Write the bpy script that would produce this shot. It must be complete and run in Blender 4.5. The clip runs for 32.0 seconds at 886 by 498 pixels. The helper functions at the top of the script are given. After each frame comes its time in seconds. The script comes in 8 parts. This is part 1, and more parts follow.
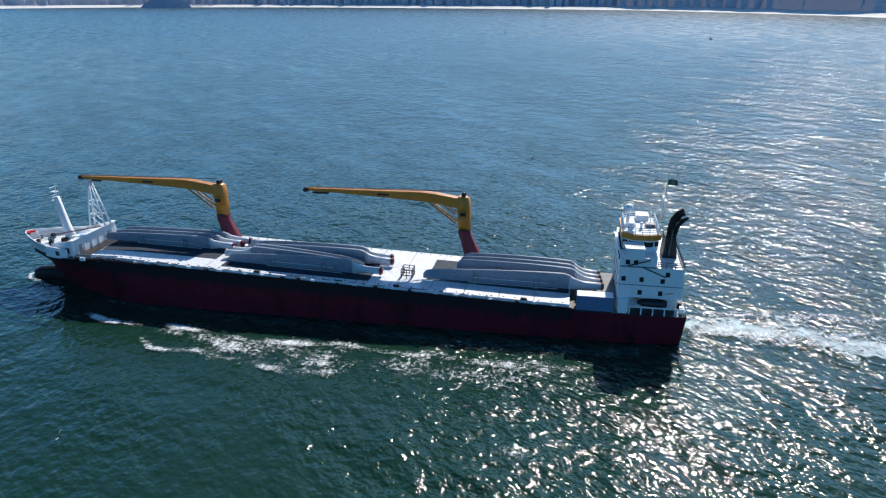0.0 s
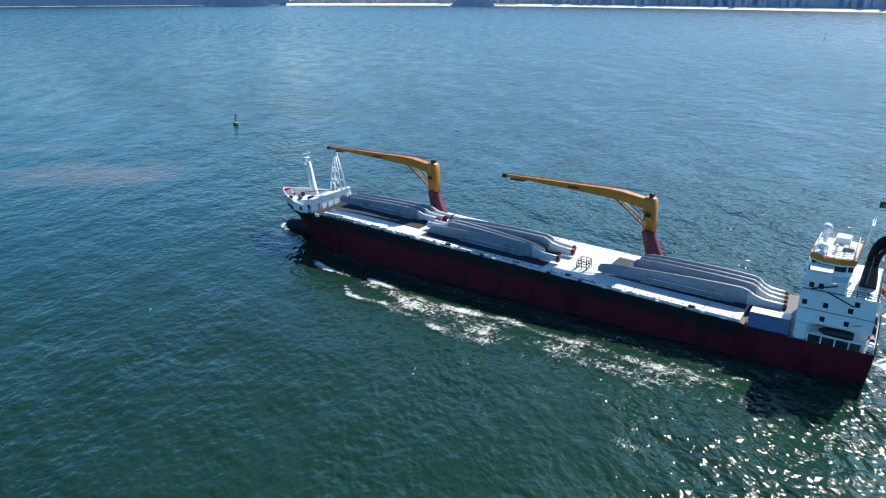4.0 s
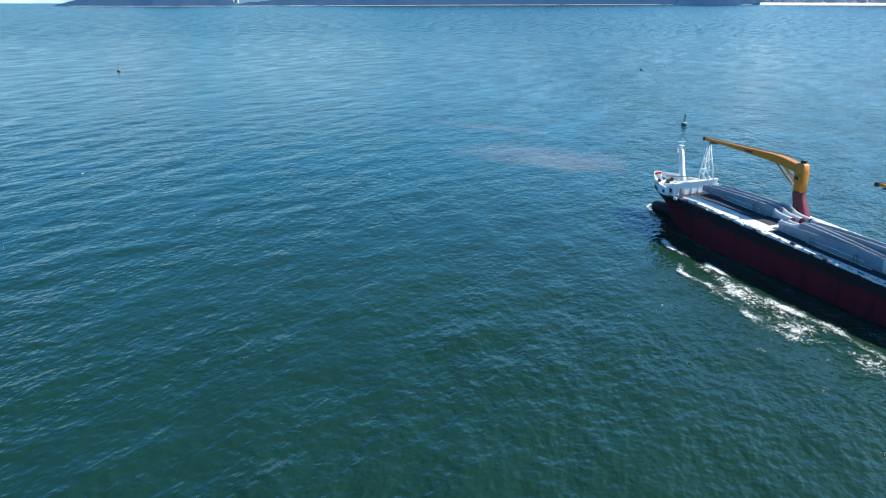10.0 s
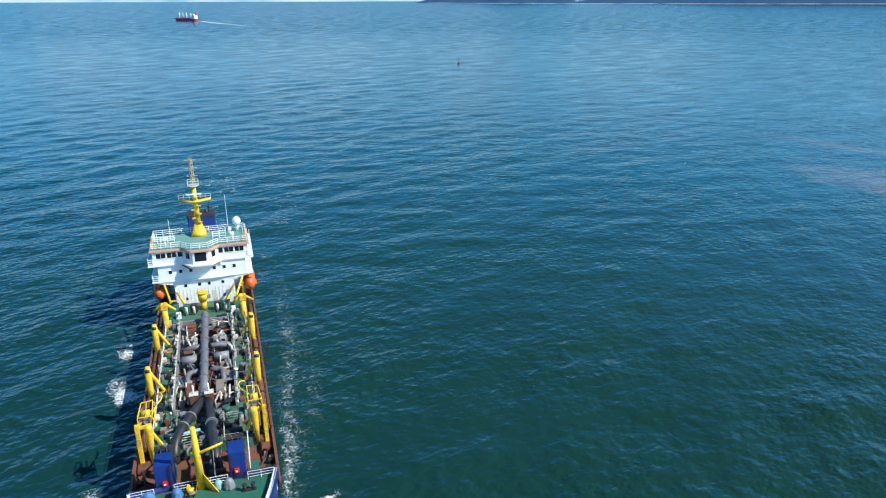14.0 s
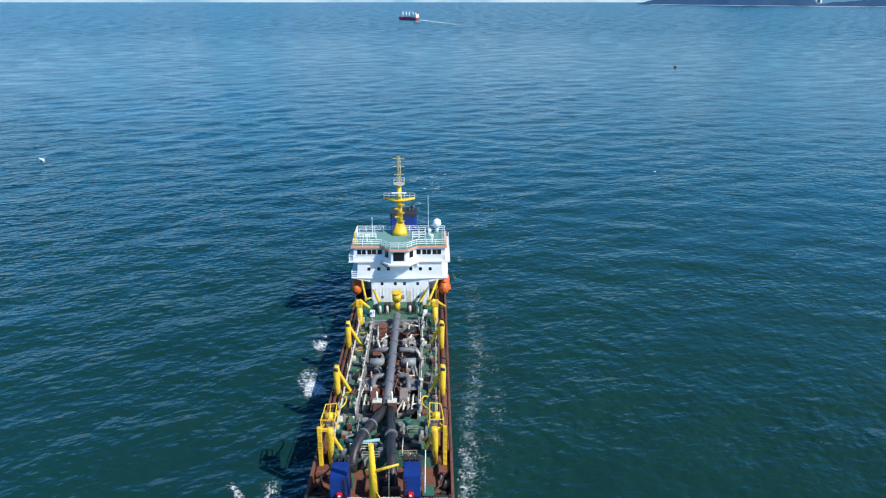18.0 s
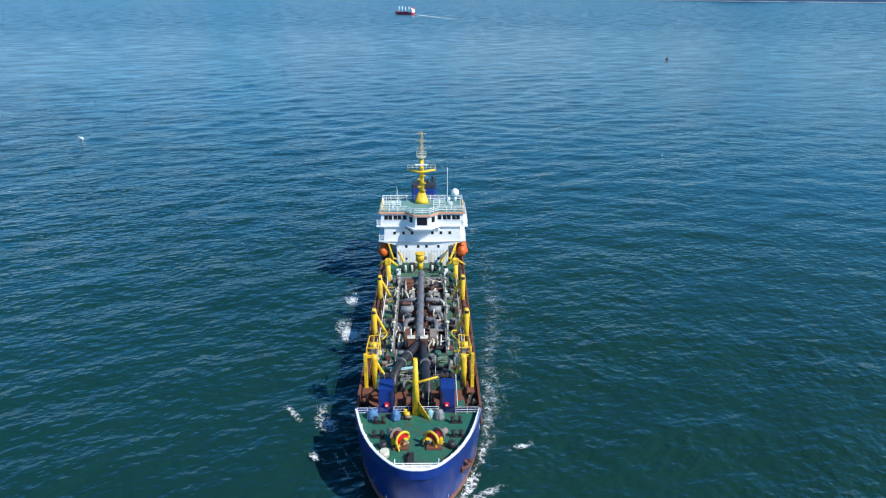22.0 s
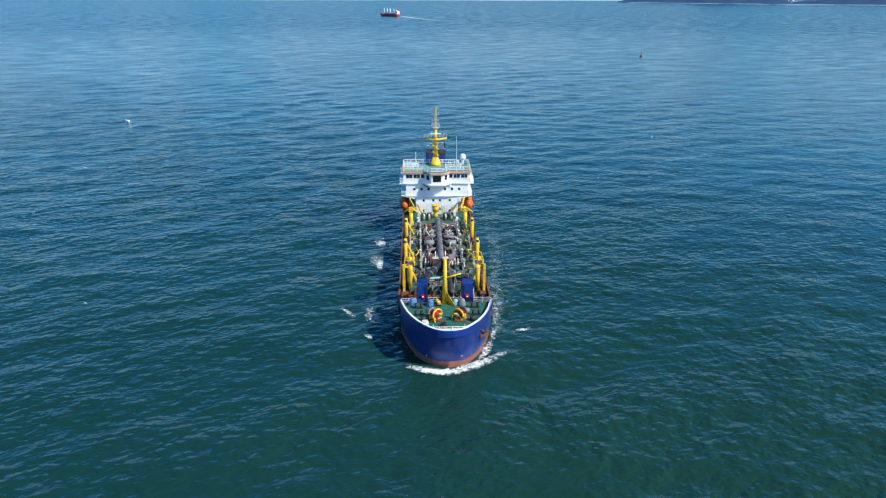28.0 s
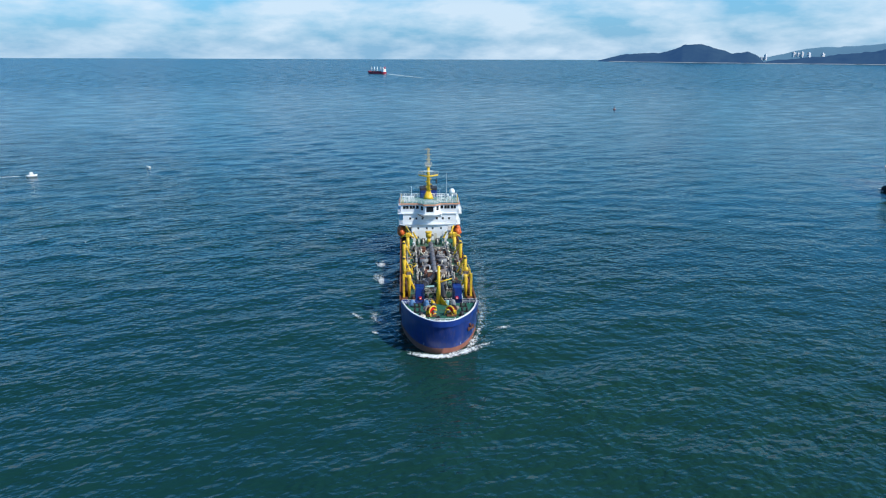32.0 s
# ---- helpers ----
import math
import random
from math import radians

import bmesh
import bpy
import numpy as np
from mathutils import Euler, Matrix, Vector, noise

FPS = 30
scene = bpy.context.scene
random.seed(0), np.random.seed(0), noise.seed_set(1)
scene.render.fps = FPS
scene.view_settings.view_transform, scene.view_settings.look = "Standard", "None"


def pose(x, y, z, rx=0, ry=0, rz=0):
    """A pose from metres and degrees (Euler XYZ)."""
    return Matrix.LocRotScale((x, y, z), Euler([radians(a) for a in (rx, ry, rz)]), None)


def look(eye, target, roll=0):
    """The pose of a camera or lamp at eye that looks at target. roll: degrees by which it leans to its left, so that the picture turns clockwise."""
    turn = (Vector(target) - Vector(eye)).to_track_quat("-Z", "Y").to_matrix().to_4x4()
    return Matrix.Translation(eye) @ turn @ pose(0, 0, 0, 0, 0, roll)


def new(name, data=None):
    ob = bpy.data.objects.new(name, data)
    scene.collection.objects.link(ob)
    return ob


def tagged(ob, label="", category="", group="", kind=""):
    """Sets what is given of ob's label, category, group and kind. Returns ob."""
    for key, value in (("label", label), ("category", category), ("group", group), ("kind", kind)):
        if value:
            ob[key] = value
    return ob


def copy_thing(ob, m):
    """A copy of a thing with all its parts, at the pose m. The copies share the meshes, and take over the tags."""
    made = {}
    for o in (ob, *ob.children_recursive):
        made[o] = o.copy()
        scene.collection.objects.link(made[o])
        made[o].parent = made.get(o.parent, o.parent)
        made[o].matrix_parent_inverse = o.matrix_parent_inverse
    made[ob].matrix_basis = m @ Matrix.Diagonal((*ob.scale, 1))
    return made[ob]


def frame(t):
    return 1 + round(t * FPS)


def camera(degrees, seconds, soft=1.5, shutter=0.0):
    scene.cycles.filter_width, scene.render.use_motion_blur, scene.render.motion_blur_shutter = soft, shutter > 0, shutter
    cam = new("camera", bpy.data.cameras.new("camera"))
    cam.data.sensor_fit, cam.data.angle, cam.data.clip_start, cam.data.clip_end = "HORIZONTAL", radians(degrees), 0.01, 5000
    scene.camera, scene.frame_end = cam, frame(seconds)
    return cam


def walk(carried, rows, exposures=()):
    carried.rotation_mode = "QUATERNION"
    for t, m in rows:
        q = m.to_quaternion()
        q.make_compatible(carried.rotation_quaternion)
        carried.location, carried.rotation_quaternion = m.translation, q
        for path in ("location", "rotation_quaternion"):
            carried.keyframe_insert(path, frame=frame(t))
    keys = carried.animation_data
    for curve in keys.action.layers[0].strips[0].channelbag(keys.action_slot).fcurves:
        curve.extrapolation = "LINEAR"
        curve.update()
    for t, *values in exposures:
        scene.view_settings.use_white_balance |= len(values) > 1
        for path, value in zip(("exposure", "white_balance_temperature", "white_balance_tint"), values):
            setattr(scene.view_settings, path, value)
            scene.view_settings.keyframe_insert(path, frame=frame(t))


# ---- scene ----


def view(x, y, z, yaw, pitch, roll):
    """A camera pose from a compass yaw (clockwise from +y), a pitch and a roll in degrees."""
    return pose(x, y, z, 0, 0, -yaw) @ pose(0, 0, 0, 90 + pitch) @ pose(0, 0, 0, 0, 0, roll)


cam = camera(64.33, 32.0, soft=1.2)
walk(cam, [
    (0, view(6.68, -42.30, 55.72, 100.435, -19.805, -0.172)),
    (1, view(6.24, -41.79, 55.90, 94.556, -19.730, -0.101)),
    (2, view(5.90, -41.62, 55.97, 88.952, -19.723, 0.034)),
    (3, view(5.41, -41.74, 55.87, 83.409, -19.737, 0.089)),
    (4, view(4.93, -41.77, 55.72, 77.882, -19.804, 0.114)),
    (5, view(4.45, -41.52, 55.55, 72.357, -19.830, 0.106)),
    (6, view(3.92, -41.26, 55.43, 66.800, -19.806, 0.081)),
    (7, view(3.50, -41.13, 55.43, 60.902, -19.777, 0.017)),
    (8, view(3.46, -40.95, 55.52, 54.920, -19.786, -0.027)),
    (9, view(3.73, -40.64, 55.60, 48.917, -19.859, -0.032)),
    (10, view(4.02, -40.01, 55.47, 42.939, -19.873, -0.090)),
    (11, view(4.37, -39.44, 55.36, 36.659, -19.927, -0.176)),
    (12, view(4.90, -39.36, 55.57, 30.191, -19.960, -0.171)),
    (13, view(5.51, -39.71, 55.93, 23.799, -19.932, -0.169)),
    (14, view(5.98, -40.26, 56.19, 17.332, -19.986, -0.179)),
    (15, view(6.01, -40.55, 56.27, 11.115, -20.025, -0.190)),
    (16, view(5.89, -40.66, 56.12, 5.255, -19.967, -0.118)),
    (17, view(5.87, -41.08, 55.94, 1.429, -19.883, -0.046)),
    (18, view(6.05, -43.37, 55.71, 0.732, -19.902, 0.006)),
    (19, view(5.91, -48.03, 55.53, 0.962, -20.054, 0.070)),
    (20, view(5.01, -54.57, 55.39, 1.135, -20.108, 0.134)),
    (21, view(3.56, -61.94, 55.20, 0.998, -20.182, 0.139)),
    (22, view(1.68, -69.50, 54.94, 1.033, -20.221, 0.069)),
    (23, view(-0.02, -77.39, 54.70, 1.202, -20.166, -0.002)),
    (24, view(-1.51, -85.69, 54.70, 1.501, -20.157, -0.044)),
    (25, view(-2.40, -94.03, 54.80, 1.735, -20.263, -0.007)),
    (26, view(-3.10, -102.21, 54.89, 1.858, -20.447, 0.019)),
    (27, view(-3.85, -110.66, 54.81, 1.967, -20.629, 0.038)),
    (28, view(-4.58, -119.40, 54.69, 2.161, -20.028, 0.093)),
    (28.5, view(-4.90, -123.87, 54.66, 2.322, -19.189, 0.137)),
    (29, view(-5.21, -128.42, 54.65, 2.495, -18.253, 0.170)),
    (29.5, view(-5.50, -133.04, 54.67, 2.648, -17.515, 0.161)),
    (30, view(-5.78, -137.71, 54.69, 2.783, -16.944, 0.140)),
    (30.5, view(-6.05, -142.44, 54.72, 2.904, -16.745, 0.133)),
    (31, view(-6.32, -147.20, 54.77, 3.015, -16.380, 0.129)),
    (31.5, view(-6.59, -151.99, 54.82, 3.120, -16.010, 0.155)),
    (32, view(-6.85, -156.78, 54.87, 3.219, -15.670, 0.192)),
], exposures=((0, -0.21, 6750, 11), (2, 0.02, 7150, 11), (6, 0.31, 7100, 9), (10, 0.42, 6900, 6), (13, 0.29, 6500, 5), (18, 0.07, 6400, 9), (24, 0.07, 6400, 9), (28, 0.04, 6450, 9), (32, -0.16, 6450, 9)))

# courses of the two ships: place of the bow at the given time, heading and speed
CARGO_START, CARGO_HEADING, CARGO_SPEED = (159.12, 17.82), 21.17, 4.31
DREDGER_SPEED = 2.84


def cargo_pose(t):
    # once past, she slows and bears away to port
    a, late = radians(CARGO_HEADING), max(0.0, (t - 14) / 18) ** 2
    run = CARGO_SPEED * t
    return pose(CARGO_START[0] + math.sin(a) * run - 17.4 * late, CARGO_START[1] + math.cos(a) * run - 24.6 * late, 0, 0, 0, 32 * late - CARGO_HEADING)


def dredger_pose(t):
    return pose(0, -DREDGER_SPEED * (t - 19), 0, 0, 0, 180)


# the waves run before a northerly wind
WIND_AZIMUTH, WAVE_SPEED = 160.0, 2.9


def wave_pose(t):
    a = radians(WIND_AZIMUTH)
    return pose(math.sin(a) * WAVE_SPEED * (t - 16), math.cos(a) * WAVE_SPEED * (t - 16), 0)


# ---- light ----
SUN_AZIMUTH, SUN_HEIGHT = 122.0, 43.0
world = bpy.data.worlds.new("sky")
scene.world = world
world.use_nodes = True
wn, wl = world.node_tree.nodes, world.node_tree.links
wn.clear()
w_out, w_bg, w_sky = wn.new("ShaderNodeOutputWorld"), wn.new("ShaderNodeBackground"), wn.new("ShaderNodeTexSky")
w_sky.sky_type, w_sky.sun_disc = "NISHITA", False
w_sky.sun_elevation, w_sky.sun_rotation = radians(SUN_HEIGHT), radians(SUN_AZIMUTH)
w_sky.altitude, w_sky.air_density, w_sky.dust_density, w_sky.ozone_density = 0, 1.0, 0.9, 5.0
w_bg.inputs["Strength"].default_value = 0.15
# broken cumulus low over the horizon, on all sides
w_co, w_map, w_no, w_ramp, w_mix = (wn.new("ShaderNodeTexCoord"), wn.new("ShaderNodeMapping"), wn.new("ShaderNodeTexNoise"),
                                    wn.new("ShaderNodeValToRGB"), wn.new("ShaderNodeMix"))
w_mix.data_type = "RGBA"
w_map.inputs["Scale"].default_value = (5.5, 5.5, 17.0)
w_no.inputs["Scale"].default_value, w_no.inputs["Detail"].default_value, w_no.inputs["Roughness"].default_value = 1.6, 8, 0.55
w_ramp.color_ramp.elements[0].position, w_ramp.color_ramp.elements[1].position = 0.37, 0.63
w_mix.inputs["B"].default_value = (5.4, 6.4, 7.4, 1)
wl.new(w_co.outputs["Generated"], w_map.inputs["Vector"])
wl.new(w_map.outputs["Vector"], w_no.inputs["Vector"])
wl.new(w_no.outputs["Fac"], w_ramp.inputs["Fac"])
w_sep, w_high, w_mul = wn.new("ShaderNodeSeparateXYZ"), wn.new("ShaderNodeMapRange"), wn.new("ShaderNodeMath")
w_high.inputs["From Min"].default_value, w_high.inputs["From Max"].default_value = 0.06, 0.12
w_high.inputs["To Min"].default_value, w_high.inputs["To Max"].default_value = 0.8, 0.0
w_mul.operation = "MULTIPLY"
wl.new(w_co.outputs["Generated"], w_sep.inputs["Vector"])
wl.new(w_sep.outputs["Z"], w_high.inputs["Value"])
wl.new(w_ramp.outputs["Color"], w_mul.inputs[0])
wl.new(w_high.outputs["Result"], w_mul.inputs[1])
wl.new(w_mul.outputs["Value"], w_mix.inputs["Factor"])
w_tint = wn.new("ShaderNodeMix")
w_tint.data_type, w_tint.blend_type = "RGBA", "MULTIPLY"
w_tint.inputs["Factor"].default_value = 1.0
# deep blue away from the sun, paler towards it
w_dot, w_near, w_hue = wn.new("ShaderNodeVectorMath"), wn.new("ShaderNodeMapRange"), wn.new("ShaderNodeMix")
w_dot.operation, w_hue.data_type = "DOT_PRODUCT", "RGBA"
w_dot.inputs[1].default_value = (math.sin(radians(SUN_AZIMUTH)) * math.cos(radians(SUN_HEIGHT)), math.cos(radians(SUN_AZIMUTH)) * math.cos(radians(SUN_HEIGHT)), math.sin(radians(SUN_HEIGHT)))
w_near.inputs["From Min"].default_value, w_near.inputs["From Max"].default_value = 0.25, 0.9
w_hue.inputs["A"].default_value, w_hue.inputs["B"].default_value = (0.23, 0.82, 1.17, 1), (0.66, 1.03, 1.30, 1)
wl.new(w_co.outputs["Generated"], w_dot.inputs[0])
wl.new(w_dot.outputs["Value"], w_near.inputs["Value"])
wl.new(w_near.outputs["Result"], w_hue.inputs["Factor"])
# the air overhead is darker than the air low down
w_zen, w_deep = wn.new("ShaderNodeMapRange"), wn.new("ShaderNodeVectorMath")
w_zen.inputs["From Min"].default_value, w_zen.inputs["From Max"].default_value = 0.36, 0.72
w_zen.inputs["To Min"].default_value, w_zen.inputs["To Max"].default_value = 1.36, 0.45
w_deep.operation = "SCALE"
wl.new(w_hue.outputs["Result"], w_deep.inputs[0])
wl.new(w_zen.outputs["Result"], w_deep.inputs["Scale"])
wl.new(w_deep.outputs["Vector"], w_tint.inputs["B"])
wl.new(w_sky.outputs["Color"], w_tint.inputs["A"])
wl.new(w_sep.outputs["Z"], w_zen.inputs["Value"])
w_haze, w_low = wn.new("ShaderNodeMix"), wn.new("ShaderNodeMapRange")
w_haze.data_type = "RGBA"
w_haze.inputs["B"].default_value = (2.05, 3.7, 5.45, 1)
w_low.inputs["From Min"].default_value, w_low.inputs["From Max"].default_value = 0.0, 0.22
w_low.inputs["To Min"].default_value, w_low.inputs["To Max"].default_value = 0.9, 0.0
wl.new(w_sep.outputs["Z"], w_low.inputs["Value"])
wl.new(w_low.outputs["Result"], w_haze.inputs["Factor"])
wl.new(w_tint.outputs["Result"], w_haze.inputs["A"])
wl.new(w_haze.outputs["Result"], w_mix.inputs["A"])
wl.new(w_mix.outputs["Result"], w_bg.inputs["Color"])
wl.new(w_bg.outputs["Background"], w_out.inputs["Surface"])

sun = new("sun", bpy.data.lights.new("sun", "SUN"))
sun.data.energy, sun.data.angle, sun.data.color = 5.6, radians(0.53), (1.0, 0.972, 0.925)
_a, _h = radians(SUN_AZIMUTH), radians(SUN_HEIGHT)
sun.matrix_world = look((math.sin(_a) * math.cos(_h) * 300, math.cos(_a) * math.cos(_h) * 300, math.sin(_h) * 300), (0, 0, 0))


# ---- materials ----
def nodes_of(name):
    m = bpy.data.materials.new(name)
    m.use_nodes = True
    return m, m.node_tree.nodes, m.node_tree.links, m.node_tree.nodes["Principled BSDF"]


def noise_node(n, l, co, scale, detail=4, rough=0.55, stretch=None):
    t = n.new("ShaderNodeTexNoise")
    t.inputs["Scale"].default_value, t.inputs["Detail"].default_value, t.inputs["Roughness"].default_value = scale, detail, rough
    if stretch:
        mp = n.new("ShaderNodeMapping")
        mp.inputs["Scale"].default_value = stretch
        l.new(co, mp.inputs["Vector"])
        co = mp.outputs["Vector"]
    l.new(co, t.inputs["Vector"])
    return t


def ramp(n, l, fac, stops):
    r = n.new("ShaderNodeValToRGB")
    while len(r.color_ramp.elements) < len(stops):
        r.color_ramp.elements.new(0.5)
    for e, (p, c) in zip(r.color_ramp.elements, stops):
        e.position, e.color = p, (*c, 1) if len(c) == 3 else c
    l.new(fac, r.inputs["Fac"])
    return r.outputs["Color"]


def mix(n, l, fac, a, b):
    m = n.new("ShaderNodeMix")
    m.data_type = "RGBA"
    for key, v in (("Factor", fac), ("A", a), ("B", b)):
        if isinstance(v, (float, int)):
            m.inputs[key].default_value = v
        elif isinstance(v, tuple):
            m.inputs[key].default_value = (*v, 1)
        else:
            l.new(v, m.inputs[key])
    return m.outputs["Result"]


def paint(name, color, stain=None, amount=0.35, rough=0.45, metal=0.0, grain=6.0, patch=0.5, streak=True, bump=0.15, coat=0.0, mottle=1.0, gloss=0.5, runs=0.35):
    """Painted or bare metal with mottling, run-down stains and fine relief."""
    m, n, l, b = nodes_of(name)
    co = n.new("ShaderNodeTexCoord").outputs["Object"]
    stain = stain or tuple(c * 0.45 for c in color)
    fine = noise_node(n, l, co, grain, 5)
    big = noise_node(n, l, co, patch, 6, 0.65, (1, 1, runs) if streak else None)
    soft = ramp(n, l, fine.outputs["Fac"], [(0.3, tuple(c * (1 - 0.18 * mottle) for c in color)), (0.7, tuple(min(1, c * (1 + 0.1 * mottle)) for c in color))])
    mask = ramp(n, l, big.outputs["Fac"], [(0.5, (0, 0, 0)), (0.72, (amount, amount, amount))])
    l.new(mix(n, l, mask, soft, stain), b.inputs["Base Color"])
    rr = n.new("ShaderNodeMapRange")
    rr.inputs["To Min"].default_value, rr.inputs["To Max"].default_value = max(0.05, rough - 0.12), min(1, rough + 0.2)
    l.new(big.outputs["Fac"], rr.inputs["Value"])
    l.new(rr.outputs["Result"], b.inputs["Roughness"])
    b.inputs["Metallic"].default_value = metal
    b.inputs["Coat Weight"].default_value = coat
    b.inputs["Specular IOR Level"].default_value = gloss
    bp = n.new("ShaderNodeBump")
    bp.inputs["Strength"].default_value, bp.inputs["Distance"].default_value = bump, 0.03
    l.new(fine.outputs["Fac"], bp.inputs["Height"])
    l.new(bp.outputs["Normal"], b.inputs["Normal"])
    return m


RIPPLE = 0.05


def water_material():
    m, n, l, b = nodes_of("sea_water")
    co = n.new("ShaderNodeNewGeometry").outputs["Position"]
    drift = noise_node(n, l, co, 0.006, 5, 0.6)
    clear = ramp(n, l, drift.outputs["Fac"], [(0.35, (0.0055, 0.0300, 0.0272)), (0.65, (0.0069, 0.0380, 0.0336))])
    silty = ramp(n, l, drift.outputs["Fac"], [(0.35, (0.0072, 0.0305, 0.0205)), (0.65, (0.0092, 0.0385, 0.0254))])
    # silty coastal water to the east, clearer water to the west
    sx, way, side = n.new("ShaderNodeSeparateXYZ"), n.new("ShaderNodeMath"), n.new("ShaderNodeMapRange")
    l.new(co, sx.inputs["Vector"])
    way.operation = "MULTIPLY_ADD"
    way.inputs[1].default_value = 160
    l.new(drift.outputs["Fac"], way.inputs[0])
    l.new(sx.outputs["X"], way.inputs[2])
    side.inputs["From Min"].default_value, side.inputs["From Max"].default_value = 55, 160
    l.new(way.outputs["Value"], side.inputs["Value"])
    body = mix(n, l, side.outputs["Result"], clear, silty)
    # brownish patch of stirred-up mud, with a thin streak beyond it: centre, way, half length and half width
    wob = noise_node(n, l, co, 0.045, 6, 0.7)
    ad = n.new("ShaderNodeMath")
    ad.operation = "MULTIPLY_ADD"
    ad.inputs[1].default_value, ad.inputs[2].default_value = 2.2, -1.1
    l.new(wob.outputs["Fac"], ad.inputs[0])
    for x, y, turn, long_, broad, most in ((203, 117, -78, 34, 19, 0.85), (232, 174, -74, 34, 8, 0.5)):
        mp, ln, sm = n.new("ShaderNodeMapping"), n.new("ShaderNodeVectorMath"), n.new("ShaderNodeMath")
        mp.vector_type, ln.operation = "TEXTURE", "LENGTH"
        mp.inputs["Location"].default_value, mp.inputs["Rotation"].default_value, mp.inputs["Scale"].default_value = (x, y, 0), (0, 0, radians(turn)), (long_, broad, 1)
        l.new(co, mp.inputs["Vector"])
        l.new(mp.outputs["Vector"], ln.inputs[0])
        l.new(ln.outputs["Value"], sm.inputs[0])
        l.new(ad.outputs["Value"], sm.inputs[1])
        mud = ramp(n, l, sm.outputs["Value"], [(0.45, (most,) * 3), (1.25, (0, 0, 0))])
        body = mix(n, l, mud, body, (0.100, 0.080, 0.056))
    l.new(body, b.inputs["Base Color"])
    b.inputs["IOR"].default_value, b.inputs["Specular IOR Level"].default_value = 1.333, 0.38
    # far off, waves too small to see single act as gloss
    pos, far, wide = n.new("ShaderNodeNewGeometry"), n.new("ShaderNodeVectorMath"), n.new("ShaderNodeMapRange")
    far.operation = "LENGTH"
    wide.inputs["From Min"].default_value, wide.inputs["From Max"].default_value = 120, 1200
    wide.inputs["To Min"].default_value, wide.inputs["To Max"].default_value = 0.085, 0.25
    l.new(pos.outputs["Position"], far.inputs[0])
    l.new(far.outputs["Value"], wide.inputs["Value"])
    # relief: wind chop across the swell at three sizes, with calmer lanes between
    # along the crests (first axis) the waves are drawn out
    crest = n.new("ShaderNodeMapping")
    crest.vector_type = "TEXTURE"
    crest.inputs["Rotation"].default_value = (0, 0, radians(180 - WIND_AZIMUTH))
    l.new(n.new("ShaderNodeTexCoord").outputs["Object"], crest.inputs["Vector"])
    run = crest.outputs["Vector"]
    lanes = noise_node(n, l, run, 0.010, 5, 0.6, (0.7, 1.6, 1))
    chop = noise_node(n, l, run, 0.42, 2.5, 0.5, (0.8, 1.0, 1))
    rip = noise_node(n, l, run, 0.85, 1.5, 0.45, (0.75, 1.1, 1))
    fine = noise_node(n, l, run, 2.6, 3, 0.6, (0.9, 1.1, 1))
    swell = noise_node(n, l, run, 0.05, 4, 0.5, (0.6, 1.1, 1))
    wave = noise_node(n, l, run, 0.13, 3, 0.5, (0.75, 1.1, 1))
    gust = n.new("ShaderNodeMapRange")
    gust.inputs["From Min"].default_value, gust.inputs["From Max"].default_value = 0.3, 0.7
    gust.inputs["To Min"].default_value, gust.inputs["To Max"].default_value = 0.35, 1.5
    # cat's-paws: short streaks of rougher water drawn out along the crests
    paws, blow = noise_node(n, l, run, 0.06, 5, 0.65, (0.55, 1.2, 1)), n.new("ShaderNodeMath")
    blow.operation = "MULTIPLY_ADD"
    blow.inputs[1].default_value = 0.75
    l.new(paws.outputs["Fac"], blow.inputs[0])
    dull, mask = n.new("ShaderNodeMapRange"), n.new("ShaderNodeMath")
    dull.inputs["From Min"].default_value, dull.inputs["From Max"].default_value = 0.3, 0.7
    dull.inputs["To Min"].default_value, dull.inputs["To Max"].default_value = 0.5, 1.5
    mask.operation = "MULTIPLY"
    l.new(paws.outputs["Fac"], dull.inputs["Value"])
    l.new(dull.outputs["Result"], mask.inputs[0])
    l.new(wide.outputs["Result"], mask.inputs[1])
    l.new(mask.outputs["Value"], b.inputs["Roughness"])
    half = n.new("ShaderNodeMath")
    half.operation = "MULTIPLY_ADD"
    half.inputs[1].default_value, half.inputs[2].default_value = 0.5, -0.12
    l.new(lanes.outputs["Fac"], half.inputs[0])
    l.new(half.outputs["Value"], blow.inputs[2])
    l.new(blow.outputs["Value"], gust.inputs["Value"])
    # unresolved ripples tilt the surface at any distance
    geo, col = n.new("ShaderNodeNewGeometry"), noise_node(n, l, co, 2.2, 4, 0.6, (0.8, 1.2, 1))
    off, sum_, unit = n.new("ShaderNodeVectorMath"), n.new("ShaderNodeVectorMath"), n.new("ShaderNodeVectorMath")
    off.operation, sum_.operation, unit.operation = "MULTIPLY_ADD", "ADD", "NORMALIZE"
    off.inputs[1].default_value, off.inputs[2].default_value = (RIPPLE, RIPPLE, 0), (-0.5 * RIPPLE, -0.5 * RIPPLE, 0)
    l.new(col.outputs["Color"], off.inputs[0])
    l.new(off.outputs["Vector"], sum_.inputs[0])
    l.new(geo.outputs["Normal"], sum_.inputs[1])
    l.new(sum_.outputs["Vector"], unit.inputs[0])
    # far off, the single waves melt together
    calm, force = n.new("ShaderNodeMapRange"), n.new("ShaderNodeMath")
    calm.inputs["From Min"].default_value, calm.inputs["From Max"].default_value = 500, 3000
    calm.inputs["To Min"].default_value, calm.inputs["To Max"].default_value = 1.0, 0.95
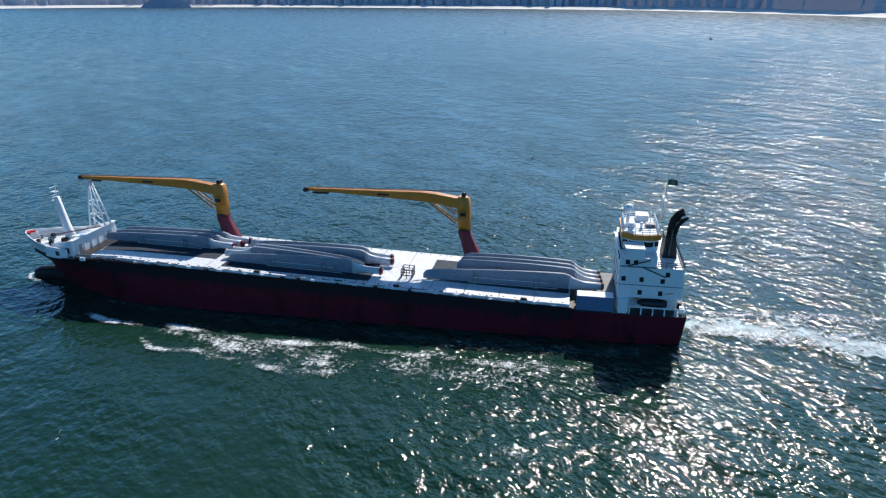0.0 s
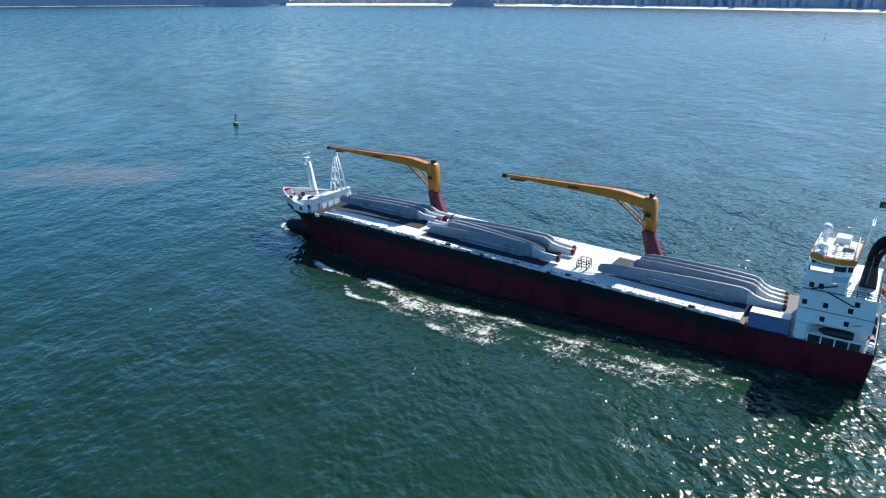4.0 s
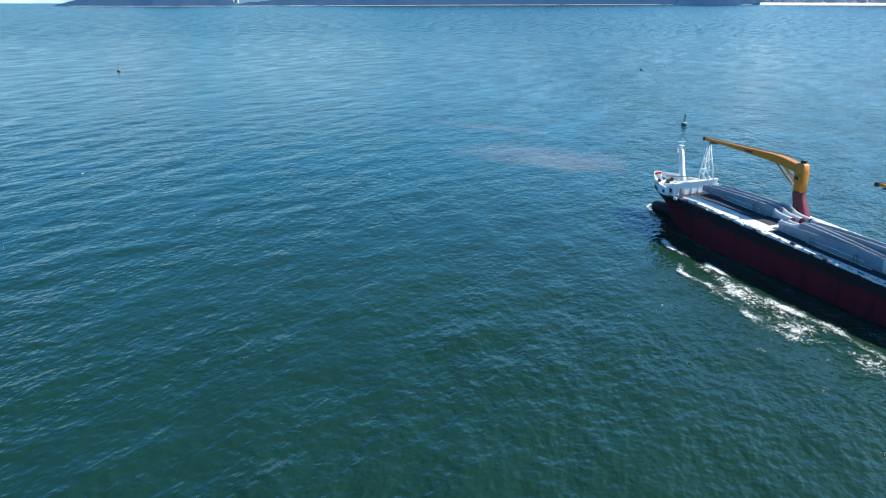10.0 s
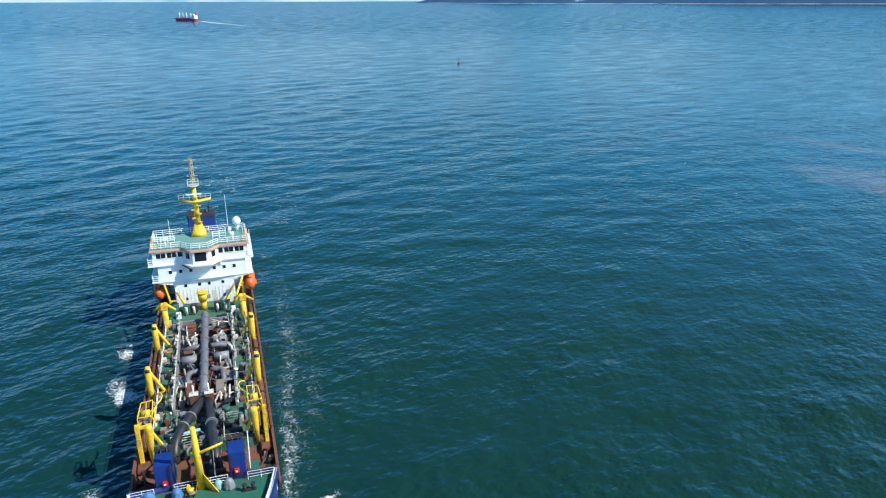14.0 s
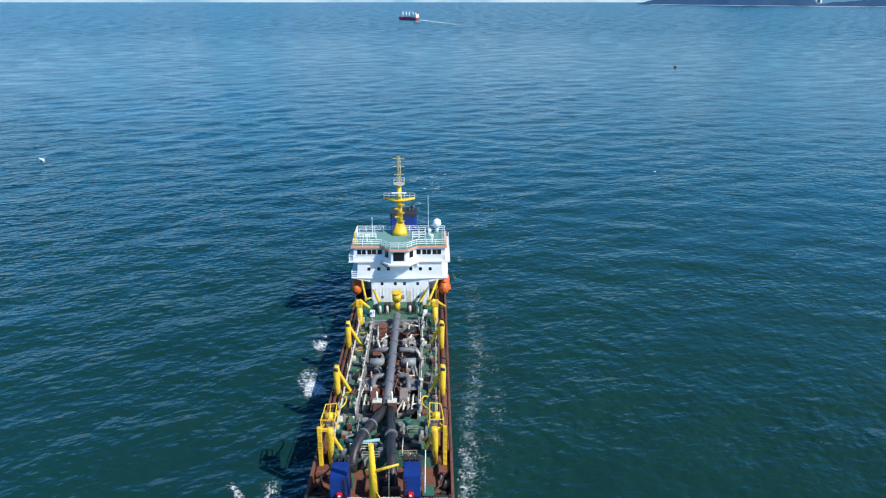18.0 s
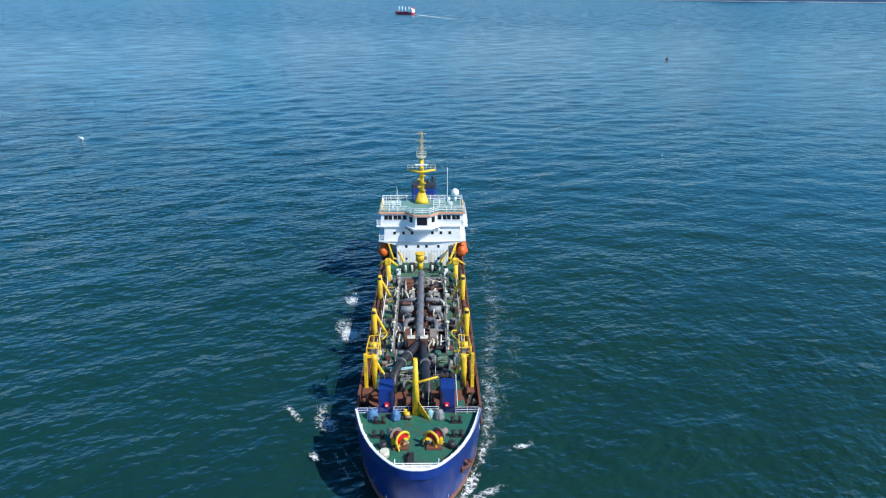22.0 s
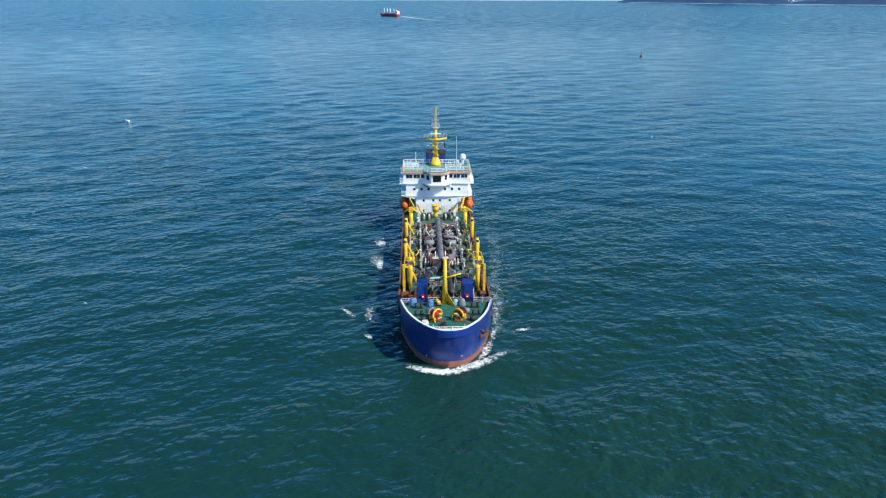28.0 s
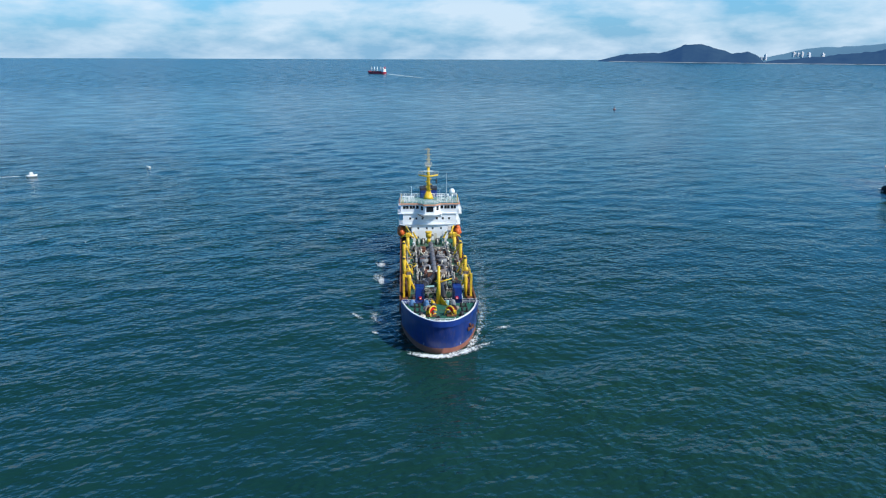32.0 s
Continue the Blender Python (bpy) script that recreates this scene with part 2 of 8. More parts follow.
    force.operation = "MULTIPLY"
    l.new(far.outputs["Value"], calm.inputs["Value"])
    lee, sheltered = n.new("ShaderNodeMapRange"), n.new("ShaderNodeMath")
    across = n.new("ShaderNodeMath")
    l.new(way.outputs["Value"], across.inputs[0])
    l.new(sx.outputs["Y"], across.inputs[1])
    lee.inputs["From Min"].default_value, lee.inputs["From Max"].default_value = 90, 250
    lee.inputs["To Min"].default_value, lee.inputs["To Max"].default_value = 1.3, 0.6
    l.new(across.outputs["Value"], lee.inputs["Value"])
    sheltered.operation = "MULTIPLY"
    # livelier water to the south-east
    open_, side_way, lively = n.new("ShaderNodeMapRange"), n.new("ShaderNodeMath"), n.new("ShaderNodeMath")
    side_way.operation = "SUBTRACT"
    l.new(sx.outputs["X"], side_way.inputs[0])
    l.new(sx.outputs["Y"], side_way.inputs[1])
    open_.inputs["From Min"].default_value, open_.inputs["From Max"].default_value = 105, 165
    open_.inputs["To Min"].default_value, open_.inputs["To Max"].default_value = 0.0, 0.6
    l.new(side_way.outputs["Value"], open_.inputs["Value"])
    l.new(lee.outputs["Result"], lively.inputs[0])
    l.new(open_.outputs["Result"], lively.inputs[1])
    l.new(lively.outputs["Value"], sheltered.inputs[0])
    l.new(gust.outputs["Result"], sheltered.inputs[1])
    l.new(calm.outputs["Result"], force.inputs[0])
    l.new(sheltered.outputs["Value"], force.inputs[1])
    last = None
    for tex, dist in ((swell, 1.0), (wave, 0.75), (chop, 0.42), (rip, 0.17), (fine, 0.02)):
        bp = n.new("ShaderNodeBump")
        bp.inputs["Distance"].default_value = dist
        bp.inputs["Filter Width"].default_value = 0.03
        l.new(force.outputs["Value"], bp.inputs["Strength"])
        l.new(tex.outputs["Fac"], bp.inputs["Height"])
        l.new(last.outputs["Normal"] if last else unit.outputs["Vector"], bp.inputs["Normal"])
        last = bp
    l.new(last.outputs["Normal"], b.inputs["Normal"])
    return m


M_WATER = water_material()
M_HULL_RED = paint("hull_antifouling_red", (0.115, 0.008, 0.018), (0.014, 0.004, 0.006), 0.85, 0.6, grain=2, patch=0.25, gloss=0.2)
M_HULL_BLACK = paint("hull_black_paint", (0.012, 0.011, 0.013), (0.035, 0.006, 0.01), 0.8, 0.6, grain=2, patch=0.6, gloss=0.2)
M_WHITE = paint("white_ship_paint", (0.82, 0.83, 0.82), (0.5, 0.4, 0.28), 0.16, 0.4, grain=3, patch=0.35, mottle=0.25, bump=0.05)
M_HATCH = paint("pale_hatch_paint", (0.74, 0.75, 0.76), (0.4, 0.38, 0.36), 0.5, 0.55, grain=2, patch=0.3, streak=False)
M_CRANE_RED = paint("crane_red_paint", (0.17, 0.009, 0.02), (0.12, 0.02, 0.02), 0.5, 0.45)
M_CRANE_YELLOW = paint("crane_ochre_paint", (0.60, 0.205, 0.014), (0.3, 0.13, 0.03), 0.55, 0.42)
M_YELLOW = paint("dredger_yellow_paint", (0.76, 0.48, 0.022), (0.24, 0.12, 0.04), 0.75, 0.5, grain=5, patch=1.3, runs=0.5)
# white gelcoat: the body is darkened as its shaded side, roots stay light
M_BLADE_SHADED = paint("blade_gelcoat_shaded", (0.22, 0.27, 0.33), (0.28, 0.33, 0.39), 0.4, 0.5, grain=1, patch=0.2, streak=False, bump=0.03)
M_BLADE_WHITE = paint("blade_root_white", (0.55, 0.57, 0.6), (0.5, 0.5, 0.5), 0.3, 0.35, bump=0.02)
# dark blue colour for the blades' shade on the hatch covers
M_SHADE_SHEET = paint("dark_shade_sheet", (0.020, 0.031, 0.050), (0.033, 0.044, 0.062), 0.7, 0.8, grain=3, patch=0.6, streak=False, bump=0.4)
M_STEEL_DARK = paint("dark_steel", (0.035, 0.035, 0.038), (0.09, 0.045, 0.025), 0.6, 0.5, 0.3)
M_GREY = paint("grey_paint", (0.21, 0.215, 0.22), (0.1, 0.08, 0.06), 0.5, 0.5)
M_BLUE = paint("dredger_blue_paint", (0.009, 0.034, 0.19), (0.03, 0.03, 0.06), 0.5, 0.32, grain=1.5, patch=0.3, coat=0.2)
M_RUST = paint("rusty_steel", (0.16, 0.06, 0.035), (0.06, 0.025, 0.02), 0.8, 0.75, grain=4, patch=0.9)
M_GREEN = paint("green_deck_paint", (0.018, 0.12, 0.08), (0.07, 0.055, 0.04), 0.8, 0.6, grain=2, patch=0.7, streak=False)
M_ORANGE = paint("lifeboat_orange", (0.66, 0.13, 0.02), (0.35, 0.08, 0.03), 0.6, 0.5, patch=1.2)
M_FOAM = paint("sea_foam", (0.80, 0.84, 0.84), (0.55, 0.66, 0.66), 0.6, 0.8, grain=3, patch=1.0, streak=False, bump=0.5)
M_BOOT = paint("boot_topping_red", (0.32, 0.115, 0.075), (0.12, 0.06, 0.04), 0.8, 0.7, grain=3, patch=1.6)
M_BOW = paint("dredger_bow_blue", (0.008, 0.03, 0.165), (0.12, 0.09, 0.11), 0.5, 0.32, grain=1.5, patch=2.6, coat=0.2, runs=0.06)
M_TRUNK = paint("worn_green_deck", (0.055, 0.135, 0.09), (0.05, 0.04, 0.035), 0.85, 0.7, grain=3, patch=0.9, streak=False)
M_ROOF = paint("faded_green_roof", (0.13, 0.27, 0.24), (0.22, 0.27, 0.25), 0.6, 0.7, grain=3, patch=0.8, streak=False)
M_DUSTY = paint("dusty_pale_paint", (0.34, 0.32, 0.28), (0.14, 0.085, 0.055), 0.85, 0.65, grain=5, patch=1.4)
M_CREAM = paint("cream_paint", (0.62, 0.58, 0.47), (0.3, 0.17, 0.08), 0.6, 0.5, grain=5, patch=1.2)
M_PIPE = paint("dark_pipe", (0.15, 0.15, 0.165), (0.12, 0.09, 0.07), 0.5, 0.55, 0.1, grain=4, patch=0.8)
M_HOSE = paint("black_rubber", (0.022, 0.022, 0.025), (0.06, 0.05, 0.045), 0.5, 0.45, grain=4, patch=0.8)
M_BROWN_GREY = paint("weathered_grey_brown", (0.24, 0.20, 0.17), (0.12, 0.06, 0.04), 0.7, 0.7, grain=4, patch=1.0)
M_SLUDGE = paint("wet_spoil", (0.025, 0.02, 0.018), (0.05, 0.035, 0.025), 0.6, 0.3, grain=1.5, patch=0.6, streak=False, bump=0.6)
M_LAMP_RED = paint("signal_red_paint", (0.60, 0.012, 0.02), (0.3, 0.02, 0.02), 0.3, 0.4)
M_SALMON = paint("salmon_paint", (0.72, 0.34, 0.20), (0.5, 0.2, 0.1), 0.4, 0.5)
M_GLASS_DARK = paint("dark_window_glass", (0.012, 0.016, 0.02), (0.02, 0.025, 0.03), 0.3, 0.08, bump=0.0)
M_DOME = paint("white_gelcoat", (0.84, 0.85, 0.85), (0.7, 0.7, 0.68), 0.3, 0.3, bump=0.02)
M_MAST_TAN = paint("weathered_yellow", (0.62, 0.47, 0.22), (0.4, 0.3, 0.2), 0.5, 0.5)
M_TARP = paint("blue_tarpaulin", (0.07, 0.17, 0.33), (0.03, 0.08, 0.18), 0.6, 0.6, grain=5, patch=2, streak=False, bump=0.5)
M_TARP_PALE = paint("pale_tarpaulin", (0.22, 0.42, 0.44), (0.12, 0.25, 0.27), 0.6, 0.6, grain=5, patch=2, streak=False, bump=0.5)
M_FLAG = paint("ensign_cloth", (0.01, 0.07, 0.04), (0.01, 0.04, 0.05), 0.5, 0.8, streak=False)
M_CONTAINER = paint("container_blue", (0.10, 0.19, 0.33), (0.06, 0.10, 0.16), 0.5, 0.5, grain=3, patch=0.8)


def worn_topsides(m):
    """Black topside paint worn away to a ragged edge over the red below."""
    n, l = m.node_tree.nodes, m.node_tree.links
    b = n["Principled BSDF"]
    co, sep = n.new("ShaderNodeTexCoord").outputs["Object"], n.new("ShaderNodeSeparateXYZ")
    l.new(co, sep.inputs["Vector"])
    rag = noise_node(n, l, co, 0.5, 7, 0.7, (1, 1, 0.6))
    trim, edge = n.new("ShaderNodeMath"), n.new("ShaderNodeMath")
    trim.operation, edge.operation = "MULTIPLY_ADD", "MULTIPLY_ADD"
    trim.inputs[1].default_value = -0.0323
    l.new(sep.outputs["Y"], trim.inputs[0])
    l.new(sep.outputs["Z"], trim.inputs[2])
    edge.inputs[1].default_value = 4.5
    l.new(rag.outputs["Fac"], edge.inputs[0])
    l.new(trim.outputs["Value"], edge.inputs[2])
    worn = n.new("ShaderNodeMapRange")
    worn.inputs["From Min"].default_value, worn.inputs["From Max"].default_value = 8.7, 9.7
    worn.inputs["To Max"].default_value = 0.9
    l.new(edge.outputs["Value"], worn.inputs["Value"])
    red = b.inputs["Base Color"].links[0].from_socket
    l.new(mix(n, l, worn.outputs["Result"], red, (0.012, 0.011, 0.013)), b.inputs["Base Color"])
    return m


M_HULL_WORN = worn_topsides(paint("hull_worn_topsides", (0.112, 0.007, 0.016), (0.014, 0.004, 0.006), 0.85, 0.6, grain=2, patch=0.25, gloss=0.2))


def lace_material(name, color, scale, low=1.06, high=1.36, most=1.0):
    """Foam in a lacy net over open water; how closely it covers is laid down in the mesh as 'cover'."""
    m, n, l, b = nodes_of(name)
    co = n.new("ShaderNodeTexCoord").outputs["Object"]
    at = n.new("ShaderNodeAttribute")
    at.attribute_name = "cover"
    a1 = noise_node(n, l, co, scale, 7, 0.68)
    a1.inputs["Distortion"].default_value = 0.9
    a2 = noise_node(n, l, co, scale * 0.22, 4, 0.6)
    s1 = n.new("ShaderNodeMath")
    s1.operation = "MULTIPLY_ADD"
    s1.inputs[1].default_value = 0.55
    l.new(a2.outputs["Fac"], s1.inputs[0])
    l.new(a1.outputs["Fac"], s1.inputs[2])
    s2 = n.new("ShaderNodeMath")
    s2.operation = "MULTIPLY_ADD"
    s2.inputs[1].default_value = 0.62
    l.new(at.outputs["Fac"], s2.inputs[0])
    # threads of foam between the open cells
    bent, cell, thread, s3 = n.new("ShaderNodeVectorMath"), n.new("ShaderNodeTexVoronoi"), n.new("ShaderNodeMapRange"), n.new("ShaderNodeMath")
    bent.operation, cell.feature = "MULTIPLY_ADD", "DISTANCE_TO_EDGE"
    bent.inputs[1].default_value = (3.0 / scale,) * 3
    l.new(a1.outputs["Color"], bent.inputs[0])
    l.new(co, bent.inputs[2])
    cell.inputs["Scale"].default_value = scale * 0.75
    l.new(bent.outputs["Vector"], cell.inputs["Vector"])
    thread.inputs["From Min"].default_value, thread.inputs["From Max"].default_value = 0.0, 0.13
    thread.inputs["To Min"].default_value, thread.inputs["To Max"].default_value = 0.13, -0.05
    l.new(cell.outputs["Distance"], thread.inputs["Value"])
    l.new(s1.outputs["Value"], s3.inputs[0])
    l.new(thread.outputs["Result"], s3.inputs[1])
    l.new(s3.outputs["Value"], s2.inputs[2])
    mr = n.new("ShaderNodeMapRange")
    mr.inputs["From Min"].default_value, mr.inputs["From Max"].default_value = low, high
    mr.inputs["To Max"].default_value = most
    l.new(s2.outputs["Value"], mr.inputs["Value"])
    l.new(mr.outputs["Result"], b.inputs["Alpha"])
    l.new(ramp(n, l, a1.outputs["Fac"], [(0.3, tuple(c * 0.7 for c in color)), (0.6, color)]), b.inputs["Base Color"])
    b.inputs["Roughness"].default_value = 0.85
    bp = n.new("ShaderNodeBump")
    bp.inputs["Strength"].default_value, bp.inputs["Distance"].default_value = 0.6, 0.2
    l.new(a1.outputs["Fac"], bp.inputs["Height"])
    l.new(bp.outputs["Normal"], b.inputs["Normal"])
    return m


def backdrop_material(name, color, dark, haze_glow, strength, scale):
    """Plain distant backdrop; the haze of kilometres of sea air is added as emission."""
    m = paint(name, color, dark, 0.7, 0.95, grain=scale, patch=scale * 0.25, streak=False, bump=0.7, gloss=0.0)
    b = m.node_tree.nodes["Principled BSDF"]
    b.inputs["Emission Color"].default_value, b.inputs["Emission Strength"].default_value = (*haze_glow, 1), strength
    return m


M_LACE = lace_material("foam_lace", (0.82, 0.86, 0.86), 1.0)
M_LACE_FINE = lace_material("foam_lace_fine", (0.82, 0.86, 0.86), 1.9)
M_LACE_FAINT = lace_material("foam_lace_faint", (0.7, 0.8, 0.8), 1.7, 1.04, 1.44, 0.55)
M_WAKE = lace_material("wake_water", (0.55, 0.68, 0.70), 0.3)
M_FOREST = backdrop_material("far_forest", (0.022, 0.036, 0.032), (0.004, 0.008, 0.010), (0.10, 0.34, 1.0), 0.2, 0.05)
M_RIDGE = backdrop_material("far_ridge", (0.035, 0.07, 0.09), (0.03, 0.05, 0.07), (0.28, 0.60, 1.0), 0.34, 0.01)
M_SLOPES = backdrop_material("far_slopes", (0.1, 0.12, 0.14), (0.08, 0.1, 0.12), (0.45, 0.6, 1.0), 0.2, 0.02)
# tower and window colours are lightened to carry the sea haze
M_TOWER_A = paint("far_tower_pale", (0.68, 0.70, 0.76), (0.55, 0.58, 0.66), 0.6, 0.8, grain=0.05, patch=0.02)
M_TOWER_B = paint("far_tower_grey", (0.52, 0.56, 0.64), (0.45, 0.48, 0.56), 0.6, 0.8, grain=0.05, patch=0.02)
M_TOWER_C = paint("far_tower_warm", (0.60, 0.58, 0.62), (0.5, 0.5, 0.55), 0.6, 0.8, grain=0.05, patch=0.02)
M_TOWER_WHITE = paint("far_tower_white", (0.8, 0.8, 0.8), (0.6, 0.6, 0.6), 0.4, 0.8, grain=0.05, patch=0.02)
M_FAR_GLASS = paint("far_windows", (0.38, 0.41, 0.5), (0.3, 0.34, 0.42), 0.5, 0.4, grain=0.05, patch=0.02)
M_SAND = paint("beach_sand", (0.74, 0.72, 0.68), (0.62, 0.6, 0.56), 0.5, 0.9, grain=0.05, patch=0.01, streak=False)
M_ROCK = paint("far_rocks", (0.3, 0.31, 0.31), (0.45, 0.45, 0.45), 0.5, 0.9, grain=0.02, patch=0.01, streak=False)
M_FAR_RED = paint("far_hull_red", (0.50, 0.048, 0.082), (0.16, 0.02, 0.035), 0.4, 0.5, grain=0.5, patch=0.1)
M_FEATHER = paint("dark_feathers", (0.015, 0.014, 0.014), (0.03, 0.028, 0.025), 0.4, 0.7, streak=False)
M_BUOY_GREEN = paint("buoy_green", (0.01, 0.10, 0.06), (0.02, 0.05, 0.04), 0.4, 0.5)


# ---- building tools ----
def mesh_from(name, bm, material):
    me = bpy.data.meshes.new(name)
    bmesh.ops.recalc_face_normals(bm, faces=bm.faces)
    bm.to_mesh(me)
    bm.free()
    for mt in material if isinstance(material, (list, tuple)) else (material,):
        me.materials.append(mt)
    return me


def part(name, bm, material, parent=None, label=""):
    """One bmesh as one mesh object under a thing or a part."""
    ob = new(name, mesh_from(name, bm, material))
    if parent is not None:
        ob.parent = parent
    if label:
        ob["label"] = label
    return ob


def thing(name, label, category, group="", kind=""):
    return tagged(new(name), label, category, group, kind)


def add_box(bm, x0, x1, y0, y1, z0, z1, bevel=0.0, m=None):
    r = bmesh.ops.create_cube(bm, size=1)
    vs = r["verts"]
    for v in vs:
        v.co = Vector(((x0 + x1) / 2 + v.co.x * (x1 - x0), (y0 + y1) / 2 + v.co.y * (y1 - y0), (z0 + z1) / 2 + v.co.z * (z1 - z0)))
    if bevel:
        es = list({e for v in vs for e in v.link_edges})
        vs = [v for v in bmesh.ops.bevel(bm, geom=es, offset=bevel, segments=2, affect="EDGES")["verts"]]
    if m is not None:
        bmesh.ops.transform(bm, matrix=m, verts=vs)
    return bm


def box(x0, x1, y0, y1, z0, z1, bevel=0.0, m=None):
    return add_box(bmesh.new(), x0, x1, y0, y1, z0, z1, bevel, m)


def add_rod(bm, a, b, r, r2=None, sides=8, cap=True):
    """A round bar from a to b."""
    a, b = Vector(a), Vector(b)
    d = b - a
    q = d.to_track_quat("Z", "Y").to_matrix()
    rings = []
    for p, rad in ((a, r), (b, r if r2 is None else r2)):
        rings.append([bm.verts.new(p + q @ Vector((math.cos(k * math.tau / sides) * rad, math.sin(k * math.tau / sides) * rad, 0))) for k in range(sides)])
    for k in range(sides):
        f = bm.faces.new((rings[0][k], rings[0][(k + 1) % sides], rings[1][(k + 1) % sides], rings[1][k]))
        f.smooth = sides > 6
    if cap:
        bm.faces.new(rings[0][::-1])
        bm.faces.new(rings[1])
    return bm


def rod(a, b, r, r2=None, sides=8):
    return add_rod(bmesh.new(), a, b, r, r2, sides)


def add_pipe(bm, pts, r, sides=12):
    """A round pipe through points, with mitred bends."""
    pts = [Vector(p) for p in pts]
    rings = []
    for i, p in enumerate(pts):
        d = ((pts[min(i + 1, len(pts) - 1)] - p).normalized() + (p - pts[max(i - 1, 0)]).normalized()).normalized()
        up = Vector((0, 0, 1)) if abs(d.z) < 0.95 else Vector((0, 1, 0))
        s = d.cross(up).normalized()
        u = s.cross(d)
        rings.append([bm.verts.new(p + (s * math.cos(k * math.tau / sides) + u * math.sin(k * math.tau / sides)) * r) for k in range(sides)])
    for a, b in zip(rings, rings[1:]):
        for k in range(sides):
            bm.faces.new((a[k], a[(k + 1) % sides], b[(k + 1) % sides], b[k])).smooth = True
    bm.faces.new(rings[0][::-1])
    bm.faces.new(rings[-1])
    return bm


def curve_pts(a, b, c, n=5):
    """Points on a bend from a to c round b."""
    a, b, c = Vector(a), Vector(b), Vector(c)
    return [a.lerp(b, k / n).lerp(b.lerp(c, k / n), k / n) for k in range(n + 1)]


def add_prism(bm, outline, z0, z1):
    """An upright prism over an outline of (x, y)."""
    lo = [bm.verts.new((x, y, z0)) for x, y in outline]
    hi = [bm.verts.new((x, y, z1)) for x, y in outline]
    bm.faces.new(lo[::-1])
    bm.faces.new(hi)
    for k in range(len(lo)):
        bm.faces.new((lo[k], lo[(k + 1) % len(lo)], hi[(k + 1) % len(lo)], hi[k]))
    return bm


def add_profile(bm, outline, x0, x1):
    """A slab between x0 and x1 over an outline of (y, z)."""
    lo = [bm.verts.new((x0, y, z)) for y, z in outline]
    hi = [bm.verts.new((x1, y, z)) for y, z in outline]
    bm.faces.new(lo[::-1])
    bm.faces.new(hi)
    for k in range(len(lo)):
        bm.faces.new((lo[k], lo[(k + 1) % len(lo)], hi[(k + 1) % len(lo)], hi[k]))
    return bm


def loft(sections, closed=False, caps=True):
    """A skin through sections of equally many points."""
    bm = bmesh.new()
    rings = [[bm.verts.new(p) for p in s] for s in sections]
    n = len(rings[0])
    for a, b in zip(rings, rings[1:]):
        for k in range(n if closed else n - 1):
            bm.faces.new((a[k], a[(k + 1) % n], b[(k + 1) % n], b[k])).smooth = True
    if caps:
        bm.faces.new(rings[0])
        bm.faces.new(rings[-1][::-1])
    return bm


def add_ball(bm, c, r, sz=1.0, seg=14):
    bmesh.ops.create_uvsphere(bm, u_segments=seg, v_segments=seg // 2 + 1, radius=r, matrix=Matrix.Translation(c) @ Matrix.Diagonal((1, 1, sz, 1)))
    for f in bm.faces:
        f.smooth = True
    return bm


def add_rail(bm, pts, h=1.0, bars=3, r=0.035, step=1.6):
    """A ship's railing along points: posts and bars."""
    pts = [Vector(p) for p in pts]
    for a, b in zip(pts, pts[1:]):
        n = max(1, round((b - a).length / step))
        for k in range(n + 1):
            p = a.lerp(b, k / n)
            add_rod(bm, p, p + Vector((0, 0, h)), r, sides=4, cap=False)
        for j in range(bars):
            z = Vector((0, 0, h * (j + 1) / bars))
            add_rod(bm, a + z, b + z, r, sides=4, cap=False)
    return bm


def rail(pts, h=1.0, bars=3, r=0.035, step=1.6):
    return add_rail(bmesh.new(), pts, h, bars, r, step)


def smooth_rows(rows, n=4):
    """Rows of numbers drawn out along a smooth curve, n steps for one."""
    r, out = np.array(rows, float), []
    for k in range(len(r) - 1):
        a, b, c, d = r[max(k - 1, 0)], r[k], r[k + 1], r[min(k + 2, len(r) - 1)]
        for q in range(n):
            t = q / n
            out.append(b + 0.5 * t * (c - a + t * (2 * a - 5 * b + 4 * c - d + t * (3 * (b - c) + d - a))))
    return out + [r[-1]]


def hull_skin(stations, levels, ends=True, n=1):
    """Both sides of a hull from stations of (y at the lowest level, y at the top, half-breadths from the lowest level up), closed at stem and stern."""
    bm = bmesh.new()
    if n > 1:
        stations = [(v[0], v[1], tuple(v[2:])) for v in smooth_rows([(a, b, *h) for a, b, h in stations], n)]
    n = len(levels)
    sides = []
    for s in (-1, 1):
        rows = [[bm.verts.new((s * h, yl + (yt - yl) * (z - levels[0]) / (levels[-1] - levels[0]), z)) for h, z in zip(half, levels)] for yl, yt, half in stations]
        for a, b in zip(rows, rows[1:]):
            for k in range(n - 1):
                bm.faces.new((a[k], a[k + 1], b[k + 1], b[k])).smooth = True
        sides.append(rows)
    if ends:
        for i in (0, -1):
            p, q = sides[0][i], sides[1][i]
            for k in range(n - 1):
                bm.faces.new((p[k], p[k + 1], q[k + 1], q[k])).smooth = True
    return bm


def add_band(bm, outer, inner, z_low, z_top):
    """An upright band between two outlines, from z_low to z_top (one value each for every point)."""
    rows = [[bm.verts.new((x, y, z)) for (x, y), z in zip(o, zz)] for o, zz in ((outer, z_low), (outer, z_top), (inner, z_top), (inner, z_low))]
    for a, b in zip(rows, rows[1:] + rows[:1]):
        for k in range(len(a) - 1):
            bm.faces.new((a[k], a[k + 1], b[k + 1], b[k]))
    return bm


carried_by_cargo, carried_by_dredger, carried_by_waves = [], [], []


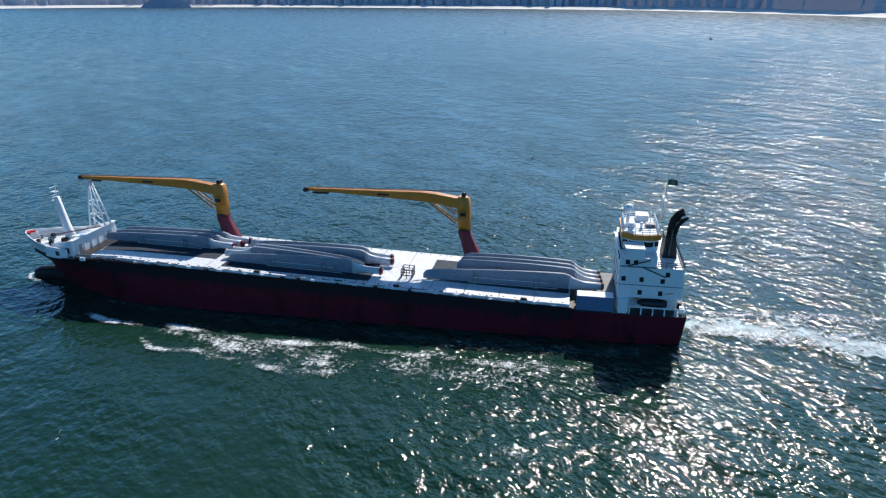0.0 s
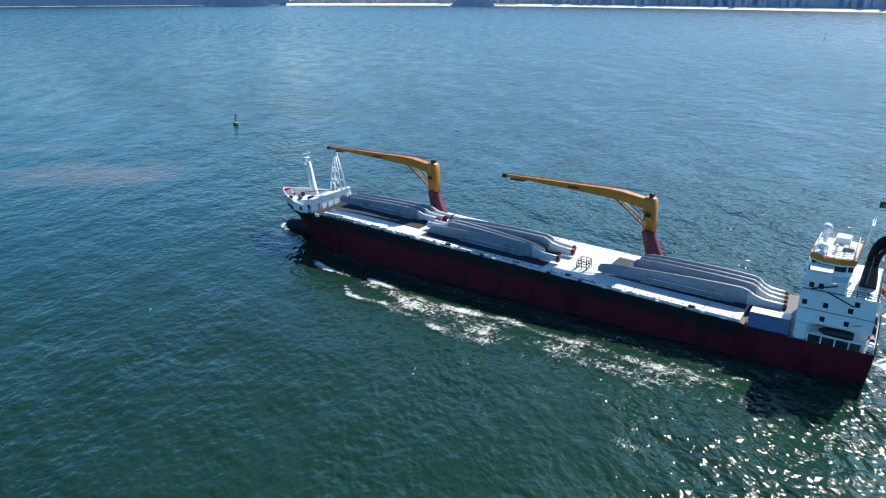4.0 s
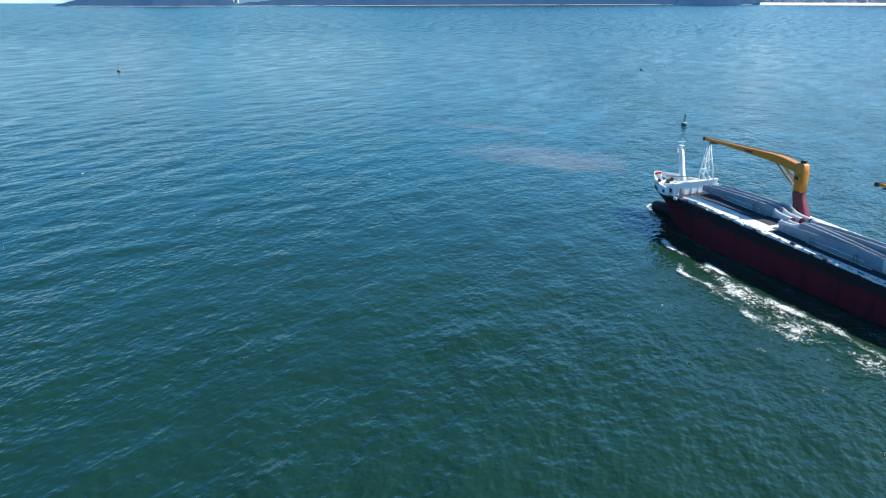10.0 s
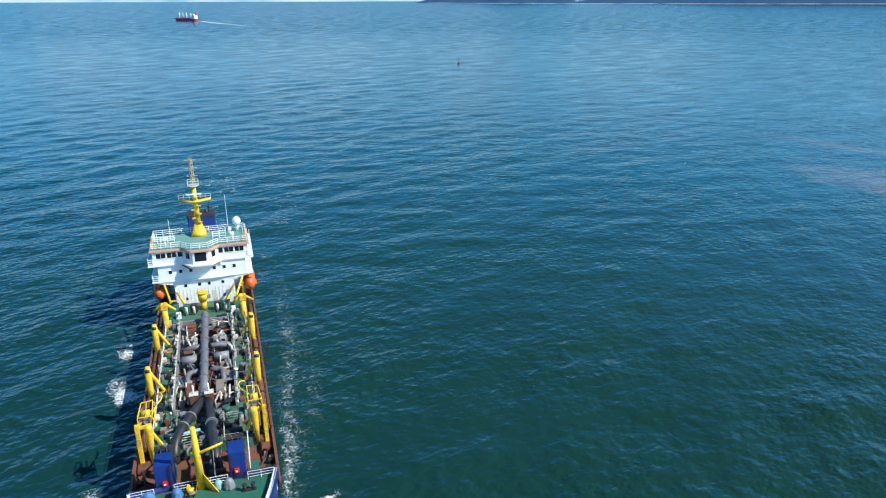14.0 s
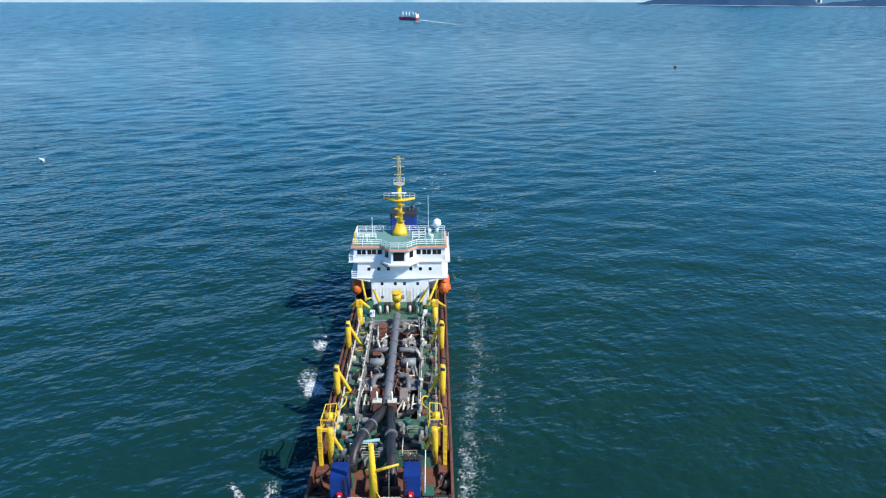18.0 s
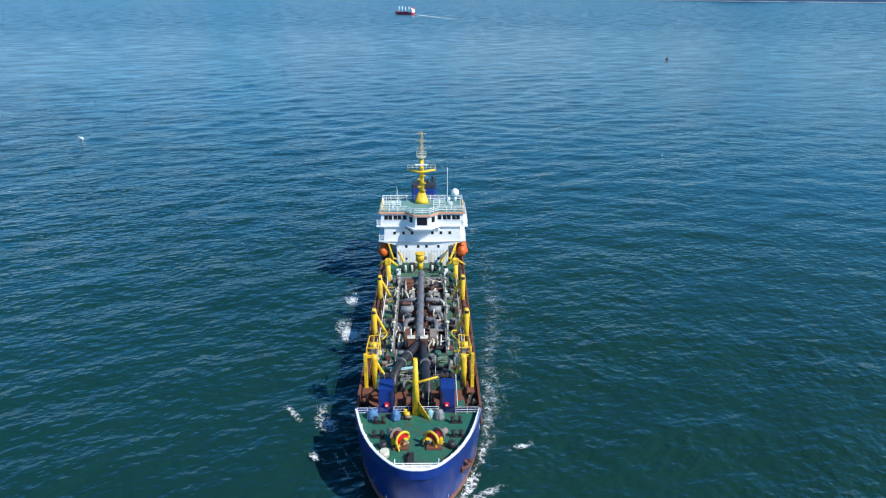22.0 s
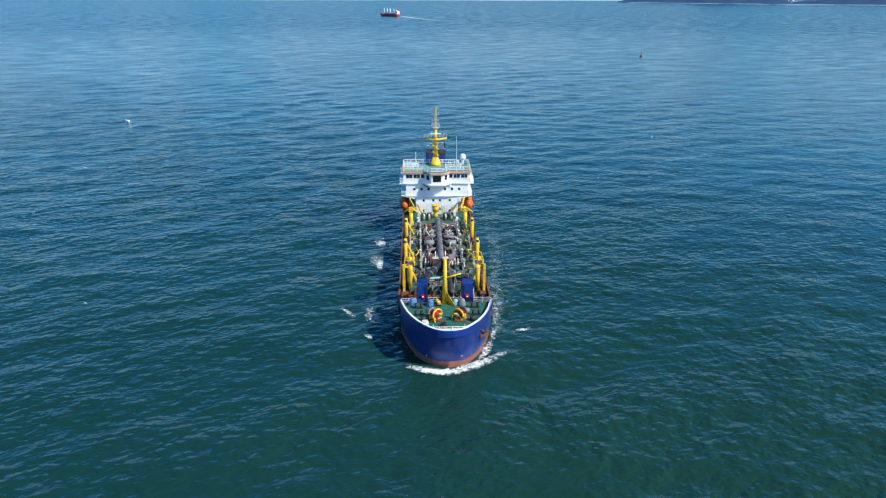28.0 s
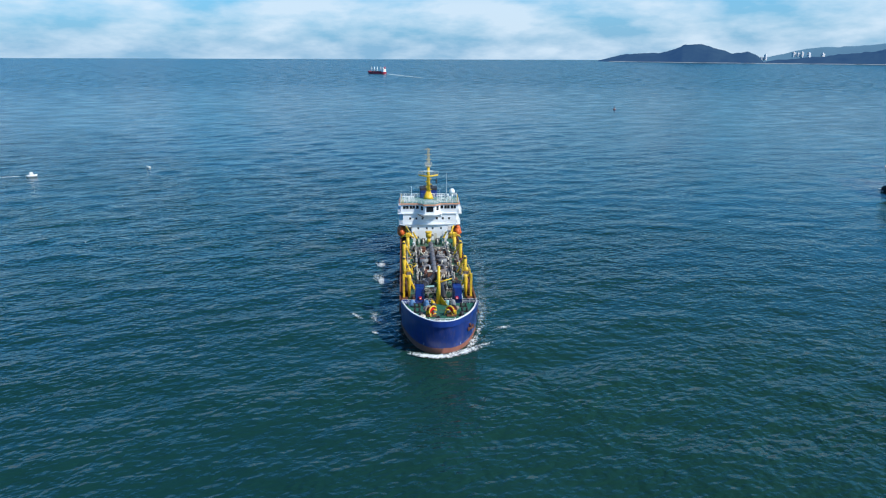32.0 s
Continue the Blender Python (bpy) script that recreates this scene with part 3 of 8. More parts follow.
# ---- sea ----
def wave_trains():
    """Short-crested wind sea running to the south-south-east, as (wave number east, north, height, phase)."""
    rng = np.random.default_rng(7)
    trains = []
    for _ in range(70):
        length = 4.2 * 2.0 ** rng.uniform(0, 2.6)
        az = radians(WIND_AZIMUTH) + rng.normal(0, 0.66)
        k = math.tau / length
        trains.append((k * math.sin(az), k * math.cos(az), 0.0014 * length ** 0.92, rng.uniform(0, math.tau)))
    return trains


def build_sea():
    def axis(lo, hi, step):
        mid = list(np.arange(lo, hi + step / 2, step))
        out, d, left, right = mid[-1], step, [], []
        while out < 5600:
            d *= 1.01 if d < 5 else 1.1
            out += d
            right.append(out)
        out, d = mid[0], step
        while out > -5600:
            d *= 1.02 if d < 3 else 1.13
            out -= d
            left.append(out)
        return np.array(left[::-1] + mid + right)
    xs, ys = axis(-150, 220, 1.2), axis(-140, 240, 1.2)
    gx, gy = np.meshgrid(xs, ys, indexing="ij")
    dx, dy = np.gradient(xs)[:, None], np.gradient(ys)[None, :]
    cell = np.maximum(np.broadcast_to(dx, gx.shape), np.broadcast_to(dy, gx.shape))
    # rougher water to the west, a lee to the east
    rough = np.interp(gx - 0.15 * gy, (0, 150), (1.15, 0.6))
    gz, px, py = np.zeros_like(gx), np.zeros_like(gx), np.zeros_like(gx)
    for kx, ky, high, phase in wave_trains():
        k = math.hypot(kx, ky)
        fade = np.clip((math.tau / k / cell - 2.6) / 2.0, 0, 1) * rough * high
        at = kx * gx + ky * gy + phase
        gz += fade * np.cos(at)
        px -= fade * kx / k * np.sin(at)
        py -= fade * ky / k * np.sin(at)
    nx, ny = gx.shape
    co = np.stack([gx + px, gy + py, gz], -1).reshape(-1, 3).astype(np.float32)
    i = np.arange(nx - 1)[:, None] * ny + np.arange(ny - 1)[None, :]
    quads = np.stack([i, i + ny, i + ny + 1, i + 1], -1).reshape(-1)
    me = bpy.data.meshes.new("water")
    me.vertices.add(len(co))
    me.vertices.foreach_set("co", co.ravel())
    me.loops.add(len(quads))
    me.loops.foreach_set("vertex_index", quads.astype(np.int32))
    me.polygons.add(len(quads) // 4)
    me.polygons.foreach_set("loop_start", np.arange(0, len(quads), 4, dtype=np.int32))
    me.polygons.foreach_set("use_smooth", np.ones(len(quads) // 4, dtype=bool))
    me.update(calc_edges=True)
    me.validate()
    me.materials.append(M_WATER)
    return tagged(new("water", me), "choppy blue-green sea reaching to the horizon", "sea", kind="structure")


water = build_sea()
carried_by_waves.append(water)


# ---- coast, far off ----
COAST = ((10, 4500), (16, 4290), (22, 4000), (28, 3900), (40, 3860), (55, 4150), (66, 4380), (78, 4420), (90, 4000), (98, 3650), (105, 3380), (115, 3080), (132, 2290), (145, 1900), (165, 1700), (185, 1700))


def coast_radius(az):
    return float(np.interp(az, [a for a, _ in COAST], [r for _, r in COAST]))


def polar(az, r, z=0.0):
    return Vector((math.sin(radians(az)) * r, math.cos(radians(az)) * r, z))


def hills(name, label, az0, az1, profile, depth, material, base=None, rough=14.0, step=0.12):
    """A wooded ridge along the coast: profile gives the crest's height by azimuth."""
    n, rows = int((az1 - az0) / step) + 1, 9
    grid = []
    for i in range(n):
        az = az0 + (az1 - az0) * i / (n - 1)
        r0 = base if base else coast_radius(az)
        crest = float(np.interp(az, [p[0] for p in profile], [p[1] for p in profile]))
        col = []
        for j in range(rows):
            f = j / (rows - 1)
            h = crest * math.sin(min(1.0, f * 1.45) * math.pi / 2) ** 0.8 if f < 0.7 else crest * (1 - (f - 0.7) * 0.6)
            p = polar(az, r0 + depth * f)
            if 0 < j:
                h = max(0.5, h + min(1, crest / 60) * rough * (noise.fractal(p * 0.012, 0.8, 2.2, 4) * 0.7))
            p.z = h if j else -2
            col.append(p)
        grid.append(col)
    bm = loft(grid, caps=False)
    return tagged(part(name, bm, material), label, "hills", kind="structure")


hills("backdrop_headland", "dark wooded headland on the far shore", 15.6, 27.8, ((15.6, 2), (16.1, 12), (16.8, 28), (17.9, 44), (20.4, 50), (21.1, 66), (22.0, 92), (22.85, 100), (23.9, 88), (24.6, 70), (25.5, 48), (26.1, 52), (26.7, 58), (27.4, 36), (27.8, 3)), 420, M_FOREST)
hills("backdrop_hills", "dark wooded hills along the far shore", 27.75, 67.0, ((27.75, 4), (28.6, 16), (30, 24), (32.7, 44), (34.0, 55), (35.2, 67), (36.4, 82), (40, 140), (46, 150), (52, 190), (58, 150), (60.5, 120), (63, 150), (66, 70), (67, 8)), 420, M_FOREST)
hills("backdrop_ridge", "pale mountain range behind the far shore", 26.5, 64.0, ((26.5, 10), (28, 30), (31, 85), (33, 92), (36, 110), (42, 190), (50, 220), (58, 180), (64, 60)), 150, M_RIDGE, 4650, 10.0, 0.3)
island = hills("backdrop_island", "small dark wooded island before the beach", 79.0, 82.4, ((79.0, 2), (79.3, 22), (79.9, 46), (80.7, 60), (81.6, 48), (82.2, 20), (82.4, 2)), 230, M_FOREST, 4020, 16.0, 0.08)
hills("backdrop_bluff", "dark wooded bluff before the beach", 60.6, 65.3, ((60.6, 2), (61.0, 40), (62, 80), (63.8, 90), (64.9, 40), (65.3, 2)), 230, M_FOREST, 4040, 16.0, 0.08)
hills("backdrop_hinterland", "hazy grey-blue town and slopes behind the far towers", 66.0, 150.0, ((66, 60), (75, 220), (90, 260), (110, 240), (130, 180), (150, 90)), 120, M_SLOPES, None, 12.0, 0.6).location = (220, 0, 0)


def strip(name, label, az0, az1, d0, d1, z, material, rise, step=0.5):
    n = int((az1 - az0) / step) + 1
    secs = []
    for i in range(n):
        az = az0 + (az1 - az0) * i / (n - 1)
        r = coast_radius(az)
        w = 5 * math.sin(az * 1.7) + 3 * math.sin(az * 4.1)
        secs.append([polar(az, r + d0 + w, z), polar(az, r + (d0 + d1) / 2 + w, z + rise * 0.6), polar(az, r + d1, z + rise)])
    return tagged(part(name, loft(secs, caps=False), material), label, "beach", kind="structure")


strip("ground_beach", "pale sandy beach along the far shore", 66.5, 175, -80, 10, 0.3, M_SAND, 11.0)
strip("ground_town", "built-up land behind the far beach", 66.0, 175, 10, 420, 11.4, M_TOWER_C, 2.0, 1.0)
strip("ground_rocks", "pale rocks and surf below the wooded hills", 16.5, 66, -7, 3, 0.3, M_ROCK, 2.4)
strip("water_surf", "white surf breaking along the far beach", 66.5, 175, -115, -82, 0.25, M_FOAM, 1.6)


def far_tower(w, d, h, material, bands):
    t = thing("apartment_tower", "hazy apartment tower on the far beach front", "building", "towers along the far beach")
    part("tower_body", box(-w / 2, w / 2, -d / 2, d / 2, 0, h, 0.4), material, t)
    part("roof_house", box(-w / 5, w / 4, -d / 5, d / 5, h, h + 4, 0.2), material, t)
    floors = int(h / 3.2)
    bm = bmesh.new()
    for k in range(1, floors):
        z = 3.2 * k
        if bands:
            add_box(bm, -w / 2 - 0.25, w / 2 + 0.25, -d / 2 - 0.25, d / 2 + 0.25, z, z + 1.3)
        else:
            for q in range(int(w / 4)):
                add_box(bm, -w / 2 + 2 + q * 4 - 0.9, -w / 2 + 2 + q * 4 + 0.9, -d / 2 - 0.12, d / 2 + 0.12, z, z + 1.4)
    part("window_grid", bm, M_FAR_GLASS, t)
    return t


def build_town():
    rng = random.Random(3)
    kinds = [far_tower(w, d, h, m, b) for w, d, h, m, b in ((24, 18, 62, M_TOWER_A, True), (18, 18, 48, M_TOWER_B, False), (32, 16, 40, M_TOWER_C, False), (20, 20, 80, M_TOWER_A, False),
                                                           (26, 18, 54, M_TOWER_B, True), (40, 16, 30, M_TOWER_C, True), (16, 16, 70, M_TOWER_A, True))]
    az, used = 67.0, 0
    while az < 142:
        r = coast_radius(az)
        for row in range(2):
            t = kinds[rng.randrange(len(kinds))]
            a = az + rng.uniform(-0.1, 0.1) + 0.25 * row
            p = polar(a, r + 45 + 75 * row + rng.uniform(0, 25))
            m = pose(p.x, p.y, 8.0, 0, 0, -a + rng.uniform(-6, 6))
            if used < len(kinds):
                t = kinds[used]
                t.matrix_basis = m
            else:
                copy_thing(t, m)
            used += 1
        az += math.degrees(rng.uniform(30, 50) / r)
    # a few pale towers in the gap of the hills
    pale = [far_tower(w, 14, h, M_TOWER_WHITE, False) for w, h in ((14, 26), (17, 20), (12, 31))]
    for k, (a, base) in enumerate(((27.35, 2), (27.6, 8), (27.85, 12), (29.7, 30), (30.0, 30), (30.25, 26), (30.7, 28), (31.6, 30))):
        p = polar(a, 4420)
        m = pose(p.x, p.y, base, 0, 0, -a + 48)
        if k < 3:
            pale[k].matrix_basis = m
        else:
            copy_thing(pale[k % 3], m)


build_town()


# ---- cargo ship: x to starboard, y ahead of the stem, z above the water ----
def sheer(y):
    """How far the deck edge lies above its mean height: the ship is trimmed by the stern."""
    return float(np.interp(y, (-133, -110, -28, -18, -12, 0), (-1.7, -1.65, 1.0, 0.75, 0.0, 0.0)))


def raked(bm):
    for v in bm.verts:
        v.co.z += sheer(v.co.y) * min(1.0, max(0.0, v.co.z / 7.2))
    return bm


BLADE_STATIONS = ((0.0, 1.3, 1.3), (0.05, 1.3, 1.3), (0.10, 1.4, 1.2), (0.15, 0.7, 1.1), (0.18, 0.9, 1.0), (0.21, 1.0, 0.9), (0.3, 1.0, 0.8),
                  (0.45, 0.96, 0.65), (0.62, 0.88, 0.5), (0.8, 0.78, 0.4), (0.94, 0.66, 0.3), (0.985, 0.55, 0.2), (1.0, 0.3, 0.1))


def blade_mesh(length, chord, first, last):
    """Part of a turbine blade with its root at the origin and its tip along +y, lying on edge."""
    secs = []
    for f, c, t in BLADE_STATIONS[first:last]:
        c = c if f < 0.12 else c * chord
        off = max(0.0, c / 2 - 1.0) if f < 0.2 else c / 2 - 1.0
        sharp = min(1.0, max(0.0, (f - 0.05) / 0.16))
        ring = []
        for k in range(16):
            u, v = math.cos(k * math.tau / 16), math.sin(k * math.tau / 16)
            square = 1 - 0.72 * sharp
            u, v = math.copysign(abs(u) ** square, u), math.copysign(abs(v) ** square, v)
            ring.append((v * t * (1 - 0.4 * sharp) / 2 * (1 - sharp * 0.6 * max(0, -u)), f * length, u * c / 2 + off))
        secs.append(ring)
    bm = loft(secs, closed=True)
    for f in bm.faces:
        f.smooth = first == 0
    return bm


def blade(x, y, lift, lean, turn, length, chord, label, root_mat):
    ob = part("turbine_blade", blade_mesh(length, chord, 4, 13), M_BLADE_SHADED)
    slope = 1.88 if abs(turn) < 90 else -1.88
    ob.matrix_basis = pose(x, y, 7.95 + sheer(y) + 1.05, slope + lift, lean, turn)
    tagged(ob, label, "turbine blade", "turbine blades lashed on deck")
    part("root_section", blade_mesh(length, chord, 0, 5), M_BLADE_WHITE, ob, "white blade root")
    bm = bmesh.new()
    add_rod(bm, (0, -0.25, 0), (0, 0.1, 0), 0.72, sides=18)
    add_rod(bm, (0, -0.4, 0), (0, -0.25, 0), 0.5, sides=18)
    part("root_cover", bm, root_mat, ob)
    for a, b, z in ((0.24, 0.74, -0.9), (0.3, 0.72, 0.1)):
        part("lashing_batten", rod((-0.52, a * length, z), (-0.36, b * length, z), 0.05, sides=5), M_WHITE, ob)
    for f in (0.36, 0.7):
        w, h = (1.3, 0.9) if f < 0.5 else (0.9, 0.5)
        bm = bmesh.new()
        for a in (-1, 1):
            add_box(bm, a * w / 2 - 0.09, a * w / 2 + 0.09, f * length - 0.5, f * length - 0.32, -1.1, h)
            add_box(bm, a * w / 2 - 0.09, a * w / 2 + 0.09, f * length + 0.32, f * length + 0.5, -1.1, h)
            add_box(bm, a * w / 2 - 0.07, a * w / 2 + 0.07, f * length - 0.5, f * length + 0.5, h - 0.15, h)
        add_box(bm, -w / 2, w / 2, f * length - 0.5, f * length + 0.5, -1.1, -0.95)
        part("transport_frame", bm, M_GREY, ob)
    carried_by_cargo.append(ob)
    return ob


def deck_crane(ship, x, y):
    tower = loft([[(x + a * w * 0.8, y + dy + b * w, z) for a, b in ((-1, -1), (1, -1), (1, 1), (-1, 1))] for z, w, dy in ((6.2, 1.55, -2.5), (9.5, 1.35, -1.8), (12.4, 1.1, -0.7), (13.2, 1.08, -0.4), (14.0, 1.08, -0.4))], closed=True)
    c = part("crane_tower", tower, M_CRANE_RED, ship, "dark red crane pedestal")
    col = part("crane_column", loft([[(x + a * w * 0.82, y + dy + b * w, z) for a, b in ((-1, -0.9), (-0.8, -1), (0.8, -1), (1, -0.9), (1, 0.9), (0.8, 1), (-0.8, 1), (-1, 0.9))] for z, w, dy in ((14.0, 1.12, -0.4), (16.4, 1.12, -0.3), (18.6, 1.2, -0.2), (20.1, 1.1, -0.1), (20.4, 0.8, 0))], closed=True), M_CRANE_YELLOW, ship, "ochre crane column")
    part("slewing_ring", rod((x, y - 0.4, 13.85), (x, y - 0.4, 14.15), 1.2, sides=20), M_STEEL_DARK, c)
    part("cab", box(x - 1.5, x - 0.85, y - 1.0, y + 0.5, 16.2, 17.8, 0.1), M_CRANE_YELLOW, col)
    part("cab_window", box(x - 1.56, x - 1.5, y - 0.8, y + 0.3, 16.9, 17.6), M_GLASS_DARK, col)
    bm = box(x - 0.6, x + 0.6, y - 0.6, y + 0.2, 20.3, 20.55, 0.08)
    for a in (-0.55, 0.0, 0.55):
        add_box(bm, x + a - 0.04, x + a + 0.04, y - 0.55, y + 0.15, 20.55, 21.05)
    add_rod(bm, (x - 0.5, y - 0.2, 20.85), (x + 0.5, y - 0.2, 20.85), 0.28, sides=12)
    part("sheave_block", bm, M_STEEL_DARK, col)
    secs = []
    for dy, lo, hi, w in ((0.8, 18.2, 20.1, 0.8), (5.0, 18.95, 20.75, 0.8), (7.6, 19.2, 20.95, 0.78), (9.0, 19.3, 20.95, 0.75), (16.0, 19.65, 20.85, 0.65), (24.0, 20.0, 20.75, 0.52), (30.4, 20.2, 20.65, 0.42)):
        secs.append([(x - w, y + dy, lo), (x + w, y + dy, lo), (x + w, y + dy, hi), (x - w, y + dy, hi)])
    bm = loft(secs, closed=True)
    for f in bm.faces:
        f.smooth = False
    boom = part("boom", bm, M_CRANE_YELLOW, col, "ochre box-section crane boom")
    bm = box(x - 0.5, x + 0.5, y + 30.2, y + 31.2, 19.95, 20.75, 0.1)
    add_rod(bm, (x - 0.45, y + 30.9, 20.3), (x + 0.45, y + 30.9, 20.3), 0.45, sides=12)
    add_box(bm, x - 0.3, x + 0.3, y + 26.2, y + 29.6, 19.6, 19.95, 0.08)
    part("boom_tip", bm, M_STEEL_DARK, boom)
    bm = bmesh.new()
    for a in (-0.7, 0.7):
        add_rod(bm, (x + a, y + 1.2, 15.2), (x + a, y + 6.6, 19.3), 0.16, sides=8)
        add_rod(bm, (x + a, y + 1.3, 17.0), (x + a, y + 4.0, 19.0), 0.12, sides=8)
    for k in range(6):
        f = k / 6 + 0.08
        add_rod(bm, (x - 0.7, y + 1.2 + 5.4 * f, 15.2 + 4.1 * f), (x + 0.7, y + 1.2 + 5.4 * f, 15.2 + 4.1 * f), 0.06, sides=5)
    part("luffing_stay", bm, M_CRANE_YELLOW, col)
    bm = bmesh.new()
    add_rod(bm, (x - 0.25, y + 0.2, 21.3), (x - 0.25, y + 30.6, 20.75), 0.04, sides=4)
    add_rod(bm, (x + 0.25, y + 0.2, 21.3), (x + 0.25, y + 30.6, 20.75), 0.04, sides=4)
    part("hoist_wire", bm, M_STEEL_DARK, boom)
    part("name_plate", box(x - 0.74, x - 0.70, y + 14.0, y + 16.4, 19.95, 20.35), M_STEEL_DARK, boom)


def build_cargo_ship():
    ship = thing("cargo_ship", "dark red cargo ship with two ochre cranes carrying turbine blades", "ship")
    lv = (-2.5, 0.0, 2.2, 4.6, 6.0, 7.4)
    st = [(-8.5, -3.0, (0.12, 0.16, 0.2, 0.35, 0.7, 1.3)), (-9.6, -4.6, (0.5, 0.8, 1.0, 1.6, 2.6, 3.6)), (-12.5, -8.5, (1.6, 2.3, 2.7, 3.8, 5.0, 6.0)), (-18, -15.5, (4.2, 5.2, 5.8, 6.9, 7.8, 8.3)),
          (-26, -25, (7.2, 8.2, 8.6, 9.0, 9.2, 9.35)), (-36, -36, (9.0, 9.4, 9.5, 9.5, 9.5, 9.5)), (-70, -70, (9.4, 9.5, 9.5, 9.5, 9.5, 9.5)), (-112.5, -112.5, (9.2, 9.5, 9.5, 9.5, 9.5, 9.5))]
    part("hull", raked(hull_skin(st, lv, n=6)), M_HULL_WORN, ship, "dark red hull side streaked with wear")
    st = [(-112.5, -112.5, (9.2, 9.5, 9.5, 9.5, 9.5, 9.5)), (-120, -120, (8.6, 9.3, 9.4, 9.4, 9.4, 9.4)), (-127, -127, (6.5, 8.8, 9.1, 9.2, 9.2, 9.2)), (-130.2, -131.0, (5.0, 8.1, 8.5, 8.7, 8.8, 8.8))]
    part("stern_hull", hull_skin(st, (-2.5, 0.0, 1.5, 3.0, 4.4, 5.3)), M_HULL_RED, ship)
    part("bulb", loft([[(w * math.cos(a), y, 0.6 + h * math.sin(a)) for a in [k * math.tau / 14 for k in range(14)]] for y, w, h in ((-0.2, 0.2, 0.25), (-0.7, 0.8, 1.0), (-2.0, 1.2, 1.6), (-4.5, 1.4, 1.9), (-9, 1.5, 2.0), (-13, 1.6, 2.0))], closed=True), M_HULL_BLACK, ship, "black bulbous bow breaking the surface")
    # black band below the deck edge, in plates
    for s in (-1, 1):
        for k in range(16):
            y1 = -17.6 - 5.92 * k
            x1 = 9.56 if k > 2 else (8.55, 9.1, 9.5)[k]
            x0 = 9.56 if k > 1 else (9.1, 9.5)[k]
            drop = (0.75, 0.3, 0.12)[k] if k < 3 else 0.0
            bm = bmesh.new()
            v = [bm.verts.new(p) for p in ((s * x1, y1, 7.55), (s * x0, y1 - 5.86, 7.55), (s * x0, y1 - 5.86, 5.7), (s * (x1 - drop), y1, 5.7), (s * (x1 - 0.2), y1, 7.55), (s * (x0 - 0.2), y1 - 5.86, 7.55), (s * (x0 - 0.2), y1 - 5.86, 5.7), (s * (x1 - drop - 0.2), y1, 5.7))]
            for f in ((0, 1, 2, 3), (4, 7, 6, 5), (0, 4, 5, 1), (1, 5, 6, 2), (2, 6, 7, 3), (3, 7, 4, 0)):
                bm.faces.new([v[q] for q in f])
            part("side_plate", raked(bm), M_HULL_BLACK, ship)
    # weather deck and hatch covers
    part("weather_deck", raked(add_prism(bmesh.new(), [(-9.4, -112.4), (9.4, -112.4), (9.4, -30), (9.1, -25), (8.1, -15.6), (5.8, -8.6), (3.4, -4.8), (-3.4, -4.8), (-5.8, -8.6), (-8.1, -15.6), (-9.1, -25), (-9.4, -30)], 7.2, 7.36)), M_STEEL_DARK, ship)
    for k in range(15):
        y = -20.4 - 6.1 * k
        w = min(9.15, 7.7 + 0.9 * k)
        hc = part("hatch_cover", raked(box(-w, w, y - 6.0, y, 7.36, 7.95, 0.05)), M_HATCH, ship, "pale steel hatch cover panel")
        for s in (-1, 1):
            for q in (0.8, 2.8, 4.8):
                part("lashing_point", raked(box(s * (w - 0.6) - 0.1, s * (w - 0.6) + 0.1, y - q - 0.12, y - q + 0.12, 7.95, 8.03)), M_STEEL_DARK, hc)
    part("aft_deck", add_prism(bmesh.new(), [(-8.7, -130.8), (8.7, -130.8), (9.0, -127), (9.3, -120), (9.4, -112.6), (-9.4, -112.6), (-9.3, -120), (-9.0, -127)], 5.15, 5.3), M_STEEL_DARK, ship)
    part("deck_break", box(-9.4, 9.4, -112.65, -112.45, 5.3, 5.75), M_STEEL_DARK, ship)
    rng = random.Random(5)
    for k in range(26):
        y = -20 - 3.6 * k + rng.uniform(-0.8, 0.8)
        s = -1
        bm = box(s * 9.25 - 0.25, s * 9.25 + 0.2, y - rng.uniform(0.2, 0.6), y + rng.uniform(0.2, 0.6), 7.3, 7.62 + rng.uniform(0.05, 0.35), 0.04)
        part("side_fitting", raked(bm), rng.choice([M_STEEL_DARK, M_WHITE, M_HATCH]), ship)
    for k in range(34):
        y, long = -19.5 - 2.7 * k + rng.uniform(-0.9, 0.9), rng.choice((0.3, 0.5, 0.8, 1.4, 2.4))
        wide = rng.uniform(0.12, 0.5)
        part("scuffed_patch", raked(box(-9.16, -9.16 + wide, y - long, y, 7.95, 7.958)), M_HULL_BLACK, ship)
    for y in (-55.2, -81.5, -104.0):
        part("winch", raked(box(-9.3, -8.7, y - 0.6, y + 0.5, 7.95, 8.35, 0.1)), M_STEEL_DARK, ship)
    for s in (-1, 1):
        part("side_rail", raked(rail([(s * 7.6, -15.2, 7.4), (s * 9.1, -26, 7.4)], 0.9, 2, 0.05, 1.6)), M_WHITE, ship)
    # forecastle
    out = [(-8.05, -15.2), (-6.6, -10.0), (-5.0, -6.4), (-3.0, -3.2), (-1.2, -0.9), (0, -0.1), (1.2, -0.9), (3.0, -3.2), (5.0, -6.4), (6.6, -10.0), (8.05, -15.2)]
    inn = [(x * 0.955, y - 0.2) for x, y in out]
    low = [7.2, 7.2, 7.2, 7.2, 7.2, 7.2, 7.2, 7.2, 7.2, 7.2, 7.2]
    top = [8.5, 9.4, 9.6, 9.8, 10.0, 10.1, 10.0, 9.8, 9.6, 9.4, 8.5]
    bm = bmesh.new()
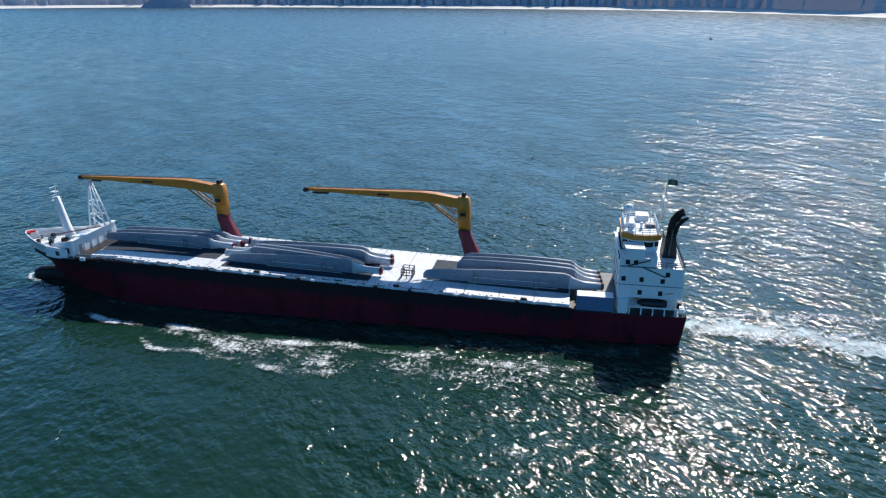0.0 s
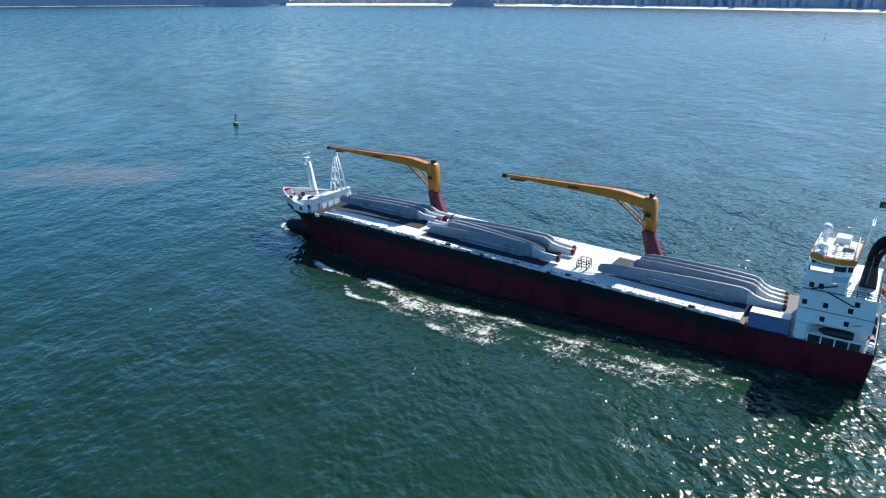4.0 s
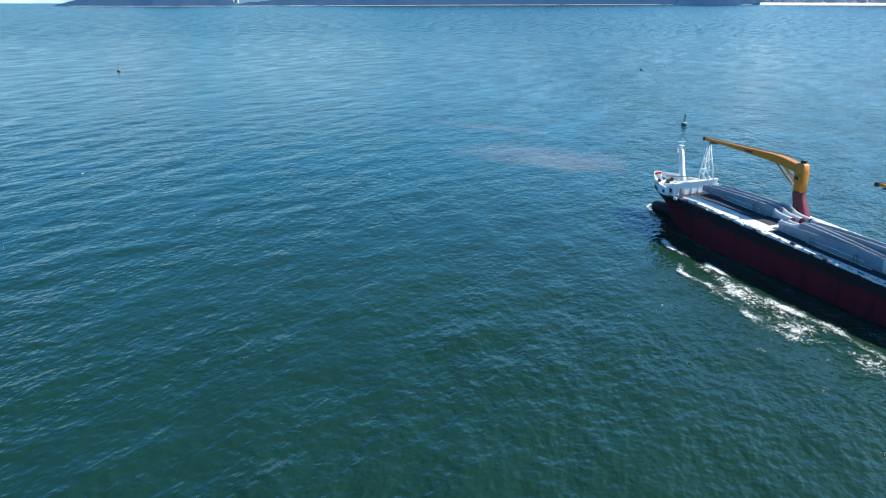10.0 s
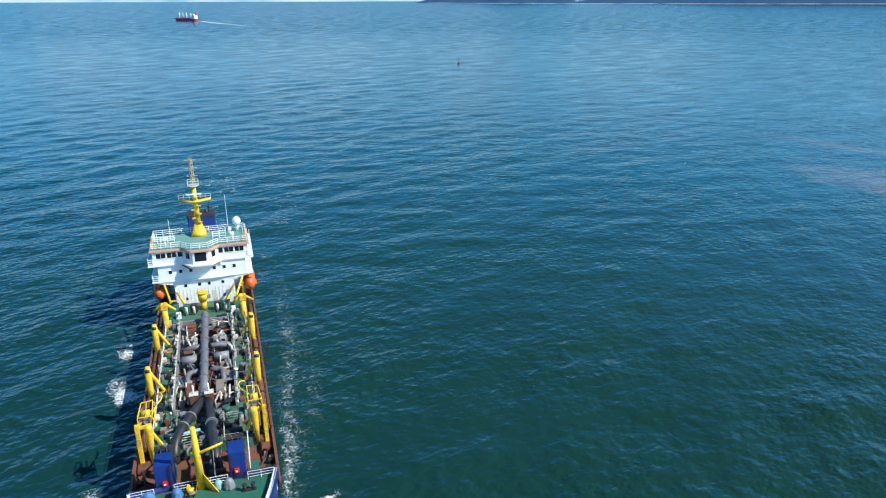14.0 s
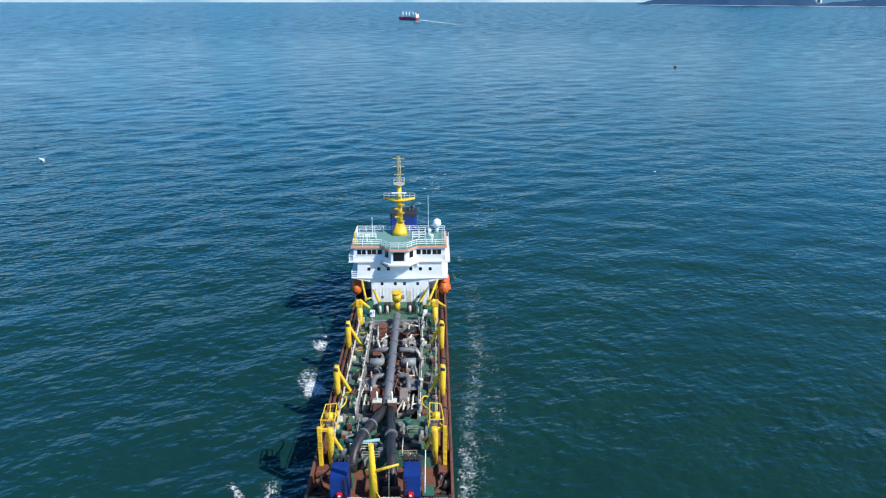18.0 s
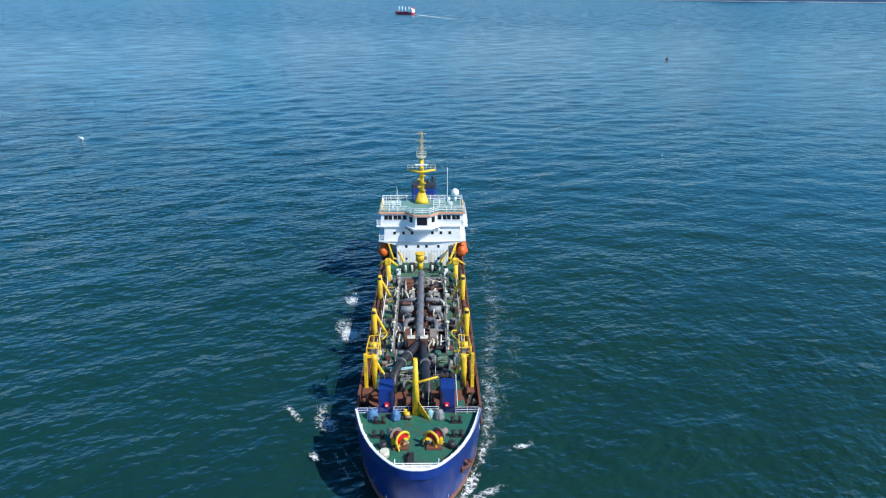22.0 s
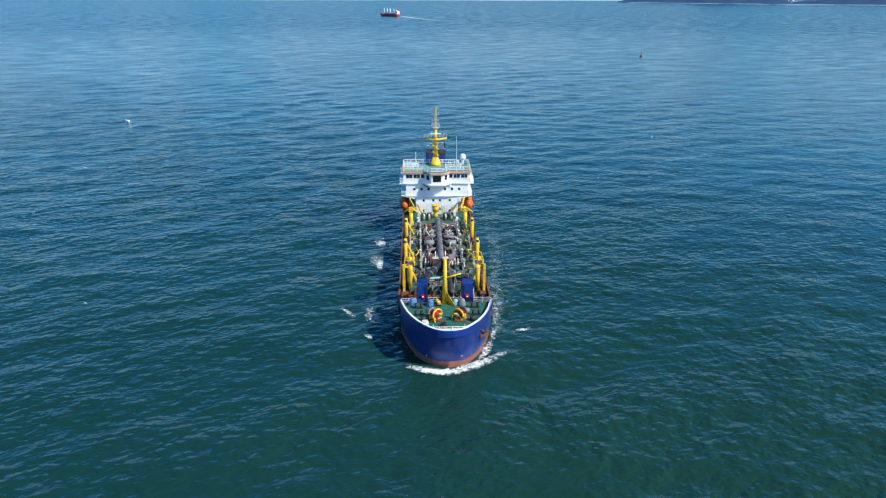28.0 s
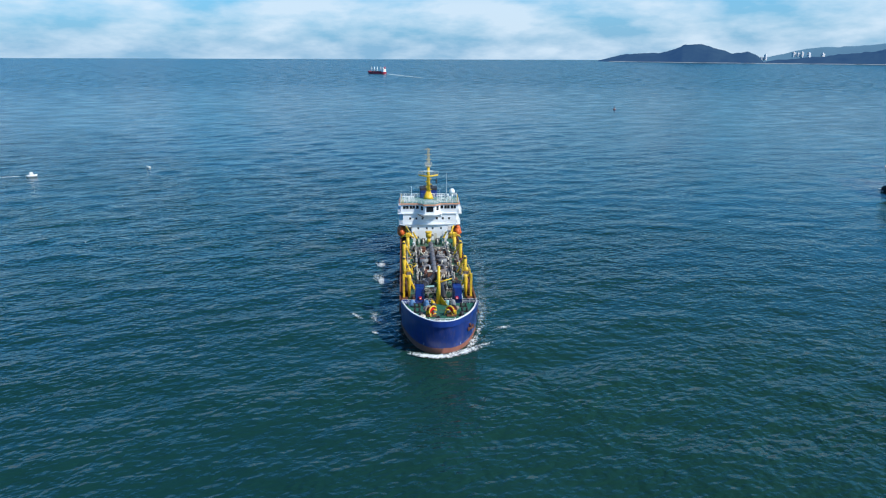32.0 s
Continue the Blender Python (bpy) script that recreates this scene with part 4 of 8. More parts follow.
    base = [(x * 0.82, y - 1.6) for x, y in out]
    rows = [[bm.verts.new((x, y, z)) for (x, y), z in zip(o, zz)] for o, zz in ((base, low), (out, top), (inn, top), ([(x * 0.93, y - 0.4) for x, y in inn], [7.3] * 11))]
    for a, b in zip(rows, rows[1:]):
        for k in range(10):
            bm.faces.new((a[k], a[k + 1], b[k + 1], b[k])).smooth = True
    part("bow_bulwark", bm, M_WHITE, ship, "white flared bow bulwark")
    bm = bmesh.new()
    o2, i2 = [(x * 0.955, y - 0.24) for x, y in out[4:7]], [(x * 0.6, y - 0.9) for x, y in out[4:7]]
    add_band(bm, o2, i2, [9.55] * 3, [9.9, 10.0, 9.9])
    part("stem_cap", bm, M_LAMP_RED, ship, "red-painted stem cap")
    part("forecastle_deck", add_prism(bmesh.new(), [(x * 0.93, y - 0.5) for x, y in out], 8.1, 8.25), M_HATCH, ship)
    fh = part("breakwater", box(-6.9, 6.9, -16.0, -15.6, 7.36, 10.9, 0.04), M_WHITE, ship, "white breakwater bulkhead behind the forecastle")
    for s in (-1, 1):
        bm = bmesh.new()
        v = [bm.verts.new(q) for q in ((s * 6.9, -15.8, 7.36), (s * 6.9, -15.8, 10.9), (s * 5.4, -10.2, 9.6), (s * 5.4, -10.2, 7.36), (s * 6.65, -15.8, 7.36), (s * 6.65, -15.8, 10.9), (s * 5.15, -10.2, 9.6), (s * 5.15, -10.2, 7.36))]
        for f in ((0, 1, 2, 3), (4, 7, 6, 5), (0, 4, 5, 1), (1, 5, 6, 2), (2, 6, 7, 3), (3, 7, 4, 0)):
            bm.faces.new([v[q] for q in f])
        part("side_wall", bm, M_WHITE, fh)
        part("porthole", box(s * 6.85 - 0.12, s * 6.85 + 0.12, -15.2, -14.5, 8.4, 9.4), M_STEEL_DARK, fh)
        part("outer_wing", add_prism(bmesh.new(), [(s * 7.9, -15.4), (s * 7.6, -15.4), (s * 6.2, -9.6), (s * 6.5, -9.6)], 7.36, 9.5), M_WHITE, fh)
        part("wing_port", box(s * 7.25 - 0.2, s * 7.25 + 0.2, -13.4, -12.6, 8.0, 8.9), M_STEEL_DARK, fh)
    for x in (-5.6, -3.4, -1.2, 1.0, 3.2, 5.4):
        part("wall_stiffener", add_profile(bmesh.new(), [(-16.0, 7.36), (-16.25, 7.36), (-16.0, 10.4)], x - 0.05, x + 0.05), M_WHITE, fh)
    part("wall_ledge", box(-6.9, 6.9, -16.35, -15.4, 10.9, 11.0), M_WHITE, fh)
    for x in (-4.5, 4.3):
        part("house_door", box(x - 0.4, x + 0.4, -16.06, -15.98, 7.6, 9.5), M_GREY, fh)
    part("store_house", box(-2.6, 3.0, -15.6, -12.6, 8.25, 10.4, 0.06), M_WHITE, fh)
    for x, y, w, h in ((-2.2, -4.6, 0.6, 0.9), (-1.0, -6.6, 0.8, 1.1), (1.4, -5.2, 0.7, 1.0), (2.6, -7.6, 0.7, 1.2), (-2.8, -8.0, 0.6, 0.8), (0.4, -3.2, 0.4, 0.8), (-0.4, -9.2, 0.9, 0.9)):
        bm = box(x - w / 2, x + w / 2, y - w / 2, y + w / 2, 8.25, 8.25 + h, 0.08)
        add_rod(bm, (x - w * 0.7, y, 8.25 + h * 0.6), (x + w * 0.7, y, 8.25 + h * 0.6), 0.3, sides=10)
        part("mooring_winch", bm, M_STEEL_DARK, ship)
    part("bow_rail", rail([(-5.0, -11.0, 10.0), (-3.0, -6.0, 9.3), (0, -2.6, 9.5), (3.0, -6.0, 9.3)], 0.9, 2, 0.05, 1.2), M_WHITE, ship)
    part("accommodation_ladder", box(-8.9, -8.5, -22.5, -12.5, -0.06, 0.06, 0.0, pose(0.6, 0, 9.9, -11, 0, 5)), M_RUST, ship)
    m = part("foremast", loft([[(1.2 + a * w, -8.4 + dy + b * w, z) for a, b in ((-1, -1), (1, -1), (1, 1), (-1, 1))] for z, w, dy in ((8.2, 0.85, -1.4), (11.0, 0.6, -0.7), (15.5, 0.5, 0.2), (17.4, 0.35, 0.4))], closed=True), M_WHITE, ship, "white foremast with light platforms")
    bm = rod((1.2, -8.0, 17.4), (1.2, -8.0, 20.2), 0.12, 0.06, 6)
    add_box(bm, 0.4, 2.0, -8.4, -7.2, 16.6, 16.75)
    add_box(bm, 0.6, 1.8, -8.2, -7.0, 18.3, 18.45)
    add_rod(bm, (0.0, -7.6, 19.4), (2.4, -7.6, 19.4), 0.07, sides=5)
    part("light_platform", bm, M_WHITE, m)
    part("platform_rail", rail([(0.4, -7.2, 16.75), (2.0, -7.2, 16.75), (2.0, -8.4, 16.75)], 0.9, 2, 0.045, 0.6), M_WHITE, m)
    bm = bmesh.new()
    for a in (-0.9, 0.9):
        add_rod(bm, (4.4 + a, -12.4, 8.2), (6.0 + a * 0.25, -12.0, 19.9), 0.2, 0.16, 8)
        add_rod(bm, (4.4 + a, -16.2, 11.0), (6.0 + a * 0.25, -12.4, 19.9), 0.2, 0.16, 8)
    for z, y in ((12.9, -13.4), (15.6, -12.9)):
        f = (z - 10.7) / 9.2
        ya, yb = -12.4 + 0.4 * f, -16.6 + 4.2 * f
        for a in (-0.9, 0.9):
            x = 4.4 + a + (1.6 - a * 0.75) * f
            add_rod(bm, (x, ya, z), (x, yb, z), 0.12, sides=6)
            add_rod(bm, (x, ya, z), (x, yb + 0.6, z - 2.2), 0.09, sides=6)
        add_rod(bm, (4.4 - 0.9 + 2.27 * f, ya, z), (4.4 + 0.9 + 0.93 * f, ya, z), 0.1, sides=6)
    add_box(bm, 5.2, 6.8, -12.9, -11.5, 19.8, 20.1)
    part("boom_rest", bm, M_WHITE, ship, "white lattice boom rest")
    deck_crane(ship, 6.2, -41.3)
    deck_crane(ship, 5.2, -91.1)
    # superstructure
    h = part("deckhouse", add_prism(bmesh.new(), [(-8.0, -130.0), (8.0, -130.0), (8.0, -119.6), (-8.0, -119.6)], 8.0, 13.4), M_WHITE, ship, "white accommodation block")
    part("house_base", box(-6.2, 6.2, -129.6, -119.9, 5.3, 8.0), M_WHITE, h)
    part("base_front", box(-8.0, -6.2, -121.6, -119.6, 5.3, 8.0), M_WHITE, h)
    part("base_front", box(6.2, 8.0, -121.6, -119.6, 5.3, 8.0), M_WHITE, h)
    part("tower", add_prism(bmesh.new(), [(-7.6, -125.6), (7.6, -125.6), (7.6, -119.7), (-7.6, -119.7)], 13.4, 15.2), M_WHITE, h)
    br = part("bridge", add_prism(bmesh.new(), [(-4.32, -125.83), (4.32, -125.83), (5.12, -124.30), (5.12, -121.75), (3.84, -120.05), (-3.84, -120.05), (-5.12, -121.75), (-5.12, -124.30)], 15.2, 17.2), M_WHITE, h)
    part("window_band", add_prism(bmesh.new(), [(-4.36, -125.87), (4.36, -125.87), (5.16, -124.34), (5.16, -121.71), (3.88, -120.01), (-3.88, -120.01), (-5.16, -121.71), (-5.16, -124.34)], 16.0, 16.85), M_GLASS_DARK, br)
    for x, y in ((-5.17, -123.02), (-4.52, -120.90), (-1.92, -120.01), (0.00, -120.01), (1.92, -120.01), (-4.80, -125.06), (-2.40, -125.88), (2.40, -125.88)):
        part("mullion", box(x - 0.1, x + 0.1, y - 0.1, y + 0.1, 16.0, 16.85), M_WHITE, br)
    for s in (-1, 1):
        part("bridge_wing", add_prism(bmesh.new(), [(s * 5.0, -123.4), (s * 8.6, -123.4), (s * 8.6, -120.4), (s * 5.2, -120.0)], 16.55, 16.8), M_WHITE, br)
        part("wing_bulwark", box(s * 8.5 - 0.08, s * 8.5 + 0.08, -123.4, -120.4, 15.2, 16.4), M_WHITE, br)
        part("wing_deck", box(s * 7.2 - 1.4, s * 7.2 + 1.4, -124.2, -120.2, 15.05, 15.22), M_WHITE, br)
    part("eave", add_prism(bmesh.new(), [(-4.64, -126.17), (4.64, -126.17), (5.44, -124.39), (5.44, -121.66), (4.08, -119.71), (-4.08, -119.71), (-5.44, -121.66), (-5.44, -124.39)], 17.2, 18.1), M_CRANE_YELLOW, br, "ochre band round the bridge roof")
    part("monkey_island", add_prism(bmesh.new(), [(-4.40, -125.83), (4.40, -125.83), (5.12, -124.30), (5.12, -121.84), (3.84, -119.97), (-3.84, -119.97), (-5.12, -121.84), (-5.12, -124.30)], 18.1, 18.2), M_HATCH, br)
    part("top_rail", rail([(-4.32, -125.74, 18.2), (4.32, -125.74, 18.2), (5.04, -124.22, 18.2), (5.04, -121.92, 18.2), (3.76, -120.14, 18.2), (-3.76, -120.14, 18.2), (-5.04, -121.92, 18.2), (-5.04, -124.22, 18.2), (-4.32, -125.74, 18.2)], 1.0, 3, 0.06, 1.2), M_WHITE, br)
    d = part("radome", add_ball(bmesh.new(), (1.4, -121.0, 20.7), 0.85), M_DOME, ship, "white radome")
    part("radome_stand", rod((1.4, -121.0, 18.2), (1.4, -121.0, 20.1), 0.3, sides=10), M_WHITE, d)
    d = part("radome", add_ball(bmesh.new(), (-3.4, -121.2, 19.1), 0.85, 0.75), M_DOME, ship)
    part("radome_stand", rod((-3.4, -121.2, 18.2), (-3.4, -121.2, 18.8), 0.4, sides=10), M_WHITE, d)
    part("top_locker", box(2.0, 4.6, -124.6, -122.4, 18.2, 19.3, 0.1), M_WHITE, ship)
    part("top_locker", box(-1.4, 0.4, -125.4, -123.8, 18.2, 18.8, 0.1), M_GREY, ship)
    part("compass_box", rod((-2.2, -123, 18.2), (-2.2, -123, 19.4), 0.25, sides=10), M_WHITE, ship)
    am = part("radar_mast", rod((3.6, -126.8, 18.2), (3.6, -127.2, 23.2), 0.22, 0.1, 8), M_WHITE, ship)
    part("radar_scanner", box(1.4, 5.6, -127.3, -126.9, 22.0, 22.25, 0.05), M_WHITE, am)
    bm = rod((3.6, -127.2, 23.2), (3.6, -127.3, 26.4), 0.05, sides=5)
    part("flag_staff", bm, M_WHITE, am)
    part("flag", add_profile(bmesh.new(), [(-127.35, 24.6), (-127.35, 25.6), (-128.2, 25.68), (-129.0, 25.5), (-129.0, 24.5), (-128.2, 24.68)], 3.58, 3.62), M_FLAG, am, "dark green ensign")
    part("flag_emblem", add_profile(bmesh.new(), [(-127.8, 25.1), (-128.2, 25.4), (-128.6, 25.1), (-128.2, 24.85)], 3.56, 3.64), M_GREY, am)
    for x0, dy, top, r in ((-2.3, 0.0, 22.0, 0.42), (-1.6, -0.35, 21.2, 0.36), (-2.1, -0.9, 20.6, 0.34), (-1.3, 0.1, 20.2, 0.3), (-0.7, -0.6, 19.6, 0.3), (0.2, -0.5, 19.2, 0.28)):
        pts = [(x0, -127.5 + dy, 13.4), (x0, -127.7 + dy, top - 3.4), (x0, -128.0 + dy, top - 1.8), (x0, -128.7 + dy, top - 0.7), (x0, -129.6 + dy, top)]
        f = part("exhaust", add_pipe(bmesh.new(), pts, r, 12), M_HULL_BLACK, ship, "black slanting exhaust pipe of the funnel bundle")
        part("pipe_collar", rod((x0, -127.62 + dy, 17.4), (x0, -127.64 + dy, 17.6), r + 0.1, sides=12), M_STEEL_DARK, f)
    part("stack_ladder", add_rail(bmesh.new(), [(-2.95, -127.9, 14.0), (-2.95, -128.2, 18.6)], 0.1, 1, 0.06, 0.6), M_GREY, ship)
    part("stack_casing", add_profile(bmesh.new(), [(-126.9, 13.4), (-127.2, 17.0), (-128.9, 17.0), (-129.3, 13.4)], -2.7, 1.2), M_STEEL_DARK, ship)
    part("upper_rail", rail([(-7.9, -125.7, 13.4), (-7.9, -129.9, 13.4), (7.9, -129.9, 13.4)], 1.0, 3, 0.06, 1.2), M_STEEL_DARK, h)
    for y, z in ((-120.9, 14.1), (-122.2, 14.1), (-127.4, 12.4), (-120.4, 11.3), (-123.3, 11.3), (-126.7, 11.2), (-123.2, 9.0), (-126.5, 9.0)):
        w = part("cabin_window", box(-8.03 if z < 14 else -7.63, -7.97 if z < 14 else -7.57, y - 0.35, y + 0.35, z - 0.45, z + 0.4), M_GLASS_DARK, h)
        part("window_rim", box(-8.06 if z < 14 else -7.66, -7.98 if z < 14 else -7.58, y - 0.42, y + 0.42, z + 0.4, z + 0.48), M_WHITE, w)
    for k in range(5):
        for z in (9.4, 11.4, 14.1):
            part("cabin_window", box(-5.2 + 2.6 * k - 0.35, -5.2 + 2.6 * k + 0.35, -119.72, -119.56, z - 0.4, z + 0.4), M_GLASS_DARK, h)
    part("side_stair", box(-8.16, -8.02, -4.2, 0, -0.09, 0.09, 0.0, pose(0, -123.2, 13.5, 22, 0, 0)), M_STEEL_DARK, h)
    part("side_stair", box(-8.16, -8.02, -3.6, 0, -0.09, 0.09, 0.0, pose(0, -121.0, 13.6, -18, 0, 0)), M_STEEL_DARK, h)
    part("deck_edge", box(-8.12, -7.9, -125.7, -119.7, 13.36, 13.52), M_GREY, h)
    part("deck_edge", box(-8.12, -7.9, -129.9, -119.7, 10.2, 10.3), M_GREY, h)
    part("bridge_front_deck", box(-4.6, 4.6, -120.6, -119.2, 15.0, 15.2), M_WHITE, br)
    part("top_pole", rod((-0.6, -124.6, 18.2), (-0.6, -124.6, 21.6), 0.06, sides=5), M_WHITE, ship)
    part("top_pole", rod((4.2, -120.6, 18.2), (4.2, -120.6, 20.8), 0.05, sides=5), M_WHITE, ship)
    part("side_bulwark", box(-9.0, -8.8, -130.4, -121.6, 6.6, 6.75), M_WHITE, ship)
    for k in range(5):
        part("bulwark_post", box(-9.0, -8.8, -121.8 - 1.9 * k, -121.6 - 1.9 * k, 5.3, 6.6), M_WHITE, ship)
    part("house_side_frame", box(-8.9, -8.0, -121.4, -119.8, 5.3, 7.9, 0.05), M_WHITE, ship)
    t = part("rescue_boat", loft([[(-7.4 + w * math.cos(a), y, 6.9 + hh * math.sin(a)) for a in [k * math.tau / 10 for k in range(10)]] for y, w, hh in ((-123.0, 0.2, 0.2), (-123.8, 0.8, 0.6), (-126.5, 0.95, 0.7), (-127.8, 0.7, 0.6))], closed=True), M_STEEL_DARK, ship, "rescue boat under a dark cover")
    part("boat_davit", rod((-7.6, -122.4, 7.6), (-8.0, -128.6, 9.2), 0.15, 0.1, 6), M_CRANE_YELLOW, t)
    part("stern_rail", rail([(-8.5, -130.7, 5.3), (8.5, -130.7, 5.3), (8.9, -127, 5.3)], 1.0, 3, 0.06, 1.3), M_WHITE, ship)
    part("stern_rail", rail([(-8.5, -130.7, 5.3), (-8.8, -129.0, 5.3)], 1.0, 3, 0.06, 1.3), M_WHITE, ship)
    for x, y, w, hh in ((-7.2, -130.3, 0.9, 1.2), (-4.4, -130.3, 1.4, 0.9), (0.5, -130.3, 1.6, 1.0), (4.2, -130.3, 1.2, 1.3)):
        part("mooring_winch", box(x - w / 2, x + w / 2, y - 0.25, y + 0.35, 5.3, 5.3 + hh, 0.1), M_WHITE if x < -6 else M_STEEL_DARK, ship)
    b = part("free_fall_boat", loft([[(3.0 + w * math.cos(a), y, z + 1.0 * hh * math.sin(a)) for a in [k * math.tau / 12 for k in range(12)]] for y, z, w, hh in ((-128.6, 12.6, 0.2, 0.2), (-129.0, 12.4, 0.6, 0.55), (-129.9, 11.7, 0.7, 0.65), (-130.8, 11.1, 0.5, 0.45), (-131.2, 10.8, 0.15, 0.15))], closed=True), M_ORANGE, ship, "red-orange free-fall lifeboat on its ramp")
    bm = bmesh.new()
    for a in (-0.9, 0.9):
        add_rod(bm, (3.0 + a, -128.9, 11.2), (3.0 + a, -131.4, 9.4), 0.12, sides=6)
        add_rod(bm, (3.0 + a, -130.6, 5.3), (3.0 + a, -130.6, 9.9), 0.15, sides=6)
    part("launch_ramp", bm, M_WHITE, b)
    carried_by_cargo.append(ship)
    # deck cargo
    ob = part("container", box(-1.22, 1.22, -3.03, 3.03, 0, 2.59, 0.03), M_CONTAINER)
    ob.matrix_basis = pose(-7.6, -116.0, 5.3)
    tagged(ob, "blue shipping container with a pale roof beside the deckhouse", "container")
    for k in range(20):
        y = -2.85 + 0.3 * k
        for s in (-1, 1):
            part("corrugation", box(s * 1.235 - 0.02, s * 1.235 + 0.02, y - 0.07, y + 0.07, 0.18, 2.4), M_CONTAINER, ob)
    part("roof_panel", box(-1.18, 1.18, -2.98, 2.98, 2.595, 2.62), M_HATCH, ob)
    carried_by_cargo.append(ob)
    side = "turbine blade, blue-grey for shade, leaning on edge in its transport frame"
    for k in range(4):
        blade(-2.6 + 1.95 * k, -117.2 + 0.2 * k, 0.0 if k == 0 else 2.6, -8, 3.2 if k == 0 else 0.3, 31.8 if k == 0 else 26.5 - 0.5 * k, 3.1, side, M_RUST)
    capped = "turbine blade, blue-grey for shade, on edge with a red root cap"
    turned = "turbine blade, blue-grey for shade, on edge, root towards the bow"
    blade(-5.0, -77.6, 0.0, -8, 0.3, 29.5, 2.9, capped, M_CRANE_RED)
    blade(-3.3, -46.8, -0.3, 8, 180.4, 27.5, 2.9, turned, M_BLADE_WHITE)
    blade(-1.6, -47.4, -0.5, 8, 180.0, 26.0, 2.9, turned, M_BLADE_WHITE)
    blade(0.2, -78.4, 0.8, -8, 0.9, 29.0, 2.9, capped, M_CRANE_RED)
    blade(2.2, -77.8, 1.0, -8, 0.5, 27.0, 2.8, capped, M_CRANE_RED)
    blade(3.4, -49.0, -3.0, 62, 181.0, 24.0, 2.8, "pale turbine blade lying flat across its neighbours", M_BLADE_WHITE)
    for k in range(3):
        blade(0.2 + 1.8 * k, -46.4 - 0.9 * k, 0.2 * k, -8, 0.6 - 0.3 * k, 27.6, 2.6, side, M_CRANE_RED)
    # added dark sheets: blade shade and some dark hatch paint put into colour
    for x0, x1, y0, y1 in ((-4.6, 5.5, -45, -20.6), (-7.7, 5.6, -76, -47.5), (-4.4, 6.0, -111.6, -86.0)):
        steps = [y0 + (y1 - y0) * k / 12 for k in range(13)]
        ob = part("shade_sheet", raked(loft([[(x0, y, 7.955), (x1, y, 7.955), (x1, y, 8.0), (x0, y, 8.0)] for y in steps], closed=True)), M_SHADE_SHEET)
        for f in ob.data.polygons:
            f.use_smooth = False
        tagged(ob, "dark sheet over the hatch covers, mostly standing in for blade shade", "matting", "matting under the blades")
        carried_by_cargo.append(ob)
    ob = part("cargo_stand", rail([(-1.2, -1.0, 0), (1.2, -1.0, 0), (1.2, 1.0, 0), (-1.2, 1.0, 0), (-1.2, -1.0, 0)], 1.7, 3, 0.07, 0.8), M_STEEL_DARK)
    ob.matrix_basis = pose(-3.6, -82.4, 7.95 + sheer(-82.4))
    tagged(ob, "empty dark steel cargo stand on the hatch cover", "stand")
    carried_by_cargo.append(ob)


build_cargo_ship()


# ---- hopper dredger: x to starboard, y ahead of the stem, z above the water ----
DECK, TRUNK, FORE = 3.7, 5.0, 6.1


def dredger_outline(inset=0.0):
    half = [tuple(v) for v in smooth_rows([(-0.95, 0.0), (-1.02, 0.9), (-1.5, 2.1), (-2.6, 3.3), (-5.0, 5.0), (-8.6, 6.55), (-13.4, 7.75)], 4)][1:]
    return [(-(h - inset), y - inset * 0.6) for y, h in reversed(half)] + [(h - inset, y - inset * 0.6) for y, h in half]


def gantry(ship, s, y, inward):
    """A tall slewing post with an inclined stay, for the suction pipe."""
    g = part("gantry_post", loft([[(s * x + a * w, yy + b * w * 0.7, z) for a, b in ((-1, -1), (1, -1), (1, 1), (-1, 1))] for x, yy, z, w in ((7.0, y, DECK, 0.36), (7.05, y - 0.2, 6.5, 0.4), (7.1, y - 0.5, 8.7, 0.42), (7.05, y - 0.55, 9.3, 0.26))], closed=True), M_YELLOW, ship)
    part("stay", rod((s * 7.1, y - 0.5, 8.9), (s * inward, y - 0.9, DECK + 1.2), 0.26, 0.24, 6), M_YELLOW, g)
    part("sheave", rod((s * 7.42, y - 0.35, 8.75), (s * 6.8, y - 0.35, 8.75), 0.26, sides=10), M_STEEL_DARK, g)
    part("hoist_wire", rod((s * 7.5, y - 0.3, 8.8), (s * 7.5, y - 0.2, DECK + 1.3), 0.03, sides=4), M_STEEL_DARK, g)
    part("foot", box(s * 7.0 - 0.5, s * 7.0 + 0.5, y - 0.5, y + 0.5, DECK, DECK + 0.4, 0.06), M_YELLOW, g)
    part("winch", rod((s * 5.6, y + 1.2, DECK + 1.7), (s * 6.3, y + 1.2, DECK + 1.7), 0.28, sides=10), M_BROWN_GREY, g)
    part("cylinder", rod((s * 6.3, y + 0.3, DECK + 0.8), (s * 6.95, y - 0.3, 7.2), 0.1, sides=6), M_GREY, g)


